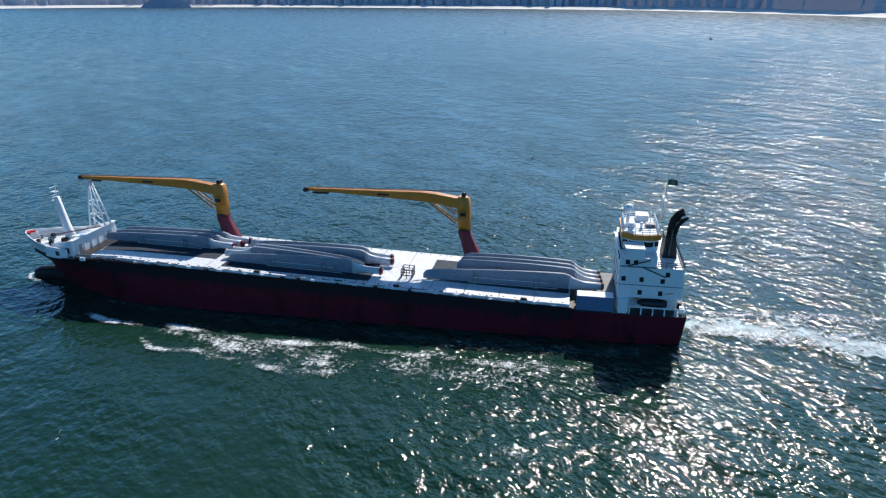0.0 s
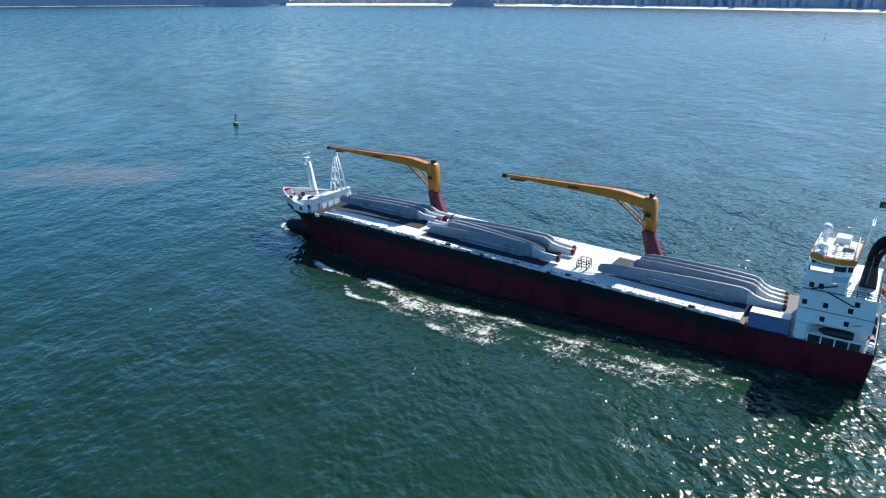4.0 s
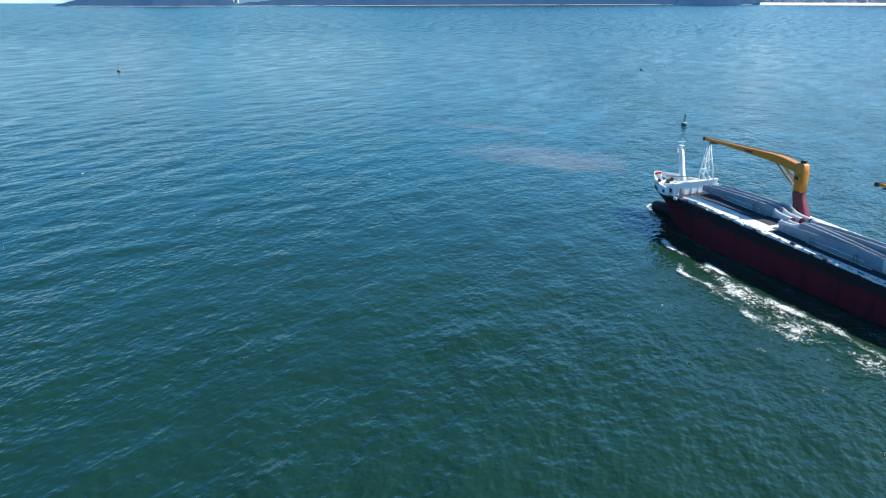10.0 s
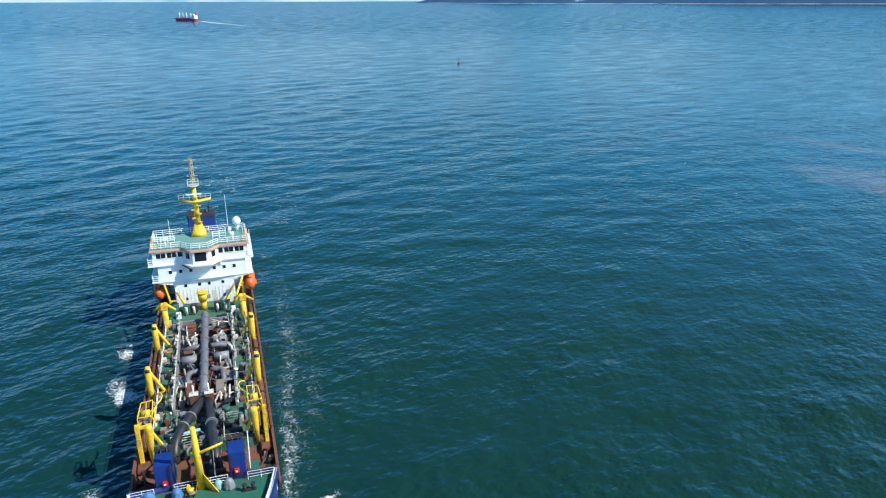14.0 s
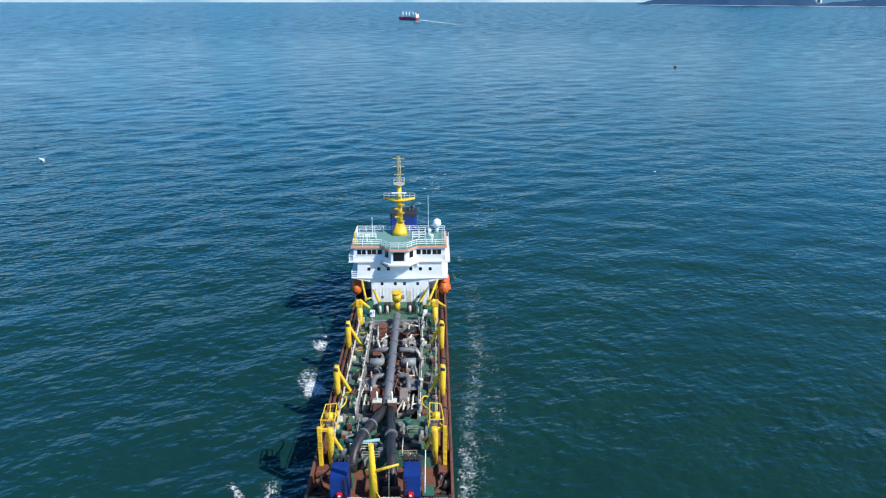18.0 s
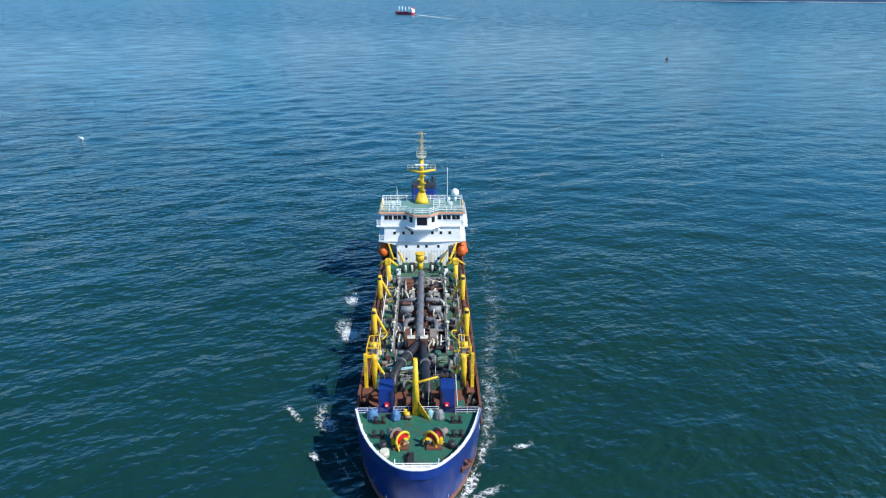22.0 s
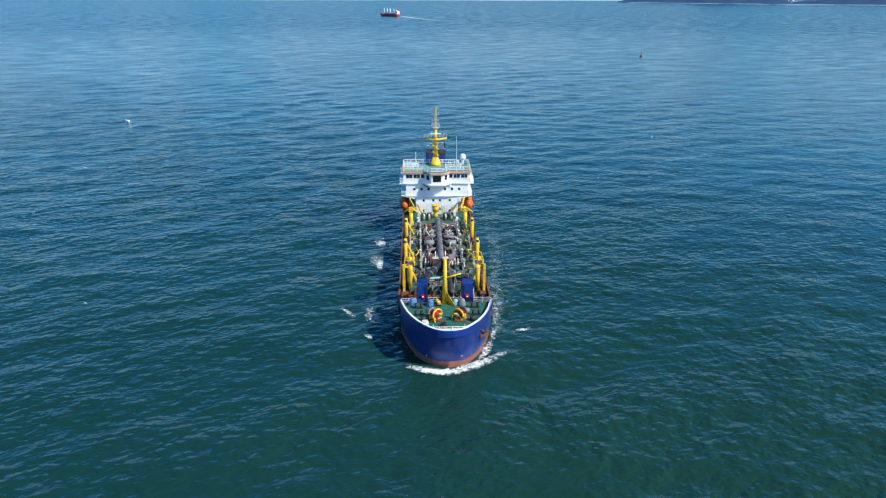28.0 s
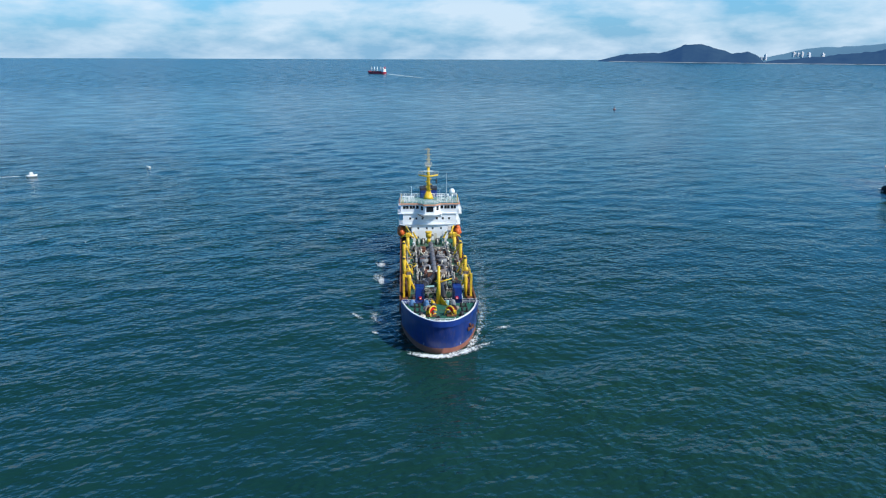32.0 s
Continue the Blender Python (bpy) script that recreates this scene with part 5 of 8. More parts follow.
def fore_gantry(ship, s):
    """The large forward gantry: two legs, a lattice head and a folded arm."""
    y = -22.2
    g = part("gantry_leg", box(s * 7.15 - 0.24, s * 7.15 + 0.24, y - 0.25, y + 0.25, DECK, 9.5, 0.04), M_YELLOW, ship)
    for z in np.arange(DECK + 0.8, 9.0, 0.8):
        part("rung", box(s * 7.15 - 0.2, s * 7.15 + 0.2, y + 0.25, y + 0.3, z, z + 0.07), M_YELLOW, g)
    part("inner_leg", loft([[(s * (6.1 - (z - DECK) * 0.03) + a * w, y - 0.3 + b * 0.22, z) for a, b in ((-1, -1), (1, -1), (1, 1), (-1, 1))] for z, w in ((DECK + 0.6, 0.16), (6.5, 0.36), (8.4, 0.46), (9.2, 0.3))], closed=True), M_YELLOW, g)
    part("cross_beam", box(s * 6.5 - 0.75, s * 6.5 + 0.75, y - 0.45, y - 0.1, 8.75, 9.15, 0.05), M_YELLOW, g)
    # slung head: a lattice of light bars round a sheave
    hx, hy, hz = s * 6.1, y - 1.7, 9.6
    bars = (((0.9, 1.3, -0.5), (0.7, -1.3, 0.2)), ((-0.9, 1.3, -0.5), (-0.8, -1.3, 0.3)), ((0.9, 1.2, 0.5), (0.6, -1.1, 1.1)), ((-0.7, 1.2, 0.5), (-0.7, -1.2, 1.2)),
            ((0.9, 1.3, -0.5), (0.9, 1.2, 0.5)), ((-0.9, 1.3, -0.5), (-0.7, 1.2, 0.5)), ((0.9, 1.2, 0.5), (-0.7, 1.2, 0.5)), ((0.6, -1.1, 1.1), (-0.7, -1.2, 1.2)),
            ((0.9, 1.2, 0.5), (0.7, -1.3, 0.2)), ((-0.7, 1.2, 0.5), (-0.8, -1.3, 0.3)), ((0.9, 1.3, -0.5), (-0.8, -1.3, 0.3)), ((0.0, 1.2, 0.5), (0.0, -1.1, 1.2)))
    for a, b in bars:
        part("lattice_bar", rod((hx + s * a[0], hy + a[1], hz + a[2]), (hx + s * b[0], hy + b[1], hz + b[2]), 0.07, sides=5), M_YELLOW, g)
    part("sheave", rod((hx + s * 0.5, hy + 0.2, hz + 0.3), (hx - s * 0.4, hy + 0.2, hz + 0.3), 0.5, sides=14), M_YELLOW, g)
    part("sheave_cheek", box(hx - 0.5, hx + 0.45, hy - 0.5, hy + 0.9, hz - 0.7, hz + 0.1, 0.1), M_BROWN_GREY, g)
    loop = [(hx - s * (0.9 + 0.75 * math.sin(a)), hy - 0.9 - 1.3 * (1 - math.cos(a)), hz + 0.6 + 0.35 * math.sin(a)) for a in np.linspace(0, math.pi, 8)]
    part("hose_loop", add_pipe(bmesh.new(), loop, 0.09, 6), M_YELLOW, g)
    part("strut", rod((s * 5.9, y - 0.4, 8.4), (s * 4.9, y - 0.9, 5.9), 0.2, 0.24, 6), M_YELLOW, g)
    part("hanging_wire", rod((s * 6.6, y - 1.0, 9.6), (s * 6.9, y - 0.2, 5.0), 0.03, sides=4), M_STEEL_DARK, g)
    part("fairlead", box(s * 7.0 - 0.7, s * 7.0 + 0.7, y - 0.2, y + 1.6, DECK, DECK + 0.7, 0.12), M_RUST, g)
    part("hose", add_pipe(bmesh.new(), [(s * 6.4, y + 1.0, DECK + 0.3), (s * 7.0, y + 2.2, DECK + 0.9), (s * 6.6, y + 3.4, DECK + 0.4), (s * 5.8, y + 4.2, DECK + 0.3)], 0.12, 7), M_STEEL_DARK, g)


def aft_gantry(ship, s):
    """The column and jib beside the deckhouse."""
    y = -57.5
    g = part("gantry_column", rod((s * 6.1, y, DECK), (s * 6.1, y, 8.6), 0.5, 0.45, 12), M_YELLOW, ship)
    bm = box(s * 6.1 - 0.55, s * 6.1 + 0.55, y - 0.6, y + 0.5, 8.4, 9.4, 0.1)
    add_rod(bm, (s * 6.1, y, 9.5), (s * 4.4, y + 0.2, 8.2), 0.3, 0.2, 8)
    add_rod(bm, (s * 6.1, y, 9.4), (s * 7.8, y - 0.2, 8.2), 0.25, 0.18, 8)
    part("jib", bm, M_YELLOW, g)
    bm = rod((s * 5.2, y - 2.0, 8.6), (s * 6.5, y - 8.8, 9.2), 0.2, sides=6)
    add_rod(bm, (s * 5.0, y - 2.0, 8.8), (s * 5.0, y - 8.8, 6.0), 0.16, sides=6)
    part("davit", bm, M_YELLOW, g)


def lifeboat(ship, s):
    xs, secs = s * 7.7, []
    for y, w, lo, hi in ((-67.6, 0.25, 6.6, 7.3), (-68.1, 0.8, 5.8, 7.9), (-69.4, 1.1, 5.3, 8.3), (-72.0, 1.15, 5.3, 8.35), (-73.6, 1.0, 5.5, 8.1), (-74.4, 0.45, 6.2, 7.5)):
        secs.append([(xs + w * math.cos(a), y, (lo + hi) / 2 + (hi - lo) / 2 * math.sin(a)) for a in [k * math.tau / 12 for k in range(12)]])
    b = part("lifeboat", loft(secs, closed=True), M_ORANGE, ship, "enclosed orange lifeboat in its davit")
    part("canopy", box(xs - 0.6, xs + 0.6, -71.0, -69.2, 8.2, 8.75, 0.2), M_ORANGE, b)
    for y in (-69.6, -70.6, -71.8):
        part("porthole", box(xs + s * 1.1 - 0.06, xs + s * 1.1 + 0.06, y - 0.22, y + 0.22, 7.2, 7.5), M_GLASS_DARK, b)
    for dx in (-0.35, 0.1):
        part("porthole", box(xs + dx - 0.15, xs + dx + 0.15, -68.12, -67.9, 7.2, 7.5), M_GLASS_DARK, b)
    part("rubbing_band", box(xs - 1.2, xs + 1.2, -73.4, -68.4, 6.55, 6.75, 0.05), M_ORANGE, b)
    part("rescue_hatch", rod((xs, -68.6, 7.9), (xs, -68.6, 8.5), 0.4, 0.35, 10), M_ORANGE, b)
    for y in (-68.6, -73.2):
        bm = rod((s * 6.3, y, 5.0), (s * 6.5, y, 9.0), 0.16, sides=6)
        add_rod(bm, (s * 6.5, y, 9.0), (s * 7.8, y, 9.1), 0.14, sides=6)
        part("boat_davit", bm, M_YELLOW, b)


def build_dredger():
    ship = thing("hopper_dredger", "blue hopper dredger with yellow gantries and a white bridge", "ship")
    # hull: red-brown below, blue above
    low = (-2.5, 0.0, 1.25)
    st = [(-2.9, -2.2, (0.5, 0.9, 1.0)), (-3.4, -2.6, (1.6, 2.2, 2.3)), (-4.6, -3.8, (2.8, 3.5, 3.6)), (-6.8, -6.0, (4.1, 4.9, 5.0)), (-10.5, -9.8, (5.6, 6.35, 6.45)), (-16, -15.5, (7.0, 7.6, 7.7)),
          (-24, -24, (7.6, 7.95, 7.95)), (-50, -50, (7.8, 8, 8)), (-72, -72, (7.6, 8, 8)), (-86, -87, (5.0, 7.2, 7.5))]
    part("boot_topping", hull_skin([(-2.15, -2.15, (0.05, 0.05, 0.05))] + st, low, n=3), M_BOOT, ship, "worn red-brown underwater paint")
    up = (1.25, 3.0, 4.6, FORE, 6.9)
    st = [(-2.2, -1.02, (1.0, 1.0, 0.95, 0.9, 0.9)), (-2.6, -1.5, (2.3, 2.3, 2.2, 2.1, 2.1)), (-3.8, -2.6, (3.6, 3.55, 3.4, 3.3, 3.3)), (-6.0, -5.0, (5.0, 5.0, 5.0, 5.0, 5.0)), (-9.8, -8.6, (6.45, 6.5, 6.55, 6.55, 6.55)), (-15, -13.4, (7.7, 7.75, 7.75, 7.75, 7.75))]
    part("bow", hull_skin([(-2.1, -0.95, (0.05, 0.05, 0.05, 0.05, 0.05))] + st, up, n=4), M_BOW, ship, "glossy blue bow plating with rust runs")
    mid = (1.25, 2.5, DECK, 4.7)
    st = [(-15, -13.4, (7.7, 7.75, 7.75, 7.75)), (-24, -24, (7.95, 8, 8, 8)), (-50, -50, (8, 8, 8, 8)), (-72, -72, (8, 8, 8, 8)), (-87, -88.5, (7.5, 7.7, 7.8, 7.8))]
    part("hull_side", hull_skin(st, mid, False), M_BLUE, ship)
    part("transom", box(-7.6, 7.6, -88.4, -88.1, 0.2, 4.7), M_BLUE, ship)
    for s in (-1, 1):
        part("rubbing_strake", box(s * 8.0 - 0.12, s * 8.0 + 0.12, -84, -15, 3.2, 3.55, 0.05), M_RUST, ship)
        part("bulwark_inside", box(s * 7.86 - 0.06, s * 7.86 + 0.06, -84, -16.2, DECK, 4.72), M_RUST, ship)
        part("bulwark_cap", box(s * 7.93 - 0.16, s * 7.93 + 0.16, -84, -15.5, 4.72, 4.8), M_RUST, ship)
    part("main_deck", add_prism(bmesh.new(), [(-7.8, -88), (7.8, -88), (7.95, -72), (7.95, -24), (7.7, -13.6), (-7.7, -13.6), (-7.95, -24), (-7.95, -72)], DECK - 0.15, DECK), M_RUST, ship, "rusty brown main deck")
    o, i = dredger_outline(), dredger_outline(0.28)
    part("forecastle_deck", add_prism(bmesh.new(), dredger_outline(0.05), FORE - 0.12, FORE), M_GREEN, ship, "green-painted forecastle deck")
    zt = [float(np.interp(-y, (0.9, 1.5, 2.6, 5.0, 8.6, 13.4), (7.15, 7.12, 7.08, 7.0, 6.85, 6.7))) for _, y in o]
    part("bow_bulwark", add_band(bmesh.new(), o, i, [FORE] * len(o), zt), M_WHITE, ship, "white-capped bow bulwark")
    part("bulwark_plate", add_band(bmesh.new(), dredger_outline(-0.05), dredger_outline(-0.006), [5.9] * len(o), [z - 0.1 for z in zt]), M_BLUE, ship, "blue bulwark plating under a white cap")
    inner = dredger_outline(0.3)
    for k in range(2, len(inner) - 2, 2):
        (x, y), z = inner[k], zt[k]
        part("bulwark_stay", box(x - 0.05, x + 0.05, y - 0.32, y + 0.05, FORE, z - 0.15), M_WHITE, ship)
    part("forecastle_bulkhead", box(-7.6, 7.6, -13.55, -13.35, DECK, FORE - 0.12), M_WHITE, ship)
    part("stem_rail", rail([(-2.4, -3.0, FORE), (-2.4, -2.2, FORE), (2.4, -2.2, FORE), (2.4, -3.0, FORE)], 1.0, 3, 0.05, 1.0), M_WHITE, ship)
    part("break_rail", rail([(-7.4, -13.0, FORE), (-4.6, -13.0, FORE)], 1.0, 3, 0.028), M_WHITE, ship)
    part("break_rail", rail([(7.4, -13.0, FORE), (5.0, -13.0, FORE)], 1.0, 3, 0.028), M_WHITE, ship)
    part("break_rail", rail([(3.0, -13.2, FORE), (-2.5, -13.2, FORE)], 1.0, 3, 0.028), M_WHITE, ship)
    part("stem_platform", add_prism(bmesh.new(), [(-2.9, -2.75), (2.9, -2.75), (1.9, -1.75), (0.9, -1.3), (-0.9, -1.3), (-1.9, -1.75)], FORE + 0.25, FORE + 0.4), M_WHITE, ship, "white platform in the stem")
    t = part("chain_stopper", box(0.3, 1.1, -5.0, -2.9, FORE, FORE + 0.55, 0.1), M_STEEL_DARK, ship)
    part("stopper_claw", rod((0.7, -4.6, FORE + 0.5), (0.7, -4.0, FORE + 1.0), 0.12, sides=8), M_STEEL_DARK, t)
    for s in (-1, 1):
        for k in range(5):
            x, y = s * (2.35 + 0.28 * k), -2.0 - 0.24 * k
            part("draught_mark", box(x - 0.05, x + 0.05, -0.02, 0.02, 1.5 + 0.12 * (k % 2), 1.75 + 0.16 * (k % 3), 0.0, pose(0, y - 0.62, 0)), M_HATCH, ship)
    # anchor on the port bow
    bm = rod((-5.75, -6.5, 3.7), (-5.5, -5.9, 4.6), 0.17, sides=8)
    add_rod(bm, (-6.2, -7.0, 3.5), (-5.2, -5.7, 3.5), 0.18, sides=8)
    add_box(bm, -6.35, -5.95, -7.3, -6.8, 3.3, 4.0, 0.08)
    add_box(bm, -5.4, -5.0, -5.8, -5.3, 3.3, 4.0, 0.08)
    part("anchor", bm, M_RUST, ship)
    # windlasses
    for s in (-1, 1):
        w = part("windlass", box(s * 1.9 - 0.9, s * 1.9 + 0.9, -8.2, -5.8, FORE, FORE + 0.25, 0.05), M_RUST, ship, "yellow windlass with a red drum flange")
        c0, ax = Vector((s * 2.0, -7.0, FORE + 1.0)), Vector((-s * 0.62, 0.78, 0.0))
        part("drum", rod(c0 - ax * 0.7, c0 + ax * 0.4, 0.5, sides=16), M_CRANE_RED, w)
        part("flange", rod(c0 + ax * 0.4, c0 + ax * 0.5, 0.78, sides=20), M_LAMP_RED, w, "bright red drum flange")
        part("flange", rod(c0 - ax * 0.75, c0 - ax * 0.65, 0.85, sides=20), M_BROWN_GREY, w)
        sd = Vector((ax.y, -ax.x, 0))
        arc = [c0 + ax * 0.55 + sd * (0.9 * math.cos(a)) + Vector((0, 0, 0.9 * math.sin(a))) for a in np.linspace(-0.5, math.pi + 0.3, 12)]
        part("brake_band", add_pipe(bmesh.new(), arc, 0.16, 6), M_YELLOW, w)
        part("brake_arm", rod(c0 + ax * 0.6 + sd * 0.9, c0 + ax * 1.1 + sd * 0.9 + Vector((0, 0, -0.9)), 0.1, sides=6), M_YELLOW, w)
        for q in (-0.55, 0.62):
            foot = c0 + ax * q
            bm = bmesh.new()
            for a in (-0.75, 0.75):
                p = foot + sd * a
                add_rod(bm, (p.x, p.y, FORE + 0.2), (foot.x, foot.y, FORE + 1.15), 0.09, sides=6)
            add_rod(bm, tuple(foot + sd * 0.8 + Vector((0, 0, -0.72))), tuple(foot - sd * 0.8 + Vector((0, 0, -0.72))), 0.08, sides=6)
            part("bearing_frame", bm, M_YELLOW, w)
        tip = c0 + ax * 1.25
        part("warping_head", rod(c0 + ax * 0.6, tip, 0.2, 0.3, 12), M_BROWN_GREY, w)
        part("hand_wheel", rod(tip + Vector((0, 0, 0.35)), tip + Vector((0, 0, 0.42)), 0.28, sides=12), M_YELLOW, w)
        part("gearbox", box(s * 2.7 - 0.2, s * 2.7 + 0.25, -7.6, -6.6, FORE, FORE + 0.9, 0.08), M_YELLOW, w)
        bm = rod((s * 2.6, -7.6, FORE + 0.9), (s * 3.3, -8.4, FORE + 0.9), 0.4, sides=10)
        part("motor", bm, M_BROWN_GREY, w)
        part("chain_pipe", rod((s * 3.9, -6.4, FORE), (s * 3.9, -6.4, FORE + 0.8), 0.5, 0.4, 10), M_STEEL_DARK, w)
        for y in (-11.2, -8.4):
            bm = box(s * 4.6 - 0.75, s * 4.6 + 0.75, y - 0.22, y + 0.22, FORE, FORE + 0.18)
            for dx in (-0.45, 0.45):
                add_rod(bm, (s * 4.6 + dx, y, FORE + 0.1), (s * 4.6 + dx, y, FORE + 0.75), 0.2, sides=10)
                add_rod(bm, (s * 4.6 + dx, y, FORE + 0.75), (s * 4.6 + dx, y, FORE + 0.85), 0.28, sides=10)
            part("bollard", bm, M_STEEL_DARK, ship)
        part("vent_pipe", rod((s * 5.2, -5.6, FORE), (s * 5.2, -5.6, FORE + 0.9), 0.12, 0.16, 8), M_WHITE, ship)
        # blue trunks with mushroom vents
        x0 = 3.95 if s > 0 else -3.6
        t = part("blue_trunk", box(x0 - 0.88, x0 + 0.88, -16.2, -13.6, DECK, 9.3, 0.05), M_BLUE, ship, "bright blue ventilation trunk")
        part("ladder", rail([(x0 + s * -0.7, -13.45, 5.2), (x0 + s * -0.7, -13.45, 9.2)], 0.05, 1, 0.05, 0.4), M_STEEL_DARK, t)
        for k in range(9):
            part("rung", box(min(x0 - s * 0.78, x0 - s * 0.42), max(x0 - s * 0.78, x0 - s * 0.42), -13.55, -13.45, 5.6 + k * 0.4, 5.66 + k * 0.4), M_STEEL_DARK, t)
        part("life_ring_box", box(x0 - s * 0.1 - 0.3, x0 - s * 0.1 + 0.3, -13.6, -13.3, 6.9, 7.5, 0.08), M_LAMP_RED, t, "bright red box")
        part("notice", box(x0 - s * 0.1 - 0.12, x0 - s * 0.1 + 0.12, -13.295, -13.28, 7.1, 7.3), M_WHITE, t)
        for k in range(3):
            px = x0 - 0.65 + 0.65 * k
            part("vent_pipe", add_pipe(bmesh.new(), [(px, -16.9, 5.5), (px, -16.9, 8.9)] + curve_pts((px, -16.9, 8.9), (px, -16.9, 9.7), (px, -16.2, 9.7), 4)[1:], 0.28, 10), M_STEEL_DARK, t)
        part("hawser_roller", rod((s * 7.6, -14.6, DECK + 1.9), (s * (5.0 if s > 0 else 4.6), -14.6, DECK + 1.9), 0.42, sides=12), M_STEEL_DARK, ship)
        part("roller_post", box(s * 7.6 - 0.15, s * 7.6 + 0.15, -14.9, -14.3, DECK, DECK + 2.4), M_STEEL_DARK, ship)
        for dx, dy in ((6.9, -17.4), (6.2, -16.9), (7.2, -18.6)):
            part("deck_box", box(s * dx - 0.35, s * dx + 0.35, dy - 0.35, dy + 0.35, DECK, DECK + 0.6, 0.12), M_STEEL_DARK, ship)
        fore_gantry(ship, s)
        gantry(ship, s, -36.2, 5.3)
        gantry(ship, s, -49.6, 5.2)
        aft_gantry(ship, s)
        lifeboat(ship, s)
        # suction pipe lying along the side deck
        p = part("suction_pipe", add_pipe(bmesh.new(), [(s * 7.2, -66, DECK + 0.9), (s * 7.25, -45, DECK + 0.9), (s * 7.25, -24.5, DECK + 0.9)], 0.42, 12), M_RUST, ship, "rusty suction pipe stowed along the side deck")
        for y in np.arange(-64, -25, 4.4):
            part("pipe_flange", rod((s * 7.23, y, DECK + 0.9), (s * 7.23, y + 0.25, DECK + 0.9), 0.58, sides=12), M_STEEL_DARK, p)
        for y in np.arange(-63, -26, 6.1):
            part("pipe_cradle", box(s * 7.2 - 0.6, s * 7.2 + 0.6, y - 0.25, y + 0.25, DECK, DECK + 0.55), M_RUST, p)
        part("hose_rail", add_pipe(bmesh.new(), [(s * 6.55, -62, DECK + 1.7), (s * 6.6, -30, DECK + 1.7), (s * 6.5, -25, DECK + 1.2)], 0.13, 8), M_RUST, ship)
        part("side_rail", rail([(s * 7.85, -66, 4.8), (s * 7.9, -24, 4.8)], 0.55, 1, 0.05, 2.6), M_RUST, ship)
    # trunk deck and open hopper
    for s in (-1, 1):
        part("trunk_deck", box(s * 5.1 - 1.15, s * 5.1 + 1.15, -62, -22.5, DECK, TRUNK, 0.03), M_TRUNK, ship, "worn green trunk deck beside the hopper")
        part("hopper_coaming", box(s * 3.9 - 0.12, s * 3.9 + 0.12, -58.5, -30.5, DECK - 1.5, TRUNK + 0.6), M_GREY, ship)
        part("walkway_rail", rail([(s * 6.15, -62, TRUNK), (s * 6.15, -23, TRUNK)], 1.0, 3, 0.045, 2.0), M_CREAM, ship)
        part("walkway_rail", rail([(s * 4.1, -58, TRUNK), (s * 4.1, -31, TRUNK)], 1.05, 3, 0.05, 1.8), M_CREAM, ship)
        for k in range(5):
            y = -55.3 + 5.9 * k
            v = part("hopper_vent", rod((s * 4.15, y, TRUNK), (s * 4.15, y, TRUNK + 1.5), 0.2, 0.18, 10), M_DUSTY, ship)
            part("cap", rod((s * 4.15, y, TRUNK + 1.5), (s * 4.15, y, TRUNK + 1.72), 0.34, 0.26, 12), M_CREAM if k % 2 else M_DUSTY, v)
            part("motor_box", box(s * 4.15 - 0.28, s * 4.15 + 0.28, y - 0.9, y - 0.35, TRUNK, TRUNK + 0.9, 0.06), M_DUSTY, v)
            bm = box(s * 5.2 - 0.5, s * 5.2 + 0.4, y + 1.9, y + 2.7, TRUNK, TRUNK + 0.35, 0.05)
            part("deck_hatch", bm, M_GREEN if k % 2 else M_GREY, ship)
            part("deck_bar", box(s * 5.5 - 0.7, s * 5.5 + 0.5, y + 0.7, y + 0.82, TRUNK + 0.05, TRUNK + 0.17), M_YELLOW, ship)
    rng = random.Random(23)
    clutter = [M_STEEL_DARK, M_BROWN_GREY, M_CREAM, M_GREY, M_RUST, M_STEEL_DARK, M_GREEN]
    for s in (-1, 1):
        for k in range(34):
            x, y = s * rng.uniform(4.5, 6.0), rng.uniform(-61, -23.5)
            w, q, hh = rng.uniform(0.12, 0.4), rng.uniform(0.12, 0.5), rng.uniform(0.25, 1.0)
            part("deck_fitting", box(x - w, x + w, y - q, y + q, TRUNK, TRUNK + hh, 0.05), rng.choice(clutter), ship)
        for k in range(14):
            x, y = s * rng.uniform(4.4, 6.0), rng.uniform(-60, -26)
            part("deck_pipe", add_pipe(bmesh.new(), [(x, y, TRUNK + 0.2), (x + rng.uniform(-0.2, 0.2), y + 1.5, TRUNK + 0.35), (x, y + rng.uniform(2.2, 4.0), TRUNK + 0.2)], rng.uniform(0.06, 0.14), 7), rng.choice(clutter), ship)
        for k in range(26):
            x, y = s * rng.uniform(6.35, 7.7), rng.uniform(-64, -17)
            w, q, hh = rng.uniform(0.1, 0.3), rng.uniform(0.15, 0.7), rng.uniform(0.3, 1.2)
            part("side_fitting", box(x - w, x + w, y - q, y + q, DECK, DECK + hh, 0.05), rng.choice([M_RUST, M_STEEL_DARK, M_RUST, M_BROWN_GREY]), ship)
        for k in range(8):
            y = -62 + 5.0 * k
            part("rail_post", rod((s * 6.3, y, DECK), (s * 6.3, y, TRUNK + 1.6), 0.07, sides=6), M_CREAM, ship)
    r4 = random.Random(57)
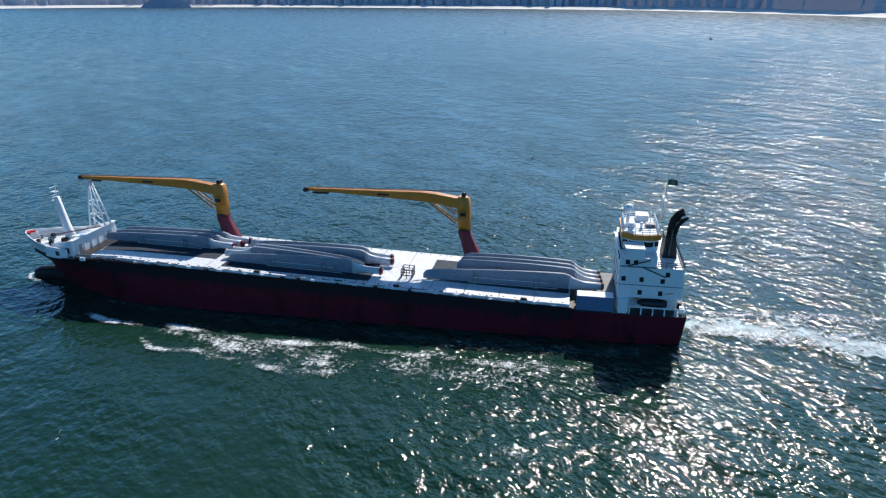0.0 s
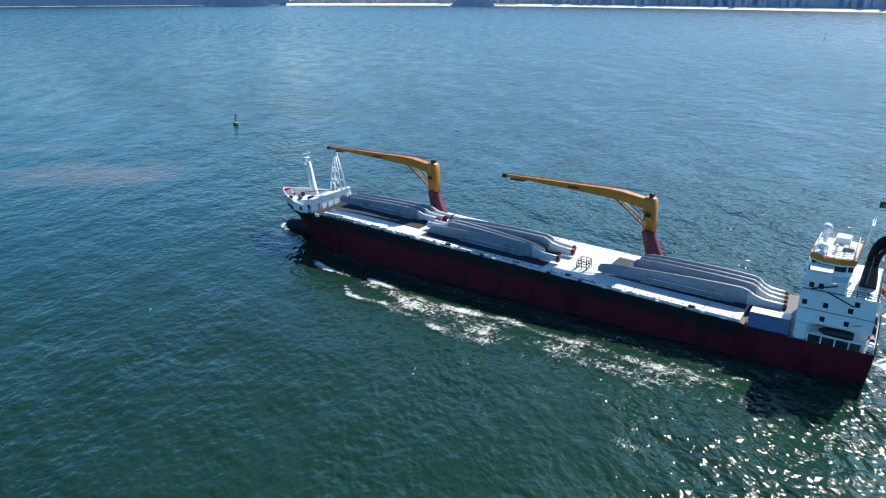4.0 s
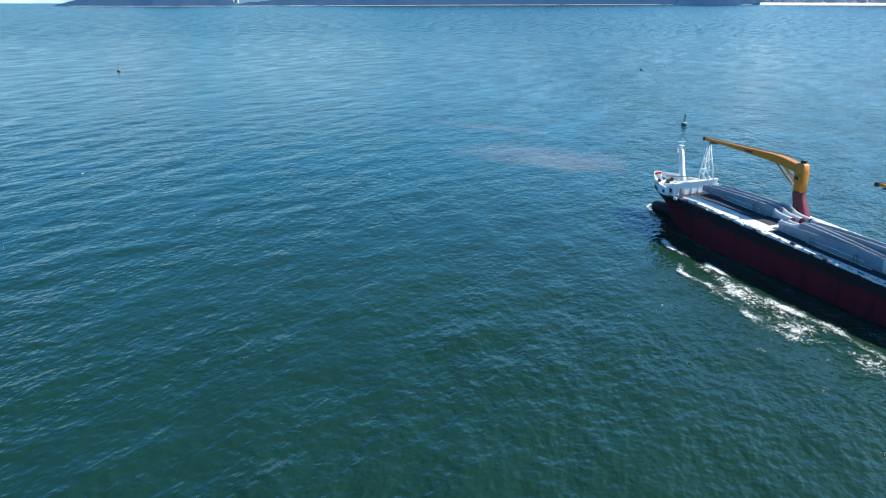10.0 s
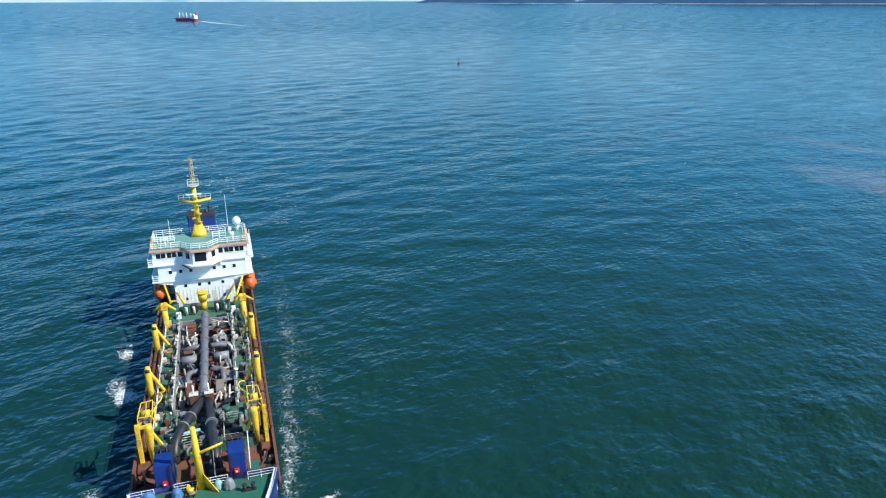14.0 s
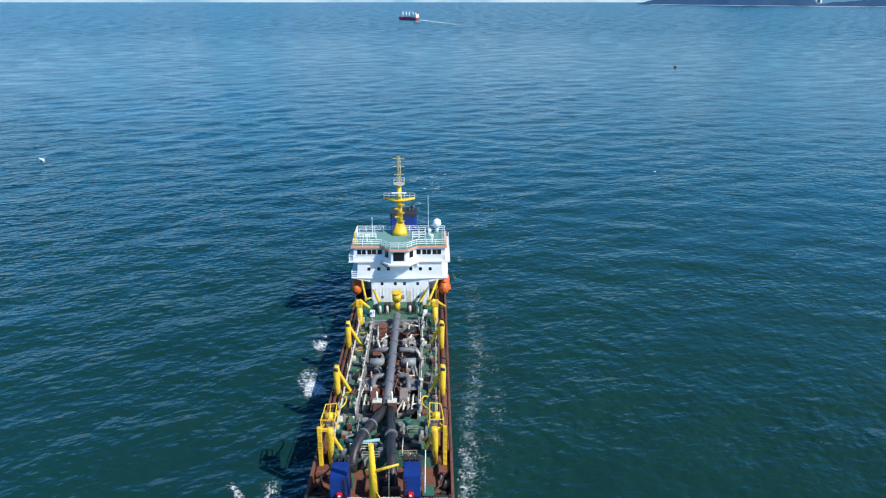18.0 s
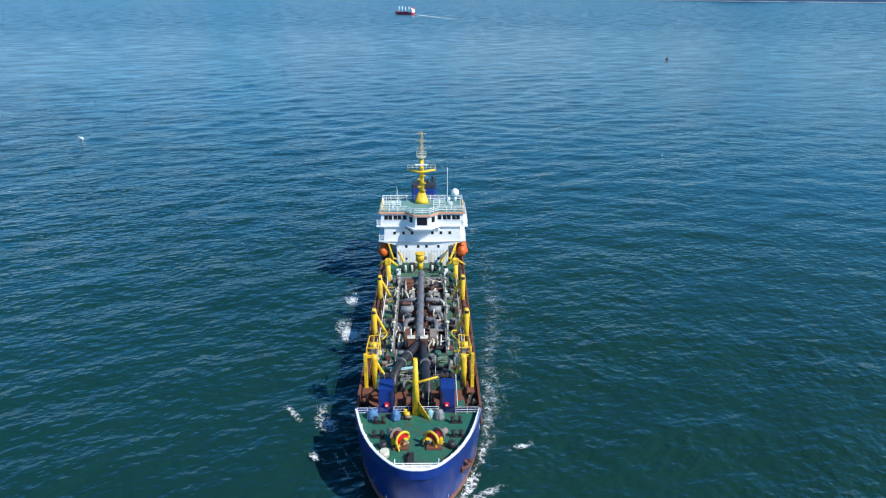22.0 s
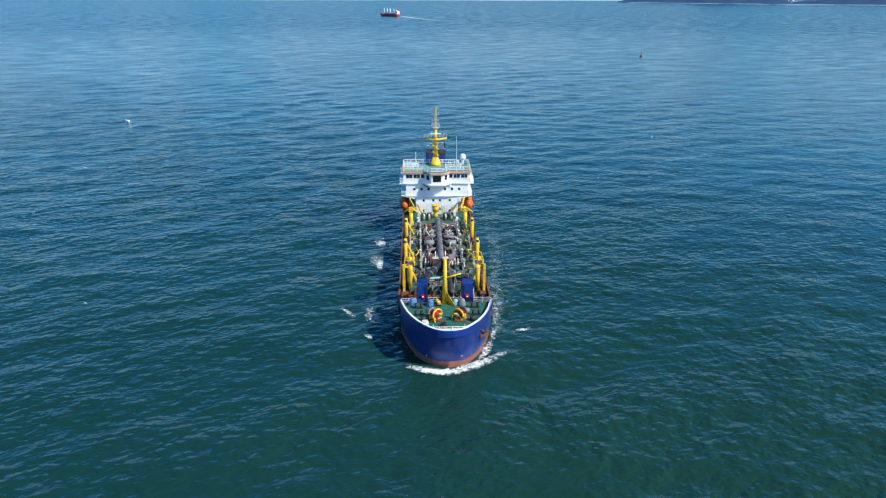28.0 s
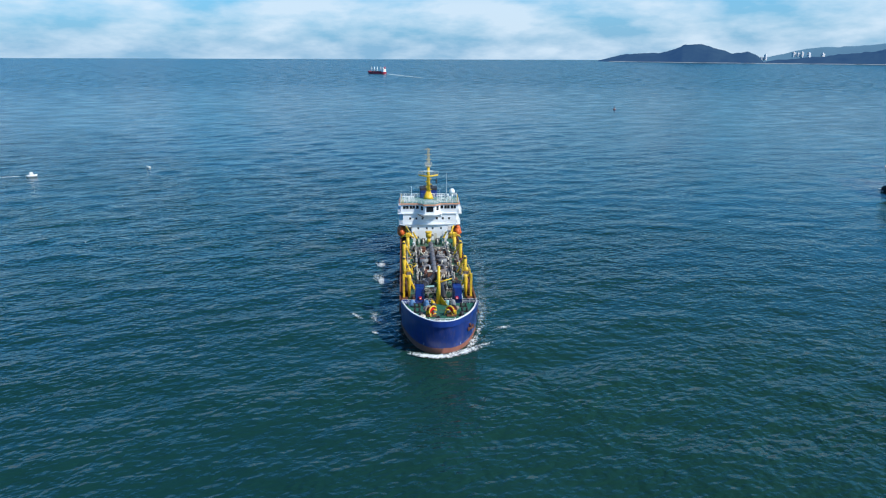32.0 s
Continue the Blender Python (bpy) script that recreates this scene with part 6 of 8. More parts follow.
    for s in (-1, 1):
        for k in range(22):
            x, y = s * rng.uniform(0.9, 3.7), r4.uniform(-58, -31)
            w, q = r4.uniform(0.15, 0.7), r4.uniform(0.15, 0.8)
            z = r4.uniform(4.6, 5.9)
            part("hopper_plate", box(x - w, x + w, y - q, y + q, z - 0.12, z, 0.03, pose(0, 0, 0, 0, 0, 0)), r4.choice([M_DUSTY, M_STEEL_DARK, M_BROWN_GREY, M_RUST, M_STEEL_DARK, M_TRUNK]), ship)
            part("plate_leg", rod((x, y, 1.0), (x, y, z - 0.1), 0.09, sides=5), M_BROWN_GREY, ship)
        for k in range(14):
            x, y = s * r4.uniform(0.9, 3.6), r4.uniform(-57, -33)
            x2, y2 = x + r4.uniform(-0.8, 0.8), y + r4.uniform(0.8, 3.0)
            z = r4.uniform(5.2, 6.4)
            part("hopper_line", add_pipe(bmesh.new(), [(x, y, z - 1.2), (x, y, z), (x2, y2, z + r4.uniform(-0.2, 0.2)), (x2, y2 + 0.2, z - 1.0)], r4.uniform(0.07, 0.2), 7), r4.choice([M_DUSTY, M_GREY, M_PIPE, M_CREAM, M_RUST]), ship)
        for k in range(12):
            y = -60 + 3.1 * k + r4.uniform(-0.5, 0.5)
            part("rail_lamp", rod((s * 4.1, y, TRUNK + 1.0), (s * 4.1, y, TRUNK + r4.uniform(1.3, 1.9)), 0.09, 0.14, 7), r4.choice([M_DUSTY, M_BROWN_GREY, M_CREAM]), ship)
            part("side_hose", add_pipe(bmesh.new(), [(s * 6.5, y, DECK + 0.2), (s * (6.9 + r4.uniform(-0.3, 0.3)), y + 1.2, DECK + 0.6), (s * 7.5, y + 2.2, DECK + 0.2)], 0.09, 6), r4.choice([M_STEEL_DARK, M_RUST, M_BROWN_GREY]), ship)
    part("hopper_floor", box(-3.9, 3.9, -58.5, -30.5, 0.9, 1.1), M_SLUDGE, ship, "wet dark spoil in the hopper")
    part("hopper_end", box(-3.9, 3.9, -58.7, -58.4, 1.1, TRUNK + 0.4), M_GREY, ship)
    part("pump_deck", box(-3.95, 3.95, -30.6, -22.5, DECK, TRUNK - 0.05), M_TRUNK, ship)
    part("aft_platform", box(-3.95, 3.95, -66.9, -58.5, DECK, TRUNK - 0.05), M_TRUNK, ship)
    for k in range(7):
        y = -56.5 + 4.1 * k
        part("hopper_beam", box(-3.8, 3.8, y - 0.22, y + 0.22, 4.3, 4.9, 0.03), M_GREY, ship)
    rng = random.Random(11)
    # main discharge pipe along the centre line
    main = part("discharge_pipe", add_pipe(bmesh.new(), [(0.1, -59.5, 4.6)] + curve_pts((0.1, -59, 5.6), (0.1, -58.6, 6.5), (0.1, -57.5, 6.5), 4) + [(0.1, -40, 6.5), (0.15, -31.2, 6.5)], 0.55, 16), M_PIPE, ship, "large dark grey discharge pipe")
    for y in np.arange(-56, -31, 3.9):
        part("flange", rod((0.1, y, 6.5), (0.1, y + 0.2, 6.5), 0.68, sides=16), M_PIPE, main)
    p = part("branch_pipe", add_pipe(bmesh.new(), [(0.2, -31.6, 6.3), (1.1, -29.2, 6.2)] + curve_pts((2.6, -25.6, 6.1), (3.5, -23.2, 6.1), (3.55, -22.2, 4.6), 5) + [(3.55, -21.9, DECK)], 0.56, 14), M_HOSE, ship, "black rubber-lined branch pipe")
    part("flange", rod((1.7, -27.8, 6.15), (1.8, -27.55, 6.15), 0.78, sides=14), M_PIPE, p)
    part("flange", rod((2.5, -25.9, 6.1), (2.6, -25.65, 6.1), 0.78, sides=14), M_PIPE, p)
    p = part("branch_pipe", add_pipe(bmesh.new(), [(-0.3, -31.4, 6.3), (-0.7, -27.2, 6.2)] + curve_pts((-0.9, -23, 6.1), (-1.15, -20.3, 6.1), (-1.2, -19.2, 4.8), 5) + [(-1.2, -19, DECK)], 0.56, 14), M_HOSE, ship, "black rubber-lined branch pipe")
    bm = bmesh.new()
    add_rod(bm, (-0.78, -25.6, 6.18), (-0.8, -25.3, 6.18), 0.78, sides=14)
    part("flange", bm, M_PIPE, p)
    for x in (1.3, -0.6):
        c = part("valve_frame", box(x - 0.55, x + 0.55, -31.6, -30.8, TRUNK, 7.2, 0.05), M_RUST, ship, "rust-orange valve frame")
        part("actuator", rod((x, -31.2, 7.2), (x, -31.2, 8.6), 0.1, sides=8), M_WHITE, c)
        part("valve_top", box(x - 0.6, x + 0.6, -31.7, -30.7, 7.2, 7.4, 0.05), M_CREAM, c)
    for s in (-1, 1):
        part("cross_tank", rod((s * 1.2, -43.6, 5.9), (s * 3.3, -43.6, 5.9), 0.62, sides=14), M_GREY, ship)
        part("side_pipe", add_pipe(bmesh.new(), [(s * 0.7, -39.6, 6.0)] + curve_pts((s * 1.6, -39.6, 6.0), (s * 2.4, -39.6, 6.0), (s * 2.4, -38.2, 5.8), 4) + [(s * 2.4, -36.8, 5.0)], 0.38, 12), M_PIPE, ship)
        part("side_pipe", add_pipe(bmesh.new(), [(s * 0.7, -46.8, 6.2), (s * 2.2, -47.4, 5.9), (s * 3.6, -47.6, 5.3)], 0.4, 12), M_PIPE, ship)
        bm = rod((s * 1.45, -48.4, 4.9), (s * 1.45, -48.4, 6.9), 0.42, 0.34, 12)
        add_box(bm, s * 1.45 - 0.35, s * 1.45 + 0.3, -48.9, -47.9, 6.4, 7.0, 0.12)
        add_rod(bm, (s * 1.45, -48.4, 6.6), (s * 1.9, -47.4, 6.0), 0.22, sides=8)
        part("valve_body", bm, M_DUSTY, ship)
        part("cover_plate", box(s * 3.2 - 0.65, s * 3.2 + 0.6, -40.2, -37.4, 5.0, 5.2, 0.03), M_GREY, ship)
        part("overflow_box", box(s * 2.3 - 0.85, s * 2.3 + 0.85, -55.6, -53.0, 3.0, 6.2 if s > 0 else 5.4, 0.1), M_RUST if s > 0 else M_STEEL_DARK, ship)
        part("overflow_rim", rod((s * 2.3, -54.3, 6.2 if s > 0 else 5.4), (s * 2.3, -54.3, 6.6 if s > 0 else 5.9), 0.75, sides=14), M_RUST if s > 0 else M_STEEL_DARK, ship)
        part("spray_plate", box(s * 2.5 - 1.1, s * 2.5 + 1.1, -51.4, -49.8, 5.0, 5.15, 0.0, pose(0, 0, 0)), M_STEEL_DARK, ship)
        part("tall_box", box(s * 1.9 - 0.55, s * 1.9 + 0.55, -36.0, -33.2, 4.8, 6.3, 0.08), M_RUST if s > 0 else M_BROWN_GREY, ship)
        for k in range(4):
            x = s * (1.5 + 0.55 * k)
            part("riser", add_pipe(bmesh.new(), [(x, -36.5, 4.9), (x, -34.0 - rng.random(), 5.9), (x + 0.1, -31.8, 5.6)], 0.13, 8), M_CREAM if k % 2 else M_BROWN_GREY, ship)
        for k in range(16):
            x, y = s * rng.uniform(0.9, 3.6), rng.uniform(-58, -31.5)
            h = rng.uniform(0.3, 1.1)
            bm = box(x - rng.uniform(0.15, 0.5), x + rng.uniform(0.15, 0.5), y - rng.uniform(0.15, 0.6), y + rng.uniform(0.15, 0.6), 4.5, 4.9 + h, 0.05)
            part("machinery_box", bm, rng.choice([M_GREY, M_DUSTY, M_BROWN_GREY, M_DUSTY, M_STEEL_DARK, M_RUST]), ship)
        for k in range(9):
            x, y = s * rng.uniform(0.9, 3.6), rng.uniform(-58, -31.5)
            part("standpipe", rod((x, y, 4.6), (x + rng.uniform(-.3, .3), y, rng.uniform(5.8, 7.2)), 0.11, sides=7), rng.choice([M_DUSTY, M_CREAM, M_GREY]), ship)
        for k in range(7):
            y = -57 + 4.0 * k
            part("hopper_line", add_pipe(bmesh.new(), [(s * 0.8, y, 5.9), (s * 2.0, y + rng.uniform(-.8, .8), 5.5), (s * 3.7, y + rng.uniform(-.8, .8), 5.3)], 0.12, 7), rng.choice([M_PIPE, M_RUST, M_CREAM]), ship)
        # gear between hopper and forecastle
        part("pump_cover", rod((s * 2.6, -28.6, TRUNK), (s * 2.6, -28.6, TRUNK + 0.7), 1.0, 0.8, 14), M_GREEN, ship)
        part("pump_motor", rod((s * 2.6, -28.6, TRUNK + 0.7), (s * 2.6, -28.6, TRUNK + 1.3), 0.5, 0.45, 12), M_GREY if s > 0 else M_GREEN, ship)
        for k in range(8):
            x, y = s * rng.uniform(2.2, 5.2), rng.uniform(-26.5, -19)
            part("machinery_box", box(x - rng.uniform(.2, .6), x + rng.uniform(.2, .6), y - rng.uniform(.2, .5), y + rng.uniform(.2, .5), DECK, DECK + rng.uniform(0.6, 1.9), 0.06), rng.choice([M_GREY, M_STEEL_DARK, M_RUST, M_GREEN]), ship)
    # clutter on the pump deck
    r3 = random.Random(41)
    for k in range(34):
        x, y = r3.uniform(-4.6, 4.8), r3.uniform(-30, -18.5)
        z0 = TRUNK - 0.05 if y < -22.6 else DECK
        w, q, hh = r3.uniform(0.1, 0.45), r3.uniform(0.1, 0.5), r3.uniform(0.3, 1.4)
        part("pump_deck_fitting", box(x - w, x + w, y - q, y + q, z0, z0 + hh, 0.05), r3.choice([M_STEEL_DARK, M_BROWN_GREY, M_DUSTY, M_GREY, M_STEEL_DARK, M_PIPE]), ship)
    for k in range(12):
        x, y = r3.uniform(-4.4, 4.0), r3.uniform(-30, -20)
        x2, y2 = x + r3.uniform(-2.2, 2.2), y + r3.uniform(0.5, 3.0)
        z = r3.uniform(5.1, 5.7)
        part("deck_pipe", add_pipe(bmesh.new(), [(x, y, z - 0.3), (x, y + 0.2, z), (x2, y2, z), (x2, y2 + 0.3, z - 0.6)], r3.uniform(0.07, 0.18), 7), r3.choice([M_PIPE, M_DUSTY, M_STEEL_DARK, M_RUST]), ship)
    for a, b in (((-2.2, -28), (-2.2, -23)), ((1.6, -24), (4.0, -24)), ((-4.0, -27.5), (-2.6, -27.5)), ((3.4, -30), (3.4, -26)), ((0.4, -22.4), (2.4, -22.4)), ((-1.9, -22.6), (-3.9, -22.6))):
        part("pump_deck_rail", rail([(*a, TRUNK - 0.05), (*b, TRUNK - 0.05)], 1.05, 3, 0.04, 1.2), r3.choice([M_CREAM, M_DUSTY]), ship)
    part("drip_tray", box(-3.9, -0.4, -26.4, -24.8, TRUNK - 0.05, TRUNK + 0.12, 0.03), M_STEEL_DARK, ship)
    part("companion_ladder", rail([(-3.2, -22, 5.0), (-3.2, -18.5, 5.0)], 1.1, 3, 0.05, 0.8), M_CREAM, ship)
    part("companion_ladder", rail([(-4.9, -22.5, 5.0), (-4.9, -16.2, 5.0)], 1.1, 3, 0.05, 0.8), M_WHITE, ship)
    part("green_gangway", box(-5.9, -4.8, -17.5, -13.6, 5.1, 5.25, 0.02), M_GREEN, ship)
    part("spare_anchor_rack", box(-4.4, -1.8, -24.6, -23.9, 5.0, 5.6, 0.1, None), M_STEEL_DARK, ship)
    part("blue_pipe_cover", add_pipe(bmesh.new(), [(4.6, -25.2, 5.6), (2.6, -24.4, 5.9), (0.6, -25.0, 5.8)], 0.22, 8), M_TARP_PALE, ship)
    part("hatch_trunk", box(0.2, 1.7, -19.6, -17.2, DECK, 5.1, 0.08), M_RUST, ship)
    part("winch_barrel", rod((-2.2, -17.2, DECK + 0.8), (-0.3, -17.2, DECK + 0.8), 0.6, sides=14), M_RUST, ship)
    # deck crane on the centre line
    c = part("crane_post", rod((0.25, -13.2, FORE), (0.25, -12.1, 14.3), 0.5, 0.26, 10), M_YELLOW, ship, "slim yellow deck crane, raised")
    bm = bmesh.new()
    for a, b in (((-0.3, -12.4), (-1.5, -11.9)), ((0.8, -12.4), (1.0, -11.7))):
        v = [bm.verts.new(p) for p in ((a[0], -13.1, FORE), (b[0], b[1], FORE), (0.2, -12.9, FORE + 2.5), (a[0], -12.9, FORE), (b[0], b[1] + 0.2, FORE), (0.2, -12.7, FORE + 2.5))]
        for f in ((0, 1, 2), (3, 5, 4), (0, 3, 4, 1), (1, 4, 5, 2), (0, 2, 5, 3)):
            bm.faces.new([v[k] for k in f])
    part("gusset", bm, M_YELLOW, c)
    bm = rod((0.25, -12.5, 10.8), (-2.4, -12.6, 11.6), 0.2, 0.1, 8)
    add_rod(bm, (0.25, -12.5, 11.4), (1.0, -12.4, 11.0), 0.16, 0.1, 8)
    part("jib", bm, M_YELLOW, c)
    bm = rod((-1.4, -12.6, 11.3), (-1.2, -13.6, FORE), 0.025, sides=4)
    part("wire", bm, M_CREAM, c)
    w = part("winch", rod((0.95, -12.4, FORE + 0.5), (1.6, -12.2, FORE + 0.6), 0.28, sides=12), M_YELLOW, ship)
    part("gear_case", box(1.3, 1.75, -12.7, -12.1, FORE + 0.3, FORE + 1.1, 0.1), M_YELLOW, w)
    part("cable_drum", rod((0.8, -12.0, FORE + 0.4), (1.5, -11.8, FORE + 0.4), 0.2, sides=10), M_BROWN_GREY, w)
    part("base", box(0.8, 1.9, -12.9, -11.9, FORE, FORE + 0.3), M_RUST, w)
    # front of deckhouse and bridge
    h = part("deckhouse", box(-5.0, 5.0, -82, -67.2, DECK, 9.35, 0.05), M_WHITE, ship)
    part("upper_house", box(-7.3, 7.3, -82, -67.2, 9.5, 12.35, 0.05), M_WHITE, ship)
    add = [(-8.7, -80), (8.7, -80), (8.7, -66.9), (3.3, -66.9), (1.7, -65.0), (-1.7, -65.0), (-3.3, -66.9), (-8.7, -66.9)]
    part("bridge_deck", add_prism(bmesh.new(), add, 12.35, 12.62), M_WHITE, ship)
    part("boat_deck", add_prism(bmesh.new(), [(-8.4, -82), (8.4, -82), (8.4, -67.1), (4.0, -66.9), (2.6, -66.7), (-2.6, -66.7), (-4.0, -66.9), (-8.4, -67.1)], 9.35, 9.5), M_WHITE, ship)
    for s in (-1, 1):
        bm = bmesh.new()
        v = [bm.verts.new(p) for p in ((s * 8.4, -67.15, 9.35), (s * 5.0, -67.15, 9.35), (s * 5.0, -67.15, 8.6), (s * 8.4, -67.35, 9.35), (s * 5.0, -67.35, 9.35), (s * 5.0, -67.35, 8.6))]
        for f in ((0, 1, 2), (3, 5, 4), (0, 3, 4, 1), (1, 4, 5, 2), (0, 2, 5, 3)):
            bm.faces.new([v[k] for k in f])
        part("deck_bracket", bm, M_WHITE, ship)
    bridge = add_prism(bmesh.new(), [(-7.8, -74.6), (7.8, -74.6), (7.8, -67.1), (2.9, -67.1), (1.3, -65.4), (-1.3, -65.4), (-2.9, -67.1), (-7.8, -67.1)], 12.62, 14.95)
    br = part("bridge", bridge, M_WHITE, ship)
    part("roof_edge", add_prism(bmesh.new(), [(-8.2, -75.0), (8.2, -75.0), (8.2, -66.8), (3.2, -66.8), (1.6, -65.0), (-1.6, -65.0), (-3.2, -66.8), (-8.2, -66.8)], 14.95, 15.3), M_SALMON, br, "salmon-orange bridge eave")
    part("roof", add_prism(bmesh.new(), [(-8.0, -74.8), (8.0, -74.8), (8.0, -67.0), (3.1, -67.0), (1.5, -65.2), (-1.5, -65.2), (-3.1, -67.0), (-8.0, -67.0)], 15.3, 15.36), M_ROOF, br, "faded green bridge roof")
    for s in (-1, 1):
        for x in (2.95, 4.7, 6.45):
            w = part("bridge_window", box(s * x - 0.74, s * x + 0.74, -67.1, -67.06, 13.75, 14.65, 0.02), M_GLASS_DARK, br)
            bm = bmesh.new()
            add_box(bm, s * x - 0.8, s * x + 0.8, -67.08, -67.02, 14.65, 14.72)
            add_box(bm, s * x - 0.8, s * x + 0.8, -67.08, -67.02, 13.68, 13.75)
            add_box(bm, s * x - 0.03, s * x + 0.03, -67.06, -67.03, 13.75, 14.65)
            part("frame", bm, M_WHITE, w)
        for yy in (-68.6, -70.9, -73.2):
            part("side_window", box(s * 7.8 - 0.03, s * 7.8 + 0.03, yy - 0.9, yy + 0.9, 13.75, 14.65), M_GLASS_DARK, br)
        for x in (1.95, 3.6, 5.3):
            w = part("port_window", box(s * x - 0.26, s * x + 0.26, -67.2, -67.16, 10.75, 11.35, 0.02), M_GLASS_DARK, h)
            part("rim", box(s * x - 0.32, s * x + 0.32, -67.19, -67.14, 11.35, 11.42), M_WHITE, w)
        for x in (0.8, 3.1):
            part("port_window", box(s * x - 0.24, s * x + 0.24, -67.2, -67.16, 8.0, 8.55, 0.02), M_GLASS_DARK, h)
        part("port_window", box(s * 3.1 - 0.22, s * 3.1 + 0.22, -67.2, -67.16, 5.5, 6.0, 0.02), M_GLASS_DARK, h)
        part("bay_window", box(s * 2.1 - 0.45, s * 2.1 + 0.45, -0.02, 0.02, 13.5, 14.6, 0.0, pose(0, -66.24, 0, 0, 0, 0) @ pose(s * 2.1, 0, 0, 0, 0, -s * 46) @ pose(-s * 2.1, 0, 0)), M_GLASS_DARK, br)
        part("wing_rail", rail([(s * 8.6, -67.0, 12.62), (s * 8.6, -79, 12.62)], 1.05, 3, 0.05, 1.4), M_WHITE, ship)
        part("wing_rail", rail([(s * 8.6, -66.95, 12.62), (s * 7.85, -66.95, 12.62)], 1.05, 3, 0.05, 0.6), M_WHITE, ship)
        part("deck_rail", rail([(s * 8.3, -67.2, 9.5), (s * 8.3, -81, 9.5)], 1.05, 3, 0.05, 1.4), M_WHITE, ship)
        part("deck_rail", rail([(s * 8.3, -67.2, 9.5), (s * 7.35, -67.2, 9.5)], 1.05, 3, 0.05, 0.8), M_WHITE, ship)
        part("wing_strut", add_prism(bmesh.new(), [(s * 2.9, -67.2), (s * 3.3, -67.2), (s * 3.2, -66.9), (s * 3.0, -66.9)], 11.7, 12.35), M_WHITE, ship)
        part("side_house", box(s * 6.2 - 1.1, s * 6.2 + 1.1, -82, -75.5, DECK, 9.35, 0.05), M_WHITE, ship)
        part("boat_recess", box(s * 5.06 - 0.05, s * 5.06 + 0.05, -75, -68, 5.5, 9.3), M_GREY, ship)
        part("searchlight", rod((s * 7.2, -67.6, 15.36), (s * 7.2, -67.6, 16.2), 0.1, sides=6), M_YELLOW, br)
        part("yellow_stanchion", rail([(s * 7.6, -67.3, 15.36), (s * 7.6, -68.6, 15.36)], 2.0, 3, 0.07, 1.3), M_YELLOW, br)
    part("bay_pane", box(-0.95, 0.95, -65.42, -65.36, 13.15, 14.7, 0.02), M_GLASS_DARK, br)
    part("house_door", box(-1.95, -1.2, -67.2, -67.13, 5.0, 6.9, 0.03), M_CREAM, h)
    bm = bmesh.new()
    for k in range(17):
        x = -4.8 + 0.6 * k
        add_box(bm, x - 0.03, x + 0.03, -67.18, -67.14, 5.1, 7.6)
    part("panel_ribbing", bm, M_WHITE, h)
    bm = bmesh.new()
    for a, b in (((3.2, -66.85, 12.3), (2.2, -66.4, 11.75)), ((2.2, -66.4, 11.75), (1.6, -65.2, 11.75))):
        add_rod(bm, a, b, 0.09, sides=6)
    part("bay_support", bm, M_STEEL_DARK, br)
    part("roof_rail", rail([(-7.85, -74.6, 15.36), (-7.85, -67.1, 15.36), (-3.0, -67.1, 15.36), (-1.4, -65.4, 15.36), (1.4, -65.4, 15.36), (3.0, -67.1, 15.36), (7.85, -67.1, 15.36), (7.85, -74.6, 15.36), (-7.85, -74.6, 15.36)], 1.05, 3, 0.05, 1.5), M_WHITE, br)
    part("roof_rail", rail([(-2.2, -70.4, 15.36), (-4.4, -70.4, 15.36), (-4.4, -72.6, 15.36)], 1.3, 3, 0.07, 1.2), M_WHITE, br)
    part("roof_rail", rail([(4.2, -70.8, 15.36), (7.6, -70.8, 15.36), (7.6, -72.6, 15.36)], 1.0, 3, 0.07, 1.2), M_WHITE, br)
    d = part("satellite_dome", add_ball(bmesh.new(), (-6.5, -73.8, 17.2), 0.78, 1.08), M_DOME, ship, "white satellite dome")
    part("dome_stand", rod((-6.5, -73.8, 15.36), (-6.5, -73.8, 16.6), 0.22, 0.3, 10), M_WHITE, d)
    for x, y, z in ((-4.95, -73.5, 22.4), (4.9, -72.0, 19.0), (6.8, -69, 17.8), (-7.4, -70, 17.6), (-3.4, -71, 17.2)):
        part("whip_antenna", rod((x, y, 15.36), (x, y, z), 0.06, 0.025, 5), M_WHITE, ship)
    for x, y in ((5.6, -68.6), (-5.6, -68.4), (-5.2, -71.5)):
        a = part("roof_lamp", rod((x, y, 15.36), (x, y, 16.3), 0.14, sides=8), M_WHITE, ship)
        part("lamp_head", box(x - 0.3, x + 0.3, y - 0.3, y + 0.3, 16.3, 16.9, 0.1), M_WHITE, a)
    # signal mast
    m = part("mast", rod((0.1, -73.5, 16.8), (0.1, -73.5, 24.2), 0.55, 0.38, 12), M_YELLOW, ship, "yellow signal mast with platforms and lights")
    part("mast_foot", loft([[(0.1 + a * w, -73.5 + b * w, z) for a, b in ((-1, -1), (1, -1), (1, 1), (-1, 1))] for z, w in ((15.36, 1.35), (16.0, 1.1), (17.4, 0.6))], closed=True), M_YELLOW, m)
    bm = loft([[(x, -73.5 - w, z - 0.15) , (x, -73.5 + w, z - 0.15), (x, -73.5 + w, z + 0.15), (x, -73.5 - w, z + 0.15)] for x, w, z in ((-2.6, 0.25, 21.9), (-0.6, 0.7, 21.6), (0.8, 0.7, 21.6), (2.8, 0.25, 21.9))], closed=True)
    part("crosstree", bm, M_YELLOW, m)
    part("crosstree_rail", rail([(-2.6, -73.3, 22.0), (2.8, -73.3, 22.0)], 0.9, 2, 0.035, 0.9), M_CREAM, m)
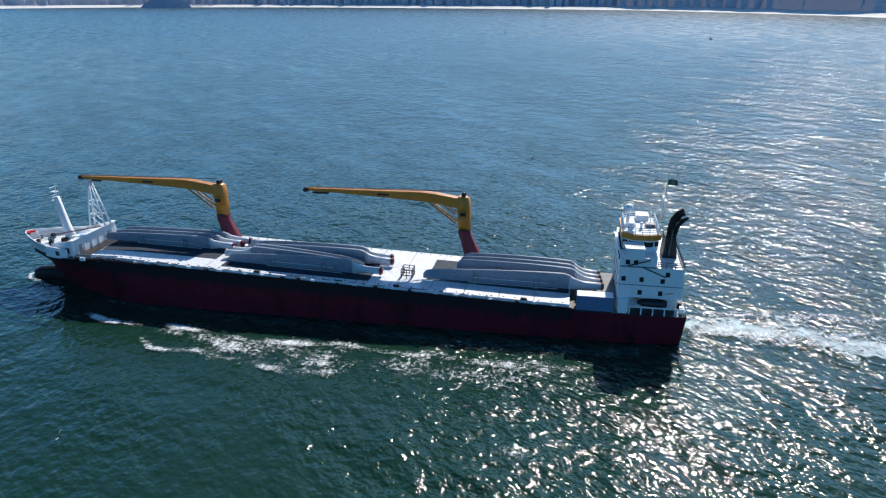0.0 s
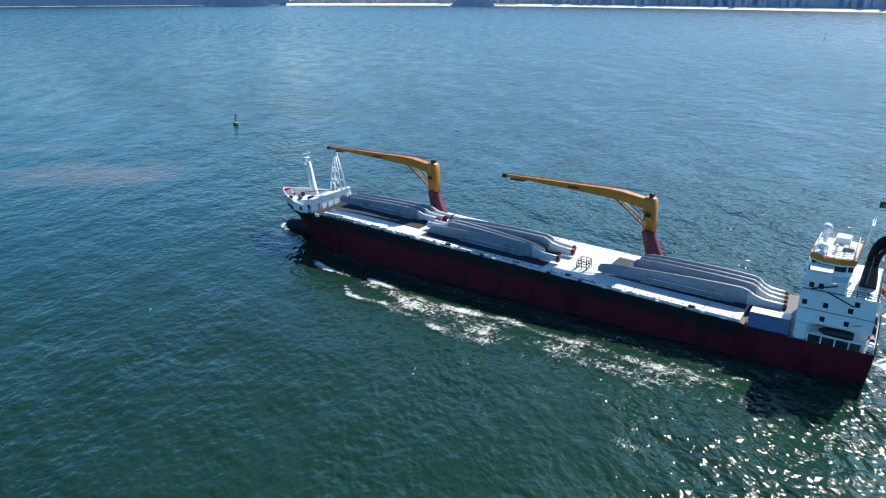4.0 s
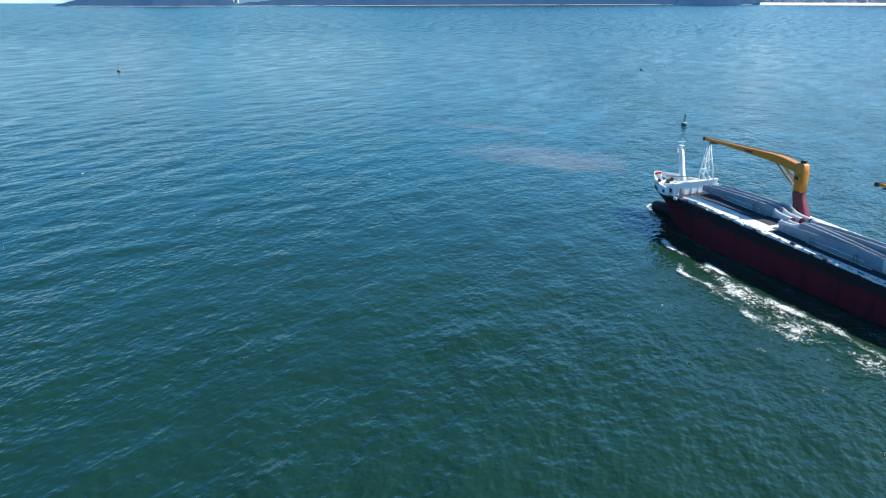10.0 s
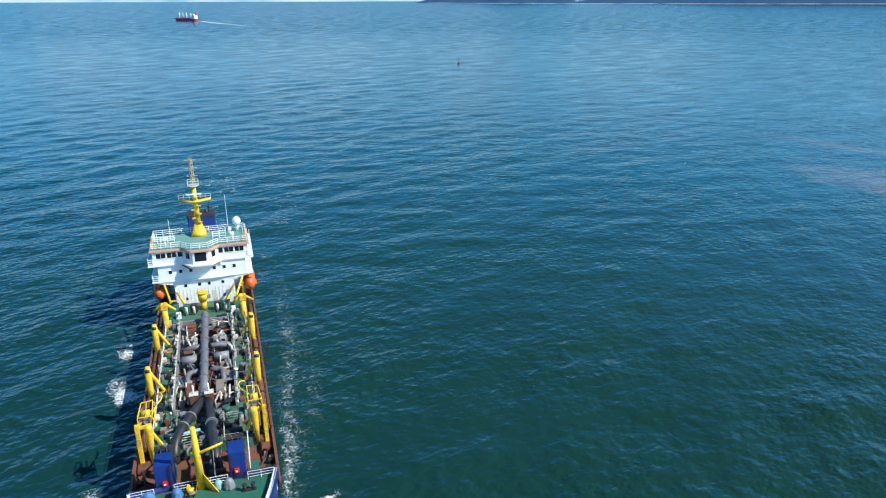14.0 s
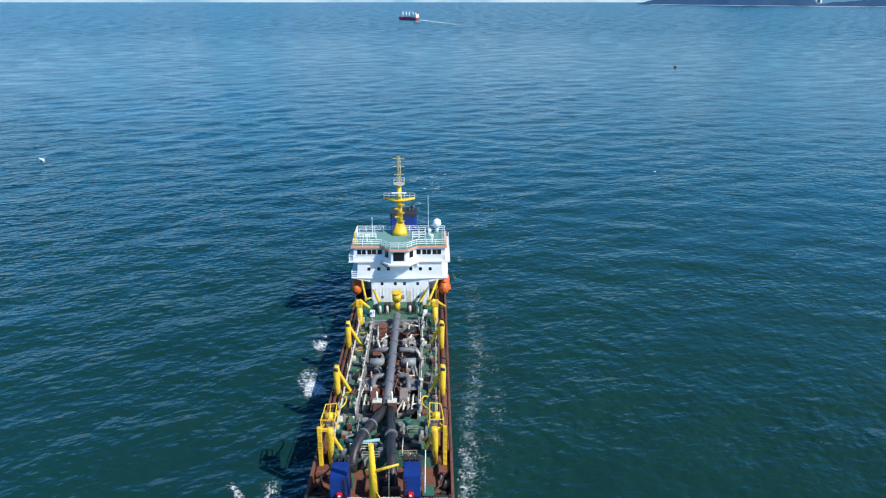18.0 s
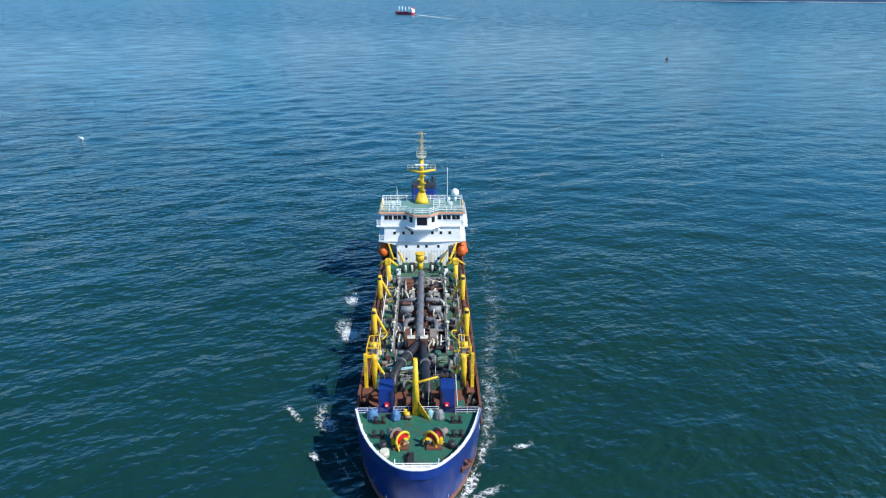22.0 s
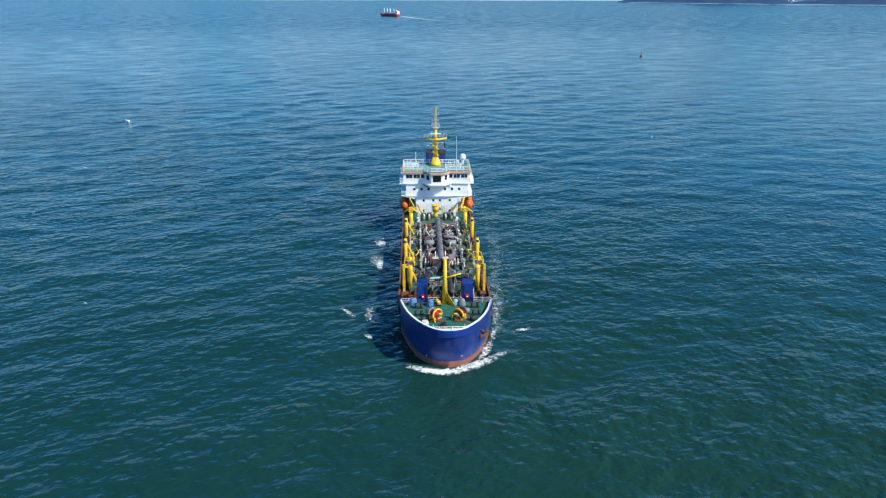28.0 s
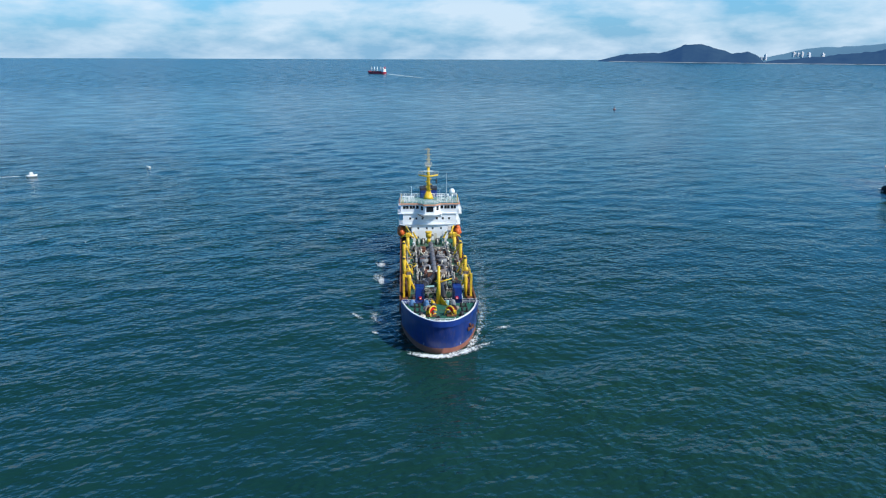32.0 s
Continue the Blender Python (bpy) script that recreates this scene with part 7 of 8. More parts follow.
    part("radar_platform", rod((0.1, -73.5, 24.2), (0.1, -73.5, 24.5), 0.55, 0.95, 12), M_CREAM, m)
    part("platform_rail", rail([(-0.8, -74.3, 24.5), (1.0, -74.3, 24.5), (1.0, -72.7, 24.5), (-0.8, -72.7, 24.5), (-0.8, -74.3, 24.5)], 0.9, 2, 0.04, 0.9), M_CREAM, m)
    part("radar_bar", box(-1.2, 1.4, -72.6, -72.4, 23.0, 23.25, 0.04), M_WHITE, m)
    bm = bmesh.new()
    for dx, dy in ((-0.35, 0), (0.35, 0), (0, 0.3)):
        add_rod(bm, (0.1 + dx, -73.5 + dy, 24.4), (0.1 + dx * 0.6, -73.5 + dy * 0.6, 29.4), 0.055, sides=5)
    for z in (25.4, 26.4, 27.4, 28.4):
        add_rod(bm, (-0.3, -73.5, z), (0.5, -73.5, z), 0.045, sides=5)
        add_rod(bm, (-0.3, -73.5, z), (0.4, -73.5, z + 1.0), 0.035, sides=4)
    for z, w in ((26.2, 0.9), (27.6, 1.0), (29.0, 0.95)):
        add_rod(bm, (0.1 - w, -73.5, z), (0.1 + w, -73.5, z), 0.06, sides=5)
    part("topmast_lattice", bm, M_MAST_TAN, m)
    for k in range(6):
        z = 17.8 + 0.75 * k
        a = 1 if k % 2 else -1
        part("mast_light", box(0.1 + a * 0.5 - 0.35, 0.1 + a * 0.5 + 0.35, -73.0, -72.6, z, z + 0.22, 0.05), M_YELLOW, m)
    bm = bmesh.new()
    add_ball(bm, (-2.1, -73.4, 20.4), 0.32)
    add_ball(bm, (-2.1, -73.4, 19.8), 0.28)
    add_rod(bm, (-2.1, -73.4, 20.5), (-2.1, -73.4, 21.7), 0.03, sides=4)
    part("signal_shape", bm, M_STEEL_DARK, m)
    # funnel
    f = part("funnel", add_prism(bmesh.new(), [(-2.5, -85.2), (2.1, -85.2), (2.3, -84.8), (2.3, -81.8), (2.0, -81.2), (-2.4, -81.2), (-2.7, -81.8), (-2.7, -84.8)], 9.4, 16.1), M_BLUE, ship, "blue funnel with a black top")
    part("funnel_top", add_prism(bmesh.new(), [(-2.55, -85.25), (2.15, -85.25), (2.36, -84.8), (2.36, -81.8), (2.05, -81.14), (-2.45, -81.14), (-2.76, -81.8), (-2.76, -84.8)], 16.1, 16.7), M_STEEL_DARK, f)
    for x in (-1.2, 0.6):
        part("exhaust_pipe", rod((x, -83.2, 16.2), (x, -83.6, 17.2), 0.32, sides=10), M_STEEL_DARK, f)
    part("stern_house", box(-6.8, 6.8, -86.5, -82, DECK, 9.4, 0.05), M_WHITE, ship)
    # yellow capstan head before the deckhouse
    c = part("winch_head", rod((0.4, -63.8, TRUNK - 0.05), (0.4, -63.8, 6.6), 0.6, 0.5, 14), M_YELLOW, ship)
    part("head", rod((0.4, -63.8, 6.6), (0.4, -63.8, 8.0), 0.75, 0.8, 14), M_YELLOW, c)
    part("top_plate", rod((0.4, -63.8, 8.0), (0.4, -63.8, 8.15), 0.95, sides=14), M_YELLOW, c)
    part("arm", box(-0.9, 0.0, -64.1, -63.5, 6.9, 7.5, 0.08), M_BROWN_GREY, c)
    for x in (-3.2, -1.9, 1.9, 3.1):
        part("fan_housing", box(x - 0.55, x + 0.55, -63.6, -62.3, TRUNK, 6.4, 0.1), M_STEEL_DARK if abs(x) < 2.5 else M_GREEN, ship)
        part("fan_pipe", rod((x, -61.8, TRUNK), (x, -61.4, 6.6), 0.2, sides=8), M_CREAM, ship)
    for s in (-1, 1):
        part("bridge_front_stay", rod((s * 3.0, -64.5, TRUNK), (s * 4.6, -66.6, 7.4), 0.3, 0.2, 8), M_YELLOW, ship)
        part("aft_locker", box(s * 5.4 - 0.8, s * 5.4 + 0.8, -66.5, -62.4, DECK, 5.5, 0.06), M_GREEN, ship)
        part("white_locker", box(s * 4.4 - 0.4, s * 4.4 + 0.4, -61.4, -60.5, TRUNK, 6.0, 0.06), M_WHITE, ship)
    carried_by_dredger.append(ship)
    # loose covers on the forecastle
    def cover(name, label, mat, x, y, w, h, seed):
        r2 = random.Random(seed)
        bm = bmesh.new()
        bmesh.ops.create_icosphere(bm, subdivisions=3, radius=1)
        for v in bm.verts:
            c0 = v.co.copy()
            a, up = math.atan2(c0.y, c0.x), max(0.0, 0.4 + c0.z * 0.7)
            fold = 1 + 0.14 * math.sin(7 * a + seed) * (1 - up) + 0.2 * noise.noise(c0 * 2.3 + Vector((seed, 0, 0)))
            flat = min(1.0, 1.25 * math.sqrt(max(0.0, 1 - c0.z * c0.z)))
            d0 = (flat * (1.05 - 0.35 * up)) / max(0.05, math.hypot(c0.x, c0.y))
            v.co = Vector((c0.x * d0 * w * fold, c0.y * d0 * w * 0.85 * fold, (up + 0.12 * noise.noise(c0 * 3.1 + Vector((0, seed, 0))) * up) * h))
        for fc in bm.faces:
            fc.smooth = True
        ob = part(name, bm, mat)
        ob.matrix_basis = pose(x, y, FORE, 0, 0, r2.uniform(0, 90))
        tagged(ob, label, "cover", "covered gear on the forecastle")
        carried_by_dredger.append(ob)
    cover("covered_winch", "blue tarpaulin tied over a winch on the green forecastle deck", M_TARP, 5.5, -12.4, 0.7, 1.1, 1)
    cover("covered_winch", "blue tarpaulin tied over a winch on the green forecastle deck", M_TARP, 2.7, -12.2, 0.68, 1.1, 2)
    cover("covered_gear", "pale green cover over deck gear on the forecastle", M_TARP_PALE, -1.5, -12.5, 0.5, 0.95, 3)
    cover("covered_gear", "grey-green cover over deck gear on the forecastle", M_GREY, -2.6, -12.2, 0.6, 1.15, 4)
    ob = part("deck_drum", rod((0, 0, 0), (0, 0, 0.75), 0.55, 0.5, 14), M_CREAM)
    ob.matrix_basis = pose(3.6, -4.9, FORE)
    tagged(ob, "cream plastic drum standing on the green forecastle deck", "drum")
    carried_by_dredger.append(ob)


build_dredger()


# ---- foam ----
def foam_sheet(name, label, line, material, carrier=None, z=0.22, cross=9, bend=0.5, seed=1, clump=0.0):
    """A sheet of broken foam along a line of (x, y, half width, cover); clump tears it into patches."""
    rng = random.Random(seed)
    pts = []
    for a, b in zip(line, line[1:]):
        n = max(2, int(math.hypot(b[0] - a[0], b[1] - a[1]) / 1.2))
        pts += [tuple(a[q] + (b[q] - a[q]) * k / n for q in range(4)) for k in range(n)]
    pts.append(line[-1])
    secs, cover = [], []
    for i, (x, y, w, c) in enumerate(pts):
        x2, y2 = pts[min(i + 1, len(pts) - 1)][:2]
        x1, y1 = pts[max(i - 1, 0)][:2]
        d = math.hypot(x2 - x1, y2 - y1) or 1
        nx, ny = -(y2 - y1) / d, (x2 - x1) / d
        wob = bend * noise.noise(Vector((x * 0.15, y * 0.15, seed)))
        row = []
        for k in range(cross):
            u = 2 * k / (cross - 1) - 1
            row.append((x + nx * w * (u + wob), y + ny * w * (u + wob), z + 0.1 * rng.random()))
            torn = 1 + clump * (1.6 * noise.noise(Vector((row[-1][0] * 0.2, row[-1][1] * 0.13, seed))) + 0.6 * noise.noise(Vector((row[-1][0] * 0.5, row[-1][1] * 0.4, seed))))
            cover.append(c * torn * (1 - abs(u) ** 2.2) * min(1, i / 3, (len(pts) - 1 - i) / 3))
        secs.append(row)
    ob = part(name, loft(secs, caps=False), material)
    at = ob.data.attributes.new("cover", "FLOAT", "POINT")
    at.data.foreach_set("value", np.array(cover, dtype=np.float32))
    tagged(ob, label, "foam", kind="stuff")
    if carrier is not None:
        carrier.append(ob)
    return ob


def crest_foam(name, label, spots, carrier, seed):
    """Heaped white water: low irregular lumps round each (x, y, spread x, spread y, count, size)."""
    rng = random.Random(seed)
    bm = bmesh.new()
    for x, y, sx, sy, n, size in spots:
        for _ in range(n):
            px, py = x + rng.gauss(0, sx), y + rng.gauss(0, sy)
            r = size * rng.uniform(0.35, 1.0)
            k, a0, e = rng.randint(7, 10), rng.uniform(0, 6.28), rng.uniform(0.4, 0.9)
            ring = [bm.verts.new((px + math.cos(a0 + q * math.tau / k) * r * rng.uniform(0.6, 1.25), py + math.sin(a0 + q * math.tau / k) * r * e * rng.uniform(0.6, 1.25), 0.24)) for q in range(k)]
            top = bm.verts.new((px, py, 0.27 + 0.2 * r))
            for q in range(k):
                bm.faces.new((ring[q], ring[(q + 1) % k], top)).smooth = True
    ob = part(name, bm, M_FOAM)
    tagged(ob, label, "foam", kind="stuff")
    carrier.append(ob)


def build_foam():
    D, C = carried_by_dredger, carried_by_cargo
    wash, crest, wake = "thin foam washing along the hull side", "breaking crest rolling off the bow", "pale churned wake trailing astern"
    # dredger: bow wave, side wash, discharge on the starboard side
    stem, torn, thrown, boil = "white bow wave round the blue stem", "foam torn along the bow plating", "curling crest thrown off the bow", "white water boiling at the ship's side"
    foam_sheet("bow_wave", stem, [(7.4, -4.2, 0.5, 0.4), (6.0, -2.6, 0.9, 0.75), (3.6, -1.2, 1.2, 0.85), (1.2, -0.4, 1.3, 0.9), (-1.2, -0.5, 1.3, 0.95), (-3.6, -1.9, 1.5, 0.92), (-6.0, -3.8, 1.5, 0.78), (-8.0, -5.6, 1.1, 0.66), (-9.6, -6.8, 0.7, 0.62), (-11.4, -7.0, 0.3, 0.4)], M_LACE_FINE, D, 0.3, seed=2)
    foam_sheet("bow_wash", torn, [(-2.6, -1.9, 0.7, 0.5), (-4.6, -3.9, 1.0, 0.58), (-6.4, -7.4, 1.0, 0.68), (-7.8, -11.4, 0.9, 0.52), (-8.9, -16.0, 0.9, 0.42), (-9.6, -22, 0.9, 0.38), (-9.9, -30, 1.2, 0.38), (-9.9, -36, 1.0, 0.3)], M_LACE_FINE, D, 0.26, seed=22)
    foam_sheet("bow_wash", torn, [(4.0, -3.6, 0.25, 0.4), (5.6, -6.4, 0.3, 0.45), (7.3, -9.8, 0.3, 0.45), (9.2, -13.4, 0.3, 0.4), (10.4, -17.5, 0.4, 0.35)], M_LACE_FINE, D, 0.26, seed=23)
    foam_sheet("bow_wash", torn, [(6.2, -5.2, 0.3, 0.5), (8.0, -8.2, 0.4, 0.5), (9.8, -11.6, 0.4, 0.45), (11.4, -17.0, 0.5, 0.4)], M_LACE_FINE, D, 0.26, seed=24)
    foam_sheet("bow_crest", thrown, [(-9.4, -12.0, 0.3, 0.4), (-11.9, -14.0, 0.8, 0.72), (-14.2, -14.6, 0.7, 0.75), (-15.9, -16.8, 0.5, 0.6)], M_LACE_FINE, D, 0.3, seed=25)
    foam_sheet("bow_crest", thrown, [(10.4, -10.4, 0.4, 0.4), (12.3, -12.0, 0.8, 0.84), (13.8, -13.6, 0.6, 0.7), (14.6, -15.0, 0.3, 0.3)], M_LACE_FINE, D, 0.3, seed=4)
    foam_sheet("bow_crest", thrown, [(14.8, -18.6, 0.4, 0.5), (16.6, -21.0, 0.8, 0.84), (18.6, -24.2, 0.7, 0.7), (19.4, -26.0, 0.4, 0.3)], M_LACE_FINE, D, 0.3, seed=5)
    foam_sheet("bow_crest", thrown, [(10.2, -16.0, 1.0, 0.4), (12.0, -19.6, 2.0, 0.54), (13.6, -23.4, 1.8, 0.52), (15.0, -27.0, 1.0, 0.35)], M_LACE_FINE, D, 0.28, seed=26, clump=0.5)
    foam_sheet("bow_crest", thrown, [(-8.6, -12.0, 0.8, 0.4), (-9.8, -16.5, 1.4, 0.44), (-10.2, -22.0, 1.6, 0.43), (-10.6, -29.0, 1.8, 0.41), (-11.4, -40, 2.0, 0.4), (-12.6, -52, 2.2, 0.38), (-13.8, -66, 2.0, 0.34)], M_LACE_FAINT, D, 0.28, seed=27, clump=0.4)
    foam_sheet("side_wash", wash, [(-8.2, -13, 0.8, 0.5), (-9.8, -22, 1.6, 0.42), (-11.0, -34, 2.0, 0.38), (-12.4, -50, 2.2, 0.36), (-13.2, -66, 2.4, 0.34), (-13.6, -88, 2.6, 0.28)], M_LACE_FAINT, D, 0.22, seed=6)
    foam_sheet("side_wash", wash, [(-10.5, -16, 1.0, 0.26), (-14, -32, 2.2, 0.28), (-16, -52, 2.6, 0.25), (-18, -74, 2.6, 0.18)], M_LACE_FAINT, D, 0.22, seed=7)
    foam_sheet("side_wash", wash, [(8.6, -14, 0.8, 0.36), (10.2, -24, 1.4, 0.34), (11.4, -36, 1.8, 0.34), (12.4, -56, 2.0, 0.32), (13.4, -70, 2.0, 0.24)], M_LACE_FAINT, D, 0.22, seed=8)
    foam_sheet("discharge_foam", boil, [(10.6, -40.2, 0.6, 0.4), (11.6, -43.0, 2.0, 0.84), (12.4, -46.6, 2.6, 0.86), (13.0, -50.4, 2.2, 0.72), (13.2, -54.0, 1.2, 0.4)], M_LACE_FINE, D, 0.3, cross=15, seed=9, clump=0.5)
    foam_sheet("discharge_foam", boil, [(10.8, -55.6, 0.8, 0.4), (12.0, -58.6, 2.2, 0.74), (13.6, -61.8, 2.4, 0.72), (15.4, -65.4, 1.4, 0.4)], M_LACE_FINE, D, 0.3, cross=15, seed=10, clump=0.5)
    foam_sheet("stern_wake", wake, [(0, -87, 5, 0.5), (-1, -110, 7, 0.34), (-2, -150, 9, 0.28), (-4, -220, 10, 0.2)], M_WAKE, D, 0.2, seed=11)
    foam_sheet("stern_wake", wake, [(-9, -84, 2, 0.25), (-14, -110, 3, 0.24), (-22, -145, 4, 0.2), (-30, -190, 4, 0.15)], M_WAKE, D, 0.2, seed=12)
    # cargo ship
    foam_sheet("bow_wave", "white bow wave lifting off the bulb", [(2.4, -6.0, 0.5, 0.4), (1.6, -0.6, 0.6, 0.8), (0, 0.7, 0.8, 0.9), (-1.6, -0.4, 0.8, 0.9), (-3.6, -4.0, 1.0, 0.6), (-6.2, -9.0, 1.0, 0.45)], M_LACE_FINE, C, 0.35, seed=13)
    foam_sheet("bow_crest", crest, [(-14.6, -22.0, 0.6, 0.4), (-16.4, -26.0, 1.2, 0.95), (-17.6, -30.0, 1.4, 0.9), (-18.4, -35.0, 1.2, 0.5), (-18.4, -39.0, 1.4, 0.45)], M_LACE_FINE, C, 0.27, seed=14)
    foam_sheet("bow_crest", crest, [(-16.4, -38.0, 1.6, 0.3), (-18.6, -42.0, 3.0, 0.42), (-20.4, -48.0, 4.4, 0.43), (-21.6, -55, 5.6, 0.42), (-22.4, -63, 6.4, 0.41), (-23.4, -72, 7.4, 0.4), (-24.0, -80, 7.4, 0.38), (-24.4, -88, 7.2, 0.38), (-24.4, -97, 7.0, 0.38), (-23.8, -108, 6.0, 0.4), (-22.0, -118, 4.4, 0.36), (-20, -128, 2.4, 0.3)], M_LACE, C, 0.25, cross=25, seed=16, clump=0.75)
    foam_sheet("bow_crest", crest, [(-16.6, -39.0, 0.8, 0.4), (-18.0, -44.0, 1.0, 0.6), (-18.6, -50.0, 1.2, 0.56), (-20.0, -57, 1.6, 0.6), (-20.2, -64, 1.5, 0.54), (-19.0, -74, 1.3, 0.5), (-20.4, -84, 1.3, 0.48), (-20.6, -94, 1.3, 0.42), (-20.8, -106, 1.6, 0.5), (-20.4, -116, 1.6, 0.4)], M_LACE_FINE, C, 0.27, cross=13, bend=1.0, seed=35, clump=0.8)
    foam_sheet("bow_crest", crest, [(-20.8, -38.5, 0.8, 0.5), (-22.8, -40.2, 0.9, 0.7), (-25.2, -43.0, 1.0, 0.85), (-26.2, -46.5, 1.1, 0.66), (-25.6, -51.0, 1.5, 0.7), (-26.4, -56, 1.5, 0.5), (-28.2, -64, 1.8, 0.55), (-29.2, -72, 2.2, 0.6), (-29.0, -79, 2.0, 0.5)], M_LACE_FINE, C, 0.25, cross=13, bend=1.0, seed=15, clump=0.9)
    for x, y, long_, broad, seed in ((-36.4, -76, 2.2, 1.0, 31), (-37.4, -90, 2.6, 1.2, 32), (-43.4, -106, 4.0, 1.8, 33), (-34.0, -98, 2.4, 1.0, 34)):
        foam_sheet("torn_foam", "torn patch of foam drifting off the ship", [(x + 0.4, y + long_, 0.4 * broad, 0.4), (x, y, broad, 0.54), (x - 0.5, y - long_, 0.5 * broad, 0.4)], M_LACE_FINE, C, 0.25, seed=seed)
    foam_sheet("side_wash", wash, [(-9.2, -20, 1.0, 0.4), (-11.8, -40, 2.0, 0.4), (-13.6, -70, 3.0, 0.36), (-14.6, -100, 3.4, 0.38), (-13, -128, 3.2, 0.42)], M_LACE_FAINT, C, 0.22, seed=17)
    foam_sheet("side_wash", wash, [(9.4, -20, 1.6, 0.5), (13, -40, 3.2, 0.52), (16, -70, 4.6, 0.52), (19, -100, 5.4, 0.5), (21, -135, 6, 0.45)], M_LACE_FAINT, C, 0.22, seed=18)
    foam_sheet("stern_wake", wake, [(0, -129.5, 4.2, 0.85), (-0.6, -138, 6.0, 0.8), (-1.6, -152, 7.4, 0.72), (-3, -175, 9.0, 0.72), (-5, -220, 11, 0.56), (-8, -300, 14, 0.45)], M_WAKE, C, 0.24, cross=13, seed=19)
    foam_sheet("stern_wake", wake, [(-2.5, -130, 2.6, 0.8), (-3.0, -142, 3.8, 0.7), (-3.4, -160, 4.2, 0.56), (-4.5, -200, 4.4, 0.5)], M_LACE, C, 0.3, seed=20)
    foam_sheet("stern_wake", wake, [(4.5, -133, 1.8, 0.55), (6.0, -150, 3.0, 0.55), (8, -180, 3.4, 0.5), (11, -220, 3.8, 0.4)], M_LACE, C, 0.3, seed=21)


build_foam()


def build_whitecaps():
    rng = random.Random(77)
    spots = []
    for _ in range(70):
        x, y = rng.uniform(-170, 260), rng.uniform(-110, 300)
        if abs(x) < 14 and -30 < y < 140:
            continue
        spots.append((x, y, rng.uniform(0.2, 0.9), rng.uniform(0.1, 0.3), rng.randint(2, 6), rng.uniform(0.06, 0.15)))
    crest_foam("whitecaps", "scattered small whitecaps on the open sea", spots, carried_by_waves, 78)


build_whitecaps()


# ---- small things on the water ----
def channel_buoy(x, y, label, paint_mat, tall):
    b = thing("channel_buoy", label, "buoy", "channel buoys")
    part("float", loft([[(w * math.cos(k * math.tau / 14), w * math.sin(k * math.tau / 14), z) for k in range(14)] for z, w in ((-0.5, 0.9), (0.2, 1.25), (0.75, 1.25), (1.0, 0.8))], closed=True), paint_mat, b)
    bm = bmesh.new()
    for k in range(4):
        a = k * math.tau / 4
        add_rod(bm, (0.7 * math.cos(a), 0.7 * math.sin(a), 0.9), (0.25 * math.cos(a), 0.25 * math.sin(a), tall), 0.09, sides=6)
    for z in (1.9, 2.9):
        add_rod(bm, (-0.55, 0, z), (0.55, 0, z), 0.07, sides=5)
        add_rod(bm, (0, -0.55, z), (0, 0.55, z), 0.07, sides=5)
    part("tower", bm, paint_mat, b)
    part("deck_ring", rod((0, 0, 0.98), (0, 0, 1.1), 1.0, sides=14), M_WHITE, b)
    bm = rod((0, 0, tall - 0.1), (0, 0, tall + 0.6), 0.36, 0.3, 10)
    part("lantern", bm, M_STEEL_DARK, b)
    b.matrix_basis = pose(x, y, 0, 2, 3, 20)
    return b


channel_buoy(299.8, 118.4, "green channel buoy with a lattice tower and lantern", M_BUOY_GREEN, 4.2)
channel_buoy(201.2, 539.4, "small red channel buoy with a lattice tower", M_CRANE_RED, 2.9)
channel_buoy(1105.0, -343.0, "dark channel buoy far off on the water", M_STEEL_DARK, 6.5)


def small_boat(name, label, length, hull_mat, cabin=True, mast=0.0):
    b = thing(name, label, "boat")
    secs = []
    for f, w, z0, z1 in ((0.0, 0.16, -0.1, 0.75), (0.3, 0.19, -0.15, 0.75), (0.7, 0.16, -0.1, 0.85), (0.92, 0.06, 0.1, 1.0), (1.0, 0.01, 0.5, 1.1)):
        y = (f - 0.5) * length
        secs.append([(-w * length, y, z1), (-w * length * 0.75, y, z0), (w * length * 0.75, y, z0), (w * length, y, z1)])
    part("boat_hull", loft(secs, closed=True), hull_mat, b)
    if cabin:
        c = part("cabin", box(-0.11 * length, 0.11 * length, -0.18 * length, 0.15 * length, 0.75, 2.0, 0.15), M_WHITE, b)
        part("windscreen", box(-0.1 * length, 0.1 * length, 0.15 * length, 0.15 * length + 0.05, 1.3, 1.85), M_GLASS_DARK, c)
    if mast:
        part("mast", rod((0, 0.05 * length, 0.8), (0, 0.05 * length, mast), 0.1, 0.05, 6), M_STEEL_DARK, b)
        part("rolled_sail", rod((0, 0.03 * length, 1.8), (0, -0.35 * length, 1.9), 0.2, sides=8), M_STEEL_DARK, b)
    return b


angler = small_boat("motor_boat", "small white motor boat lying on the open sea", 2.0, M_WHITE, False)
runner = small_boat("motor_boat", "small white motor boat running with a wake", 4.6, M_WHITE)
runner_wake = foam_sheet("boat_wake", "thin white wake behind the motor boat", [(0, -2.5, 0.5, 1.3), (0, -9, 0.8, 1.2), (0, -22, 0.9, 0.95), (0.5, -40, 1.0, 0.6)], M_LACE_FINE, None, 0.25, 7, 0.3, 31)
sailer = small_boat("sailing_boat", "dark sailing boat with bare mast at anchor", 9.0, M_STEEL_DARK, True, 11.0)
sailer.matrix_basis = pose(895, -566, 0, 0, 0, 40)


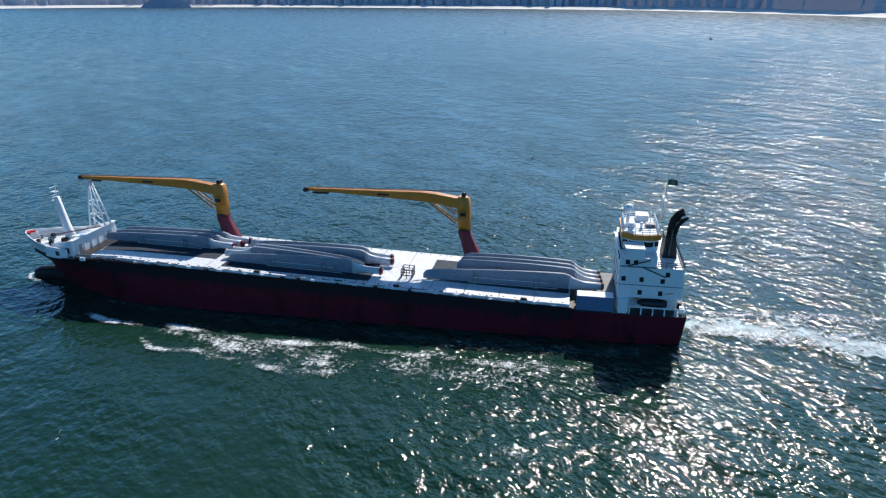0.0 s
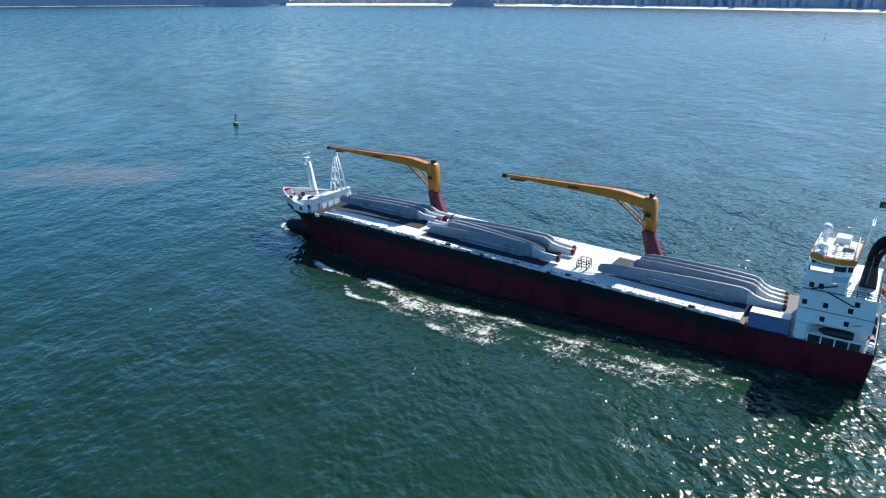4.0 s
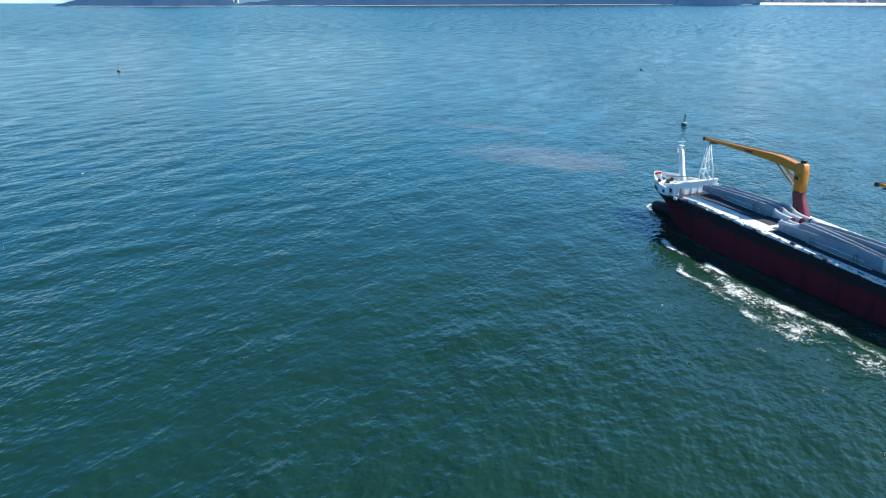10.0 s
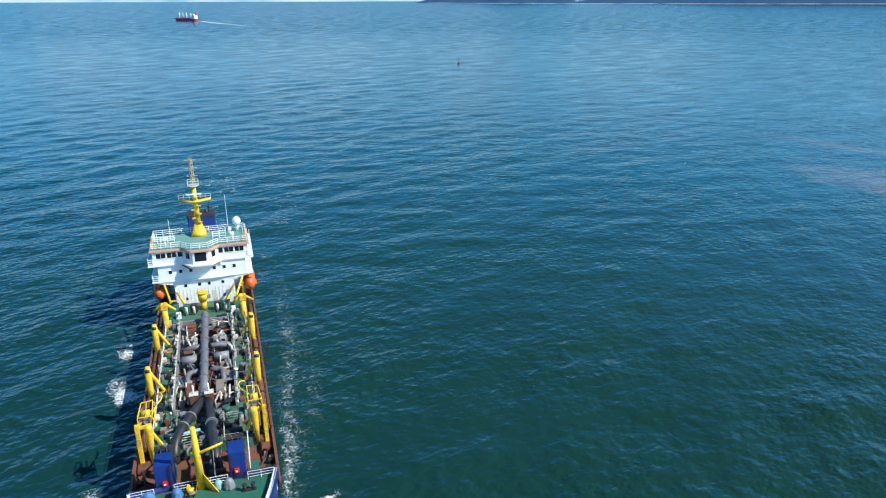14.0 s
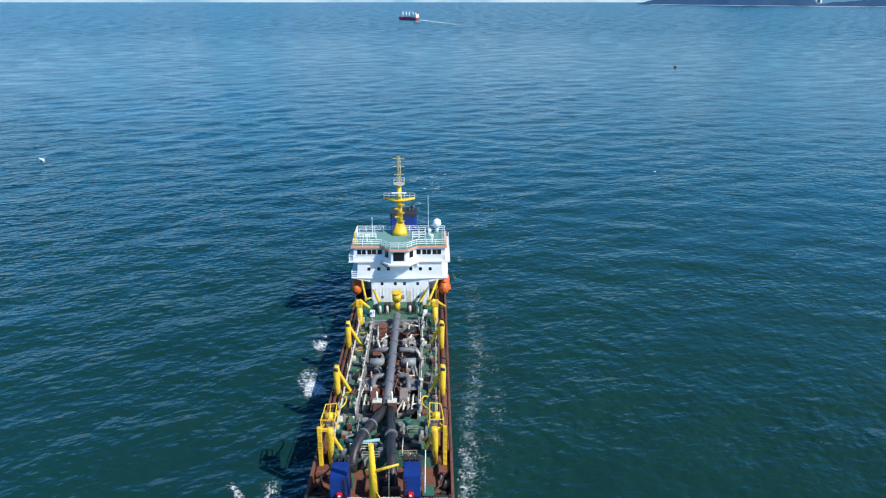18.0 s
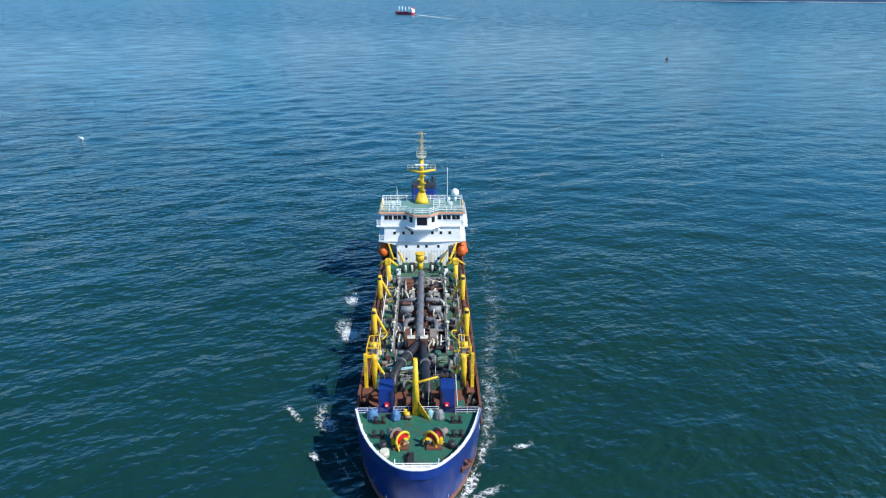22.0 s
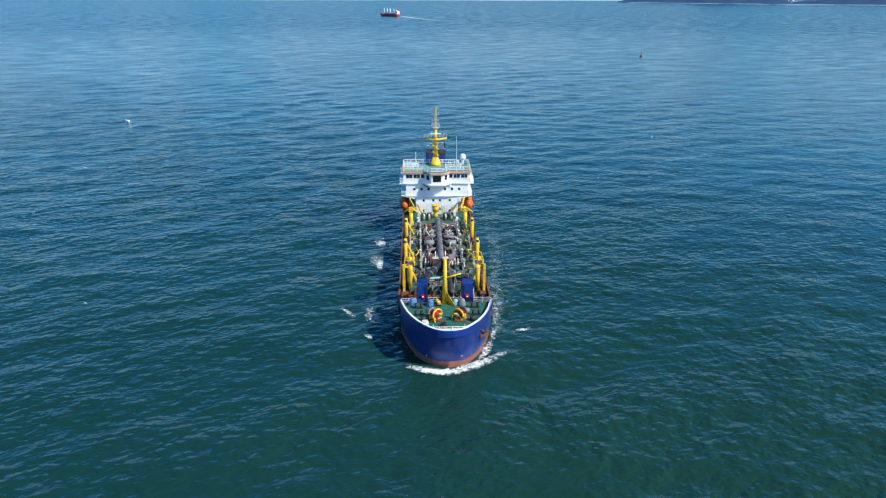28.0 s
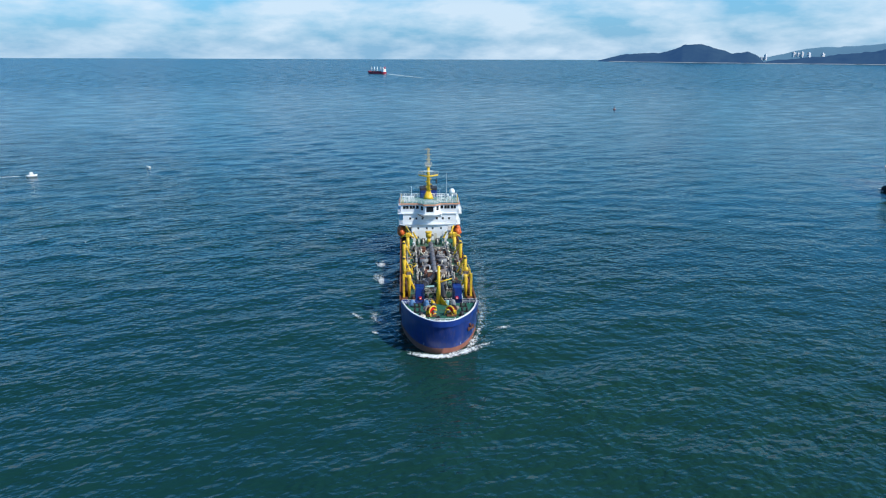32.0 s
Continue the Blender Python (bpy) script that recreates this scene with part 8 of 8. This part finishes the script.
# ---- distant bulk carrier ----
def build_bulk_carrier():
    s = thing("bulk_carrier", "distant red bulk carrier with white masts and bridge", "ship")
    st = [(27, 29, (0.3, 0.6, 1.2)), (22, 24, (3.0, 3.8, 4.2)), (15, 15, (5.2, 5.6, 5.6)), (-22, -22, (5.2, 5.6, 5.6)), (-27, -28, (3.6, 4.6, 5.0))]
    part("hull", hull_skin(st, (-1, 2.0, 5.0)), M_FAR_RED, s)
    part("deck", add_prism(bmesh.new(), [(-5, -28), (5, -28), (5.6, 15), (4.2, 24), (-4.2, 24), (-5.6, 15)], 4.8, 5.0), M_CRANE_RED, s)
    part("forecastle", box(-3.4, 3.4, 22, 27, 5.0, 6.6, 0.1), M_FAR_RED, s)
    h = part("deckhouse", box(-5, 5, -26, -19, 5.0, 12.5, 0.1), M_WHITE, s)
    part("bridge", box(-5.6, 5.6, -24.5, -19.5, 12.5, 15, 0.1), M_WHITE, h)
    part("bridge_window", box(-5.4, 5.4, -19.5, -19.42, 13.4, 14.4), M_GLASS_DARK, h)
    part("funnel", box(-1.6, 1.6, -27.5, -24.6, 12.5, 17.5, 0.2), M_FAR_RED, s)
    for y in (-13, -1.5, 7.5, 17):
        c = part("cargo_mast", rod((0, y, 5), (0, y, 17), 0.95, 0.75, 10), M_WHITE, s)
        part("jib", rod((0, y + 0.4, 9), (0, y + 2.2, 16.5), 0.4, 0.25, 8), M_WHITE, c)
        part("mast_head", box(-0.9, 0.9, y - 0.9, y + 0.9, 16.6, 17.6, 0.1), M_WHITE, c)
    for y in (-7, 3, 12):
        part("hatch_cover", box(-3.8, 3.8, y - 3.4, y + 3.4, 5.0, 6.4, 0.1), M_CRANE_RED, s)
    return s


carrier = build_bulk_carrier()
carrier_wake = foam_sheet("ship_wake", "pale wake trailing behind the bulk carrier", [(0, -27, 4, 1.3), (-12, -52, 8, 1.2), (-45, -95, 10, 1.0), (-101, -171, 13, 0.8), (-175, -280, 15, 0.5)], M_WAKE, None, 0.3, 9, 0.3, 32)


# ---- sea bird ----
def build_bird():
    b = thing("sea_bird", "dark long-winged sea bird gliding over the water", "bird")
    secs = [[(w * math.cos(k * math.tau / 8), y, w * math.sin(k * math.tau / 8)) for k in range(8)] for y, w in ((0.5, 0.02), (0.38, 0.06), (0.2, 0.1), (-0.15, 0.11), (-0.4, 0.05), (-0.75, 0.02))]
    part("bird_body", loft(secs, closed=True), M_FEATHER, b)
    wings = []
    for s in (-1, 1):
        bm = bmesh.new()
        up = [bm.verts.new(p) for p in ((0, 0.2, 0.03), (s * 0.45, 0.32, 0.03), (s * 1.15, -0.05, 0.02), (s * 0.45, 0.02, 0.03), (0, -0.12, 0.03))]
        lo = [bm.verts.new((v.co.x, v.co.y, v.co.z - 0.04)) for v in up]
        bm.faces.new(up)
        bm.faces.new(lo[::-1])
        for k in range(5):
            bm.faces.new((up[k], up[(k + 1) % 5], lo[(k + 1) % 5], lo[k]))
        wings.append((s, part("wing", bm, M_FEATHER, b)))
    part("tail", add_prism(bmesh.new(), [(0, -0.5), (0.09, -1.0), (0, -0.85), (-0.09, -1.0)], -0.01, 0.02), M_FEATHER, b)
    part("beak", rod((0, 0.48, 0), (0, 0.66, -0.03), 0.025, 0.006, 6), M_CREAM, b)
    return b, wings


bird, bird_wings = build_bird()


# ---- what moves ----
def motions():
    times = (0, 7, 14, 20, 26, 32)
    for ob in carried_by_waves:
        rest = ob.matrix_basis.copy()
        walk(ob, [(t, wave_pose(t) @ rest) for t in times])
    for ob in carried_by_cargo:
        rest = ob.matrix_basis.copy()
        walk(ob, [(t, cargo_pose(t) @ rest) for t in times])
    for ob in carried_by_dredger:
        rest = ob.matrix_basis.copy()
        walk(ob, [(t, dredger_pose(t) @ rest) for t in times])
    walk(angler, [(0, pose(-134, 214, 0, 0, 2, 70)), (16, pose(-133, 204, 0, 2, -2, 74)), (24, pose(-135, 206, 0, -1, 2, 72)), (32, pose(-130.5, 190, 0, 1, -1, 70))])
    for ob in (runner, runner_wake):
        walk(ob, [(0, pose(-334, 129, 0, 0, 0, -76.5)), (32, pose(-174, 167, 0, 0, 0, -76.5))])
    for ob in (carrier, carrier_wake):
        walk(ob, [(0, pose(-24, 1640, 0, 0, 0, 52)), (16, pose(-48, 1660, 0, 0, 0, 52)), (32, pose(-72, 1680, 0, 0, 0, 52))])
    walk(bird, [(0, pose(192.7, -101.9, 12.7, 0, 18, -12)),
                (1.5, pose(202.5, -57.8, 21.6, 0, -25, -8)),
                (2.5, pose(202.6, -34.7, 22.0, 0, 12, 2)),
                (3, pose(201.2, -23.4, 19.3, 0, -30, 11)),
                (6, pose(191.3, 24.0, 30.3, 0, 30, 13)),
                (7, pose(187.4, 35.5, 38.1, 0, -20, 21)),
                (8, pose(184.0, 43.3, 38.3, 0, 15, 25)),
                (9, pose(179.2, 53.3, 35.8, 0, -25, 27)),
                (10, pose(173.4, 64.6, 36.4, 0, 20, 29)),
                (11, pose(168.5, 72.2, 31.0, 0, -15, 30)),
                (14, pose(154.6, 96.8, 24.6, 0, 10, 17)),
                (32, pose(94.6, 316.8, 34.6, 0, 5, 15))])
    for s, wing in bird_wings:
        walk(wing, [(t, pose(0, 0, 0, 0, -s * a, 0)) for t, a in ((0, 12), (2, -8), (4, 20), (5, -10), (7, 14), (8, -6), (10, 18), (12, 0), (32, 8))])


motions()
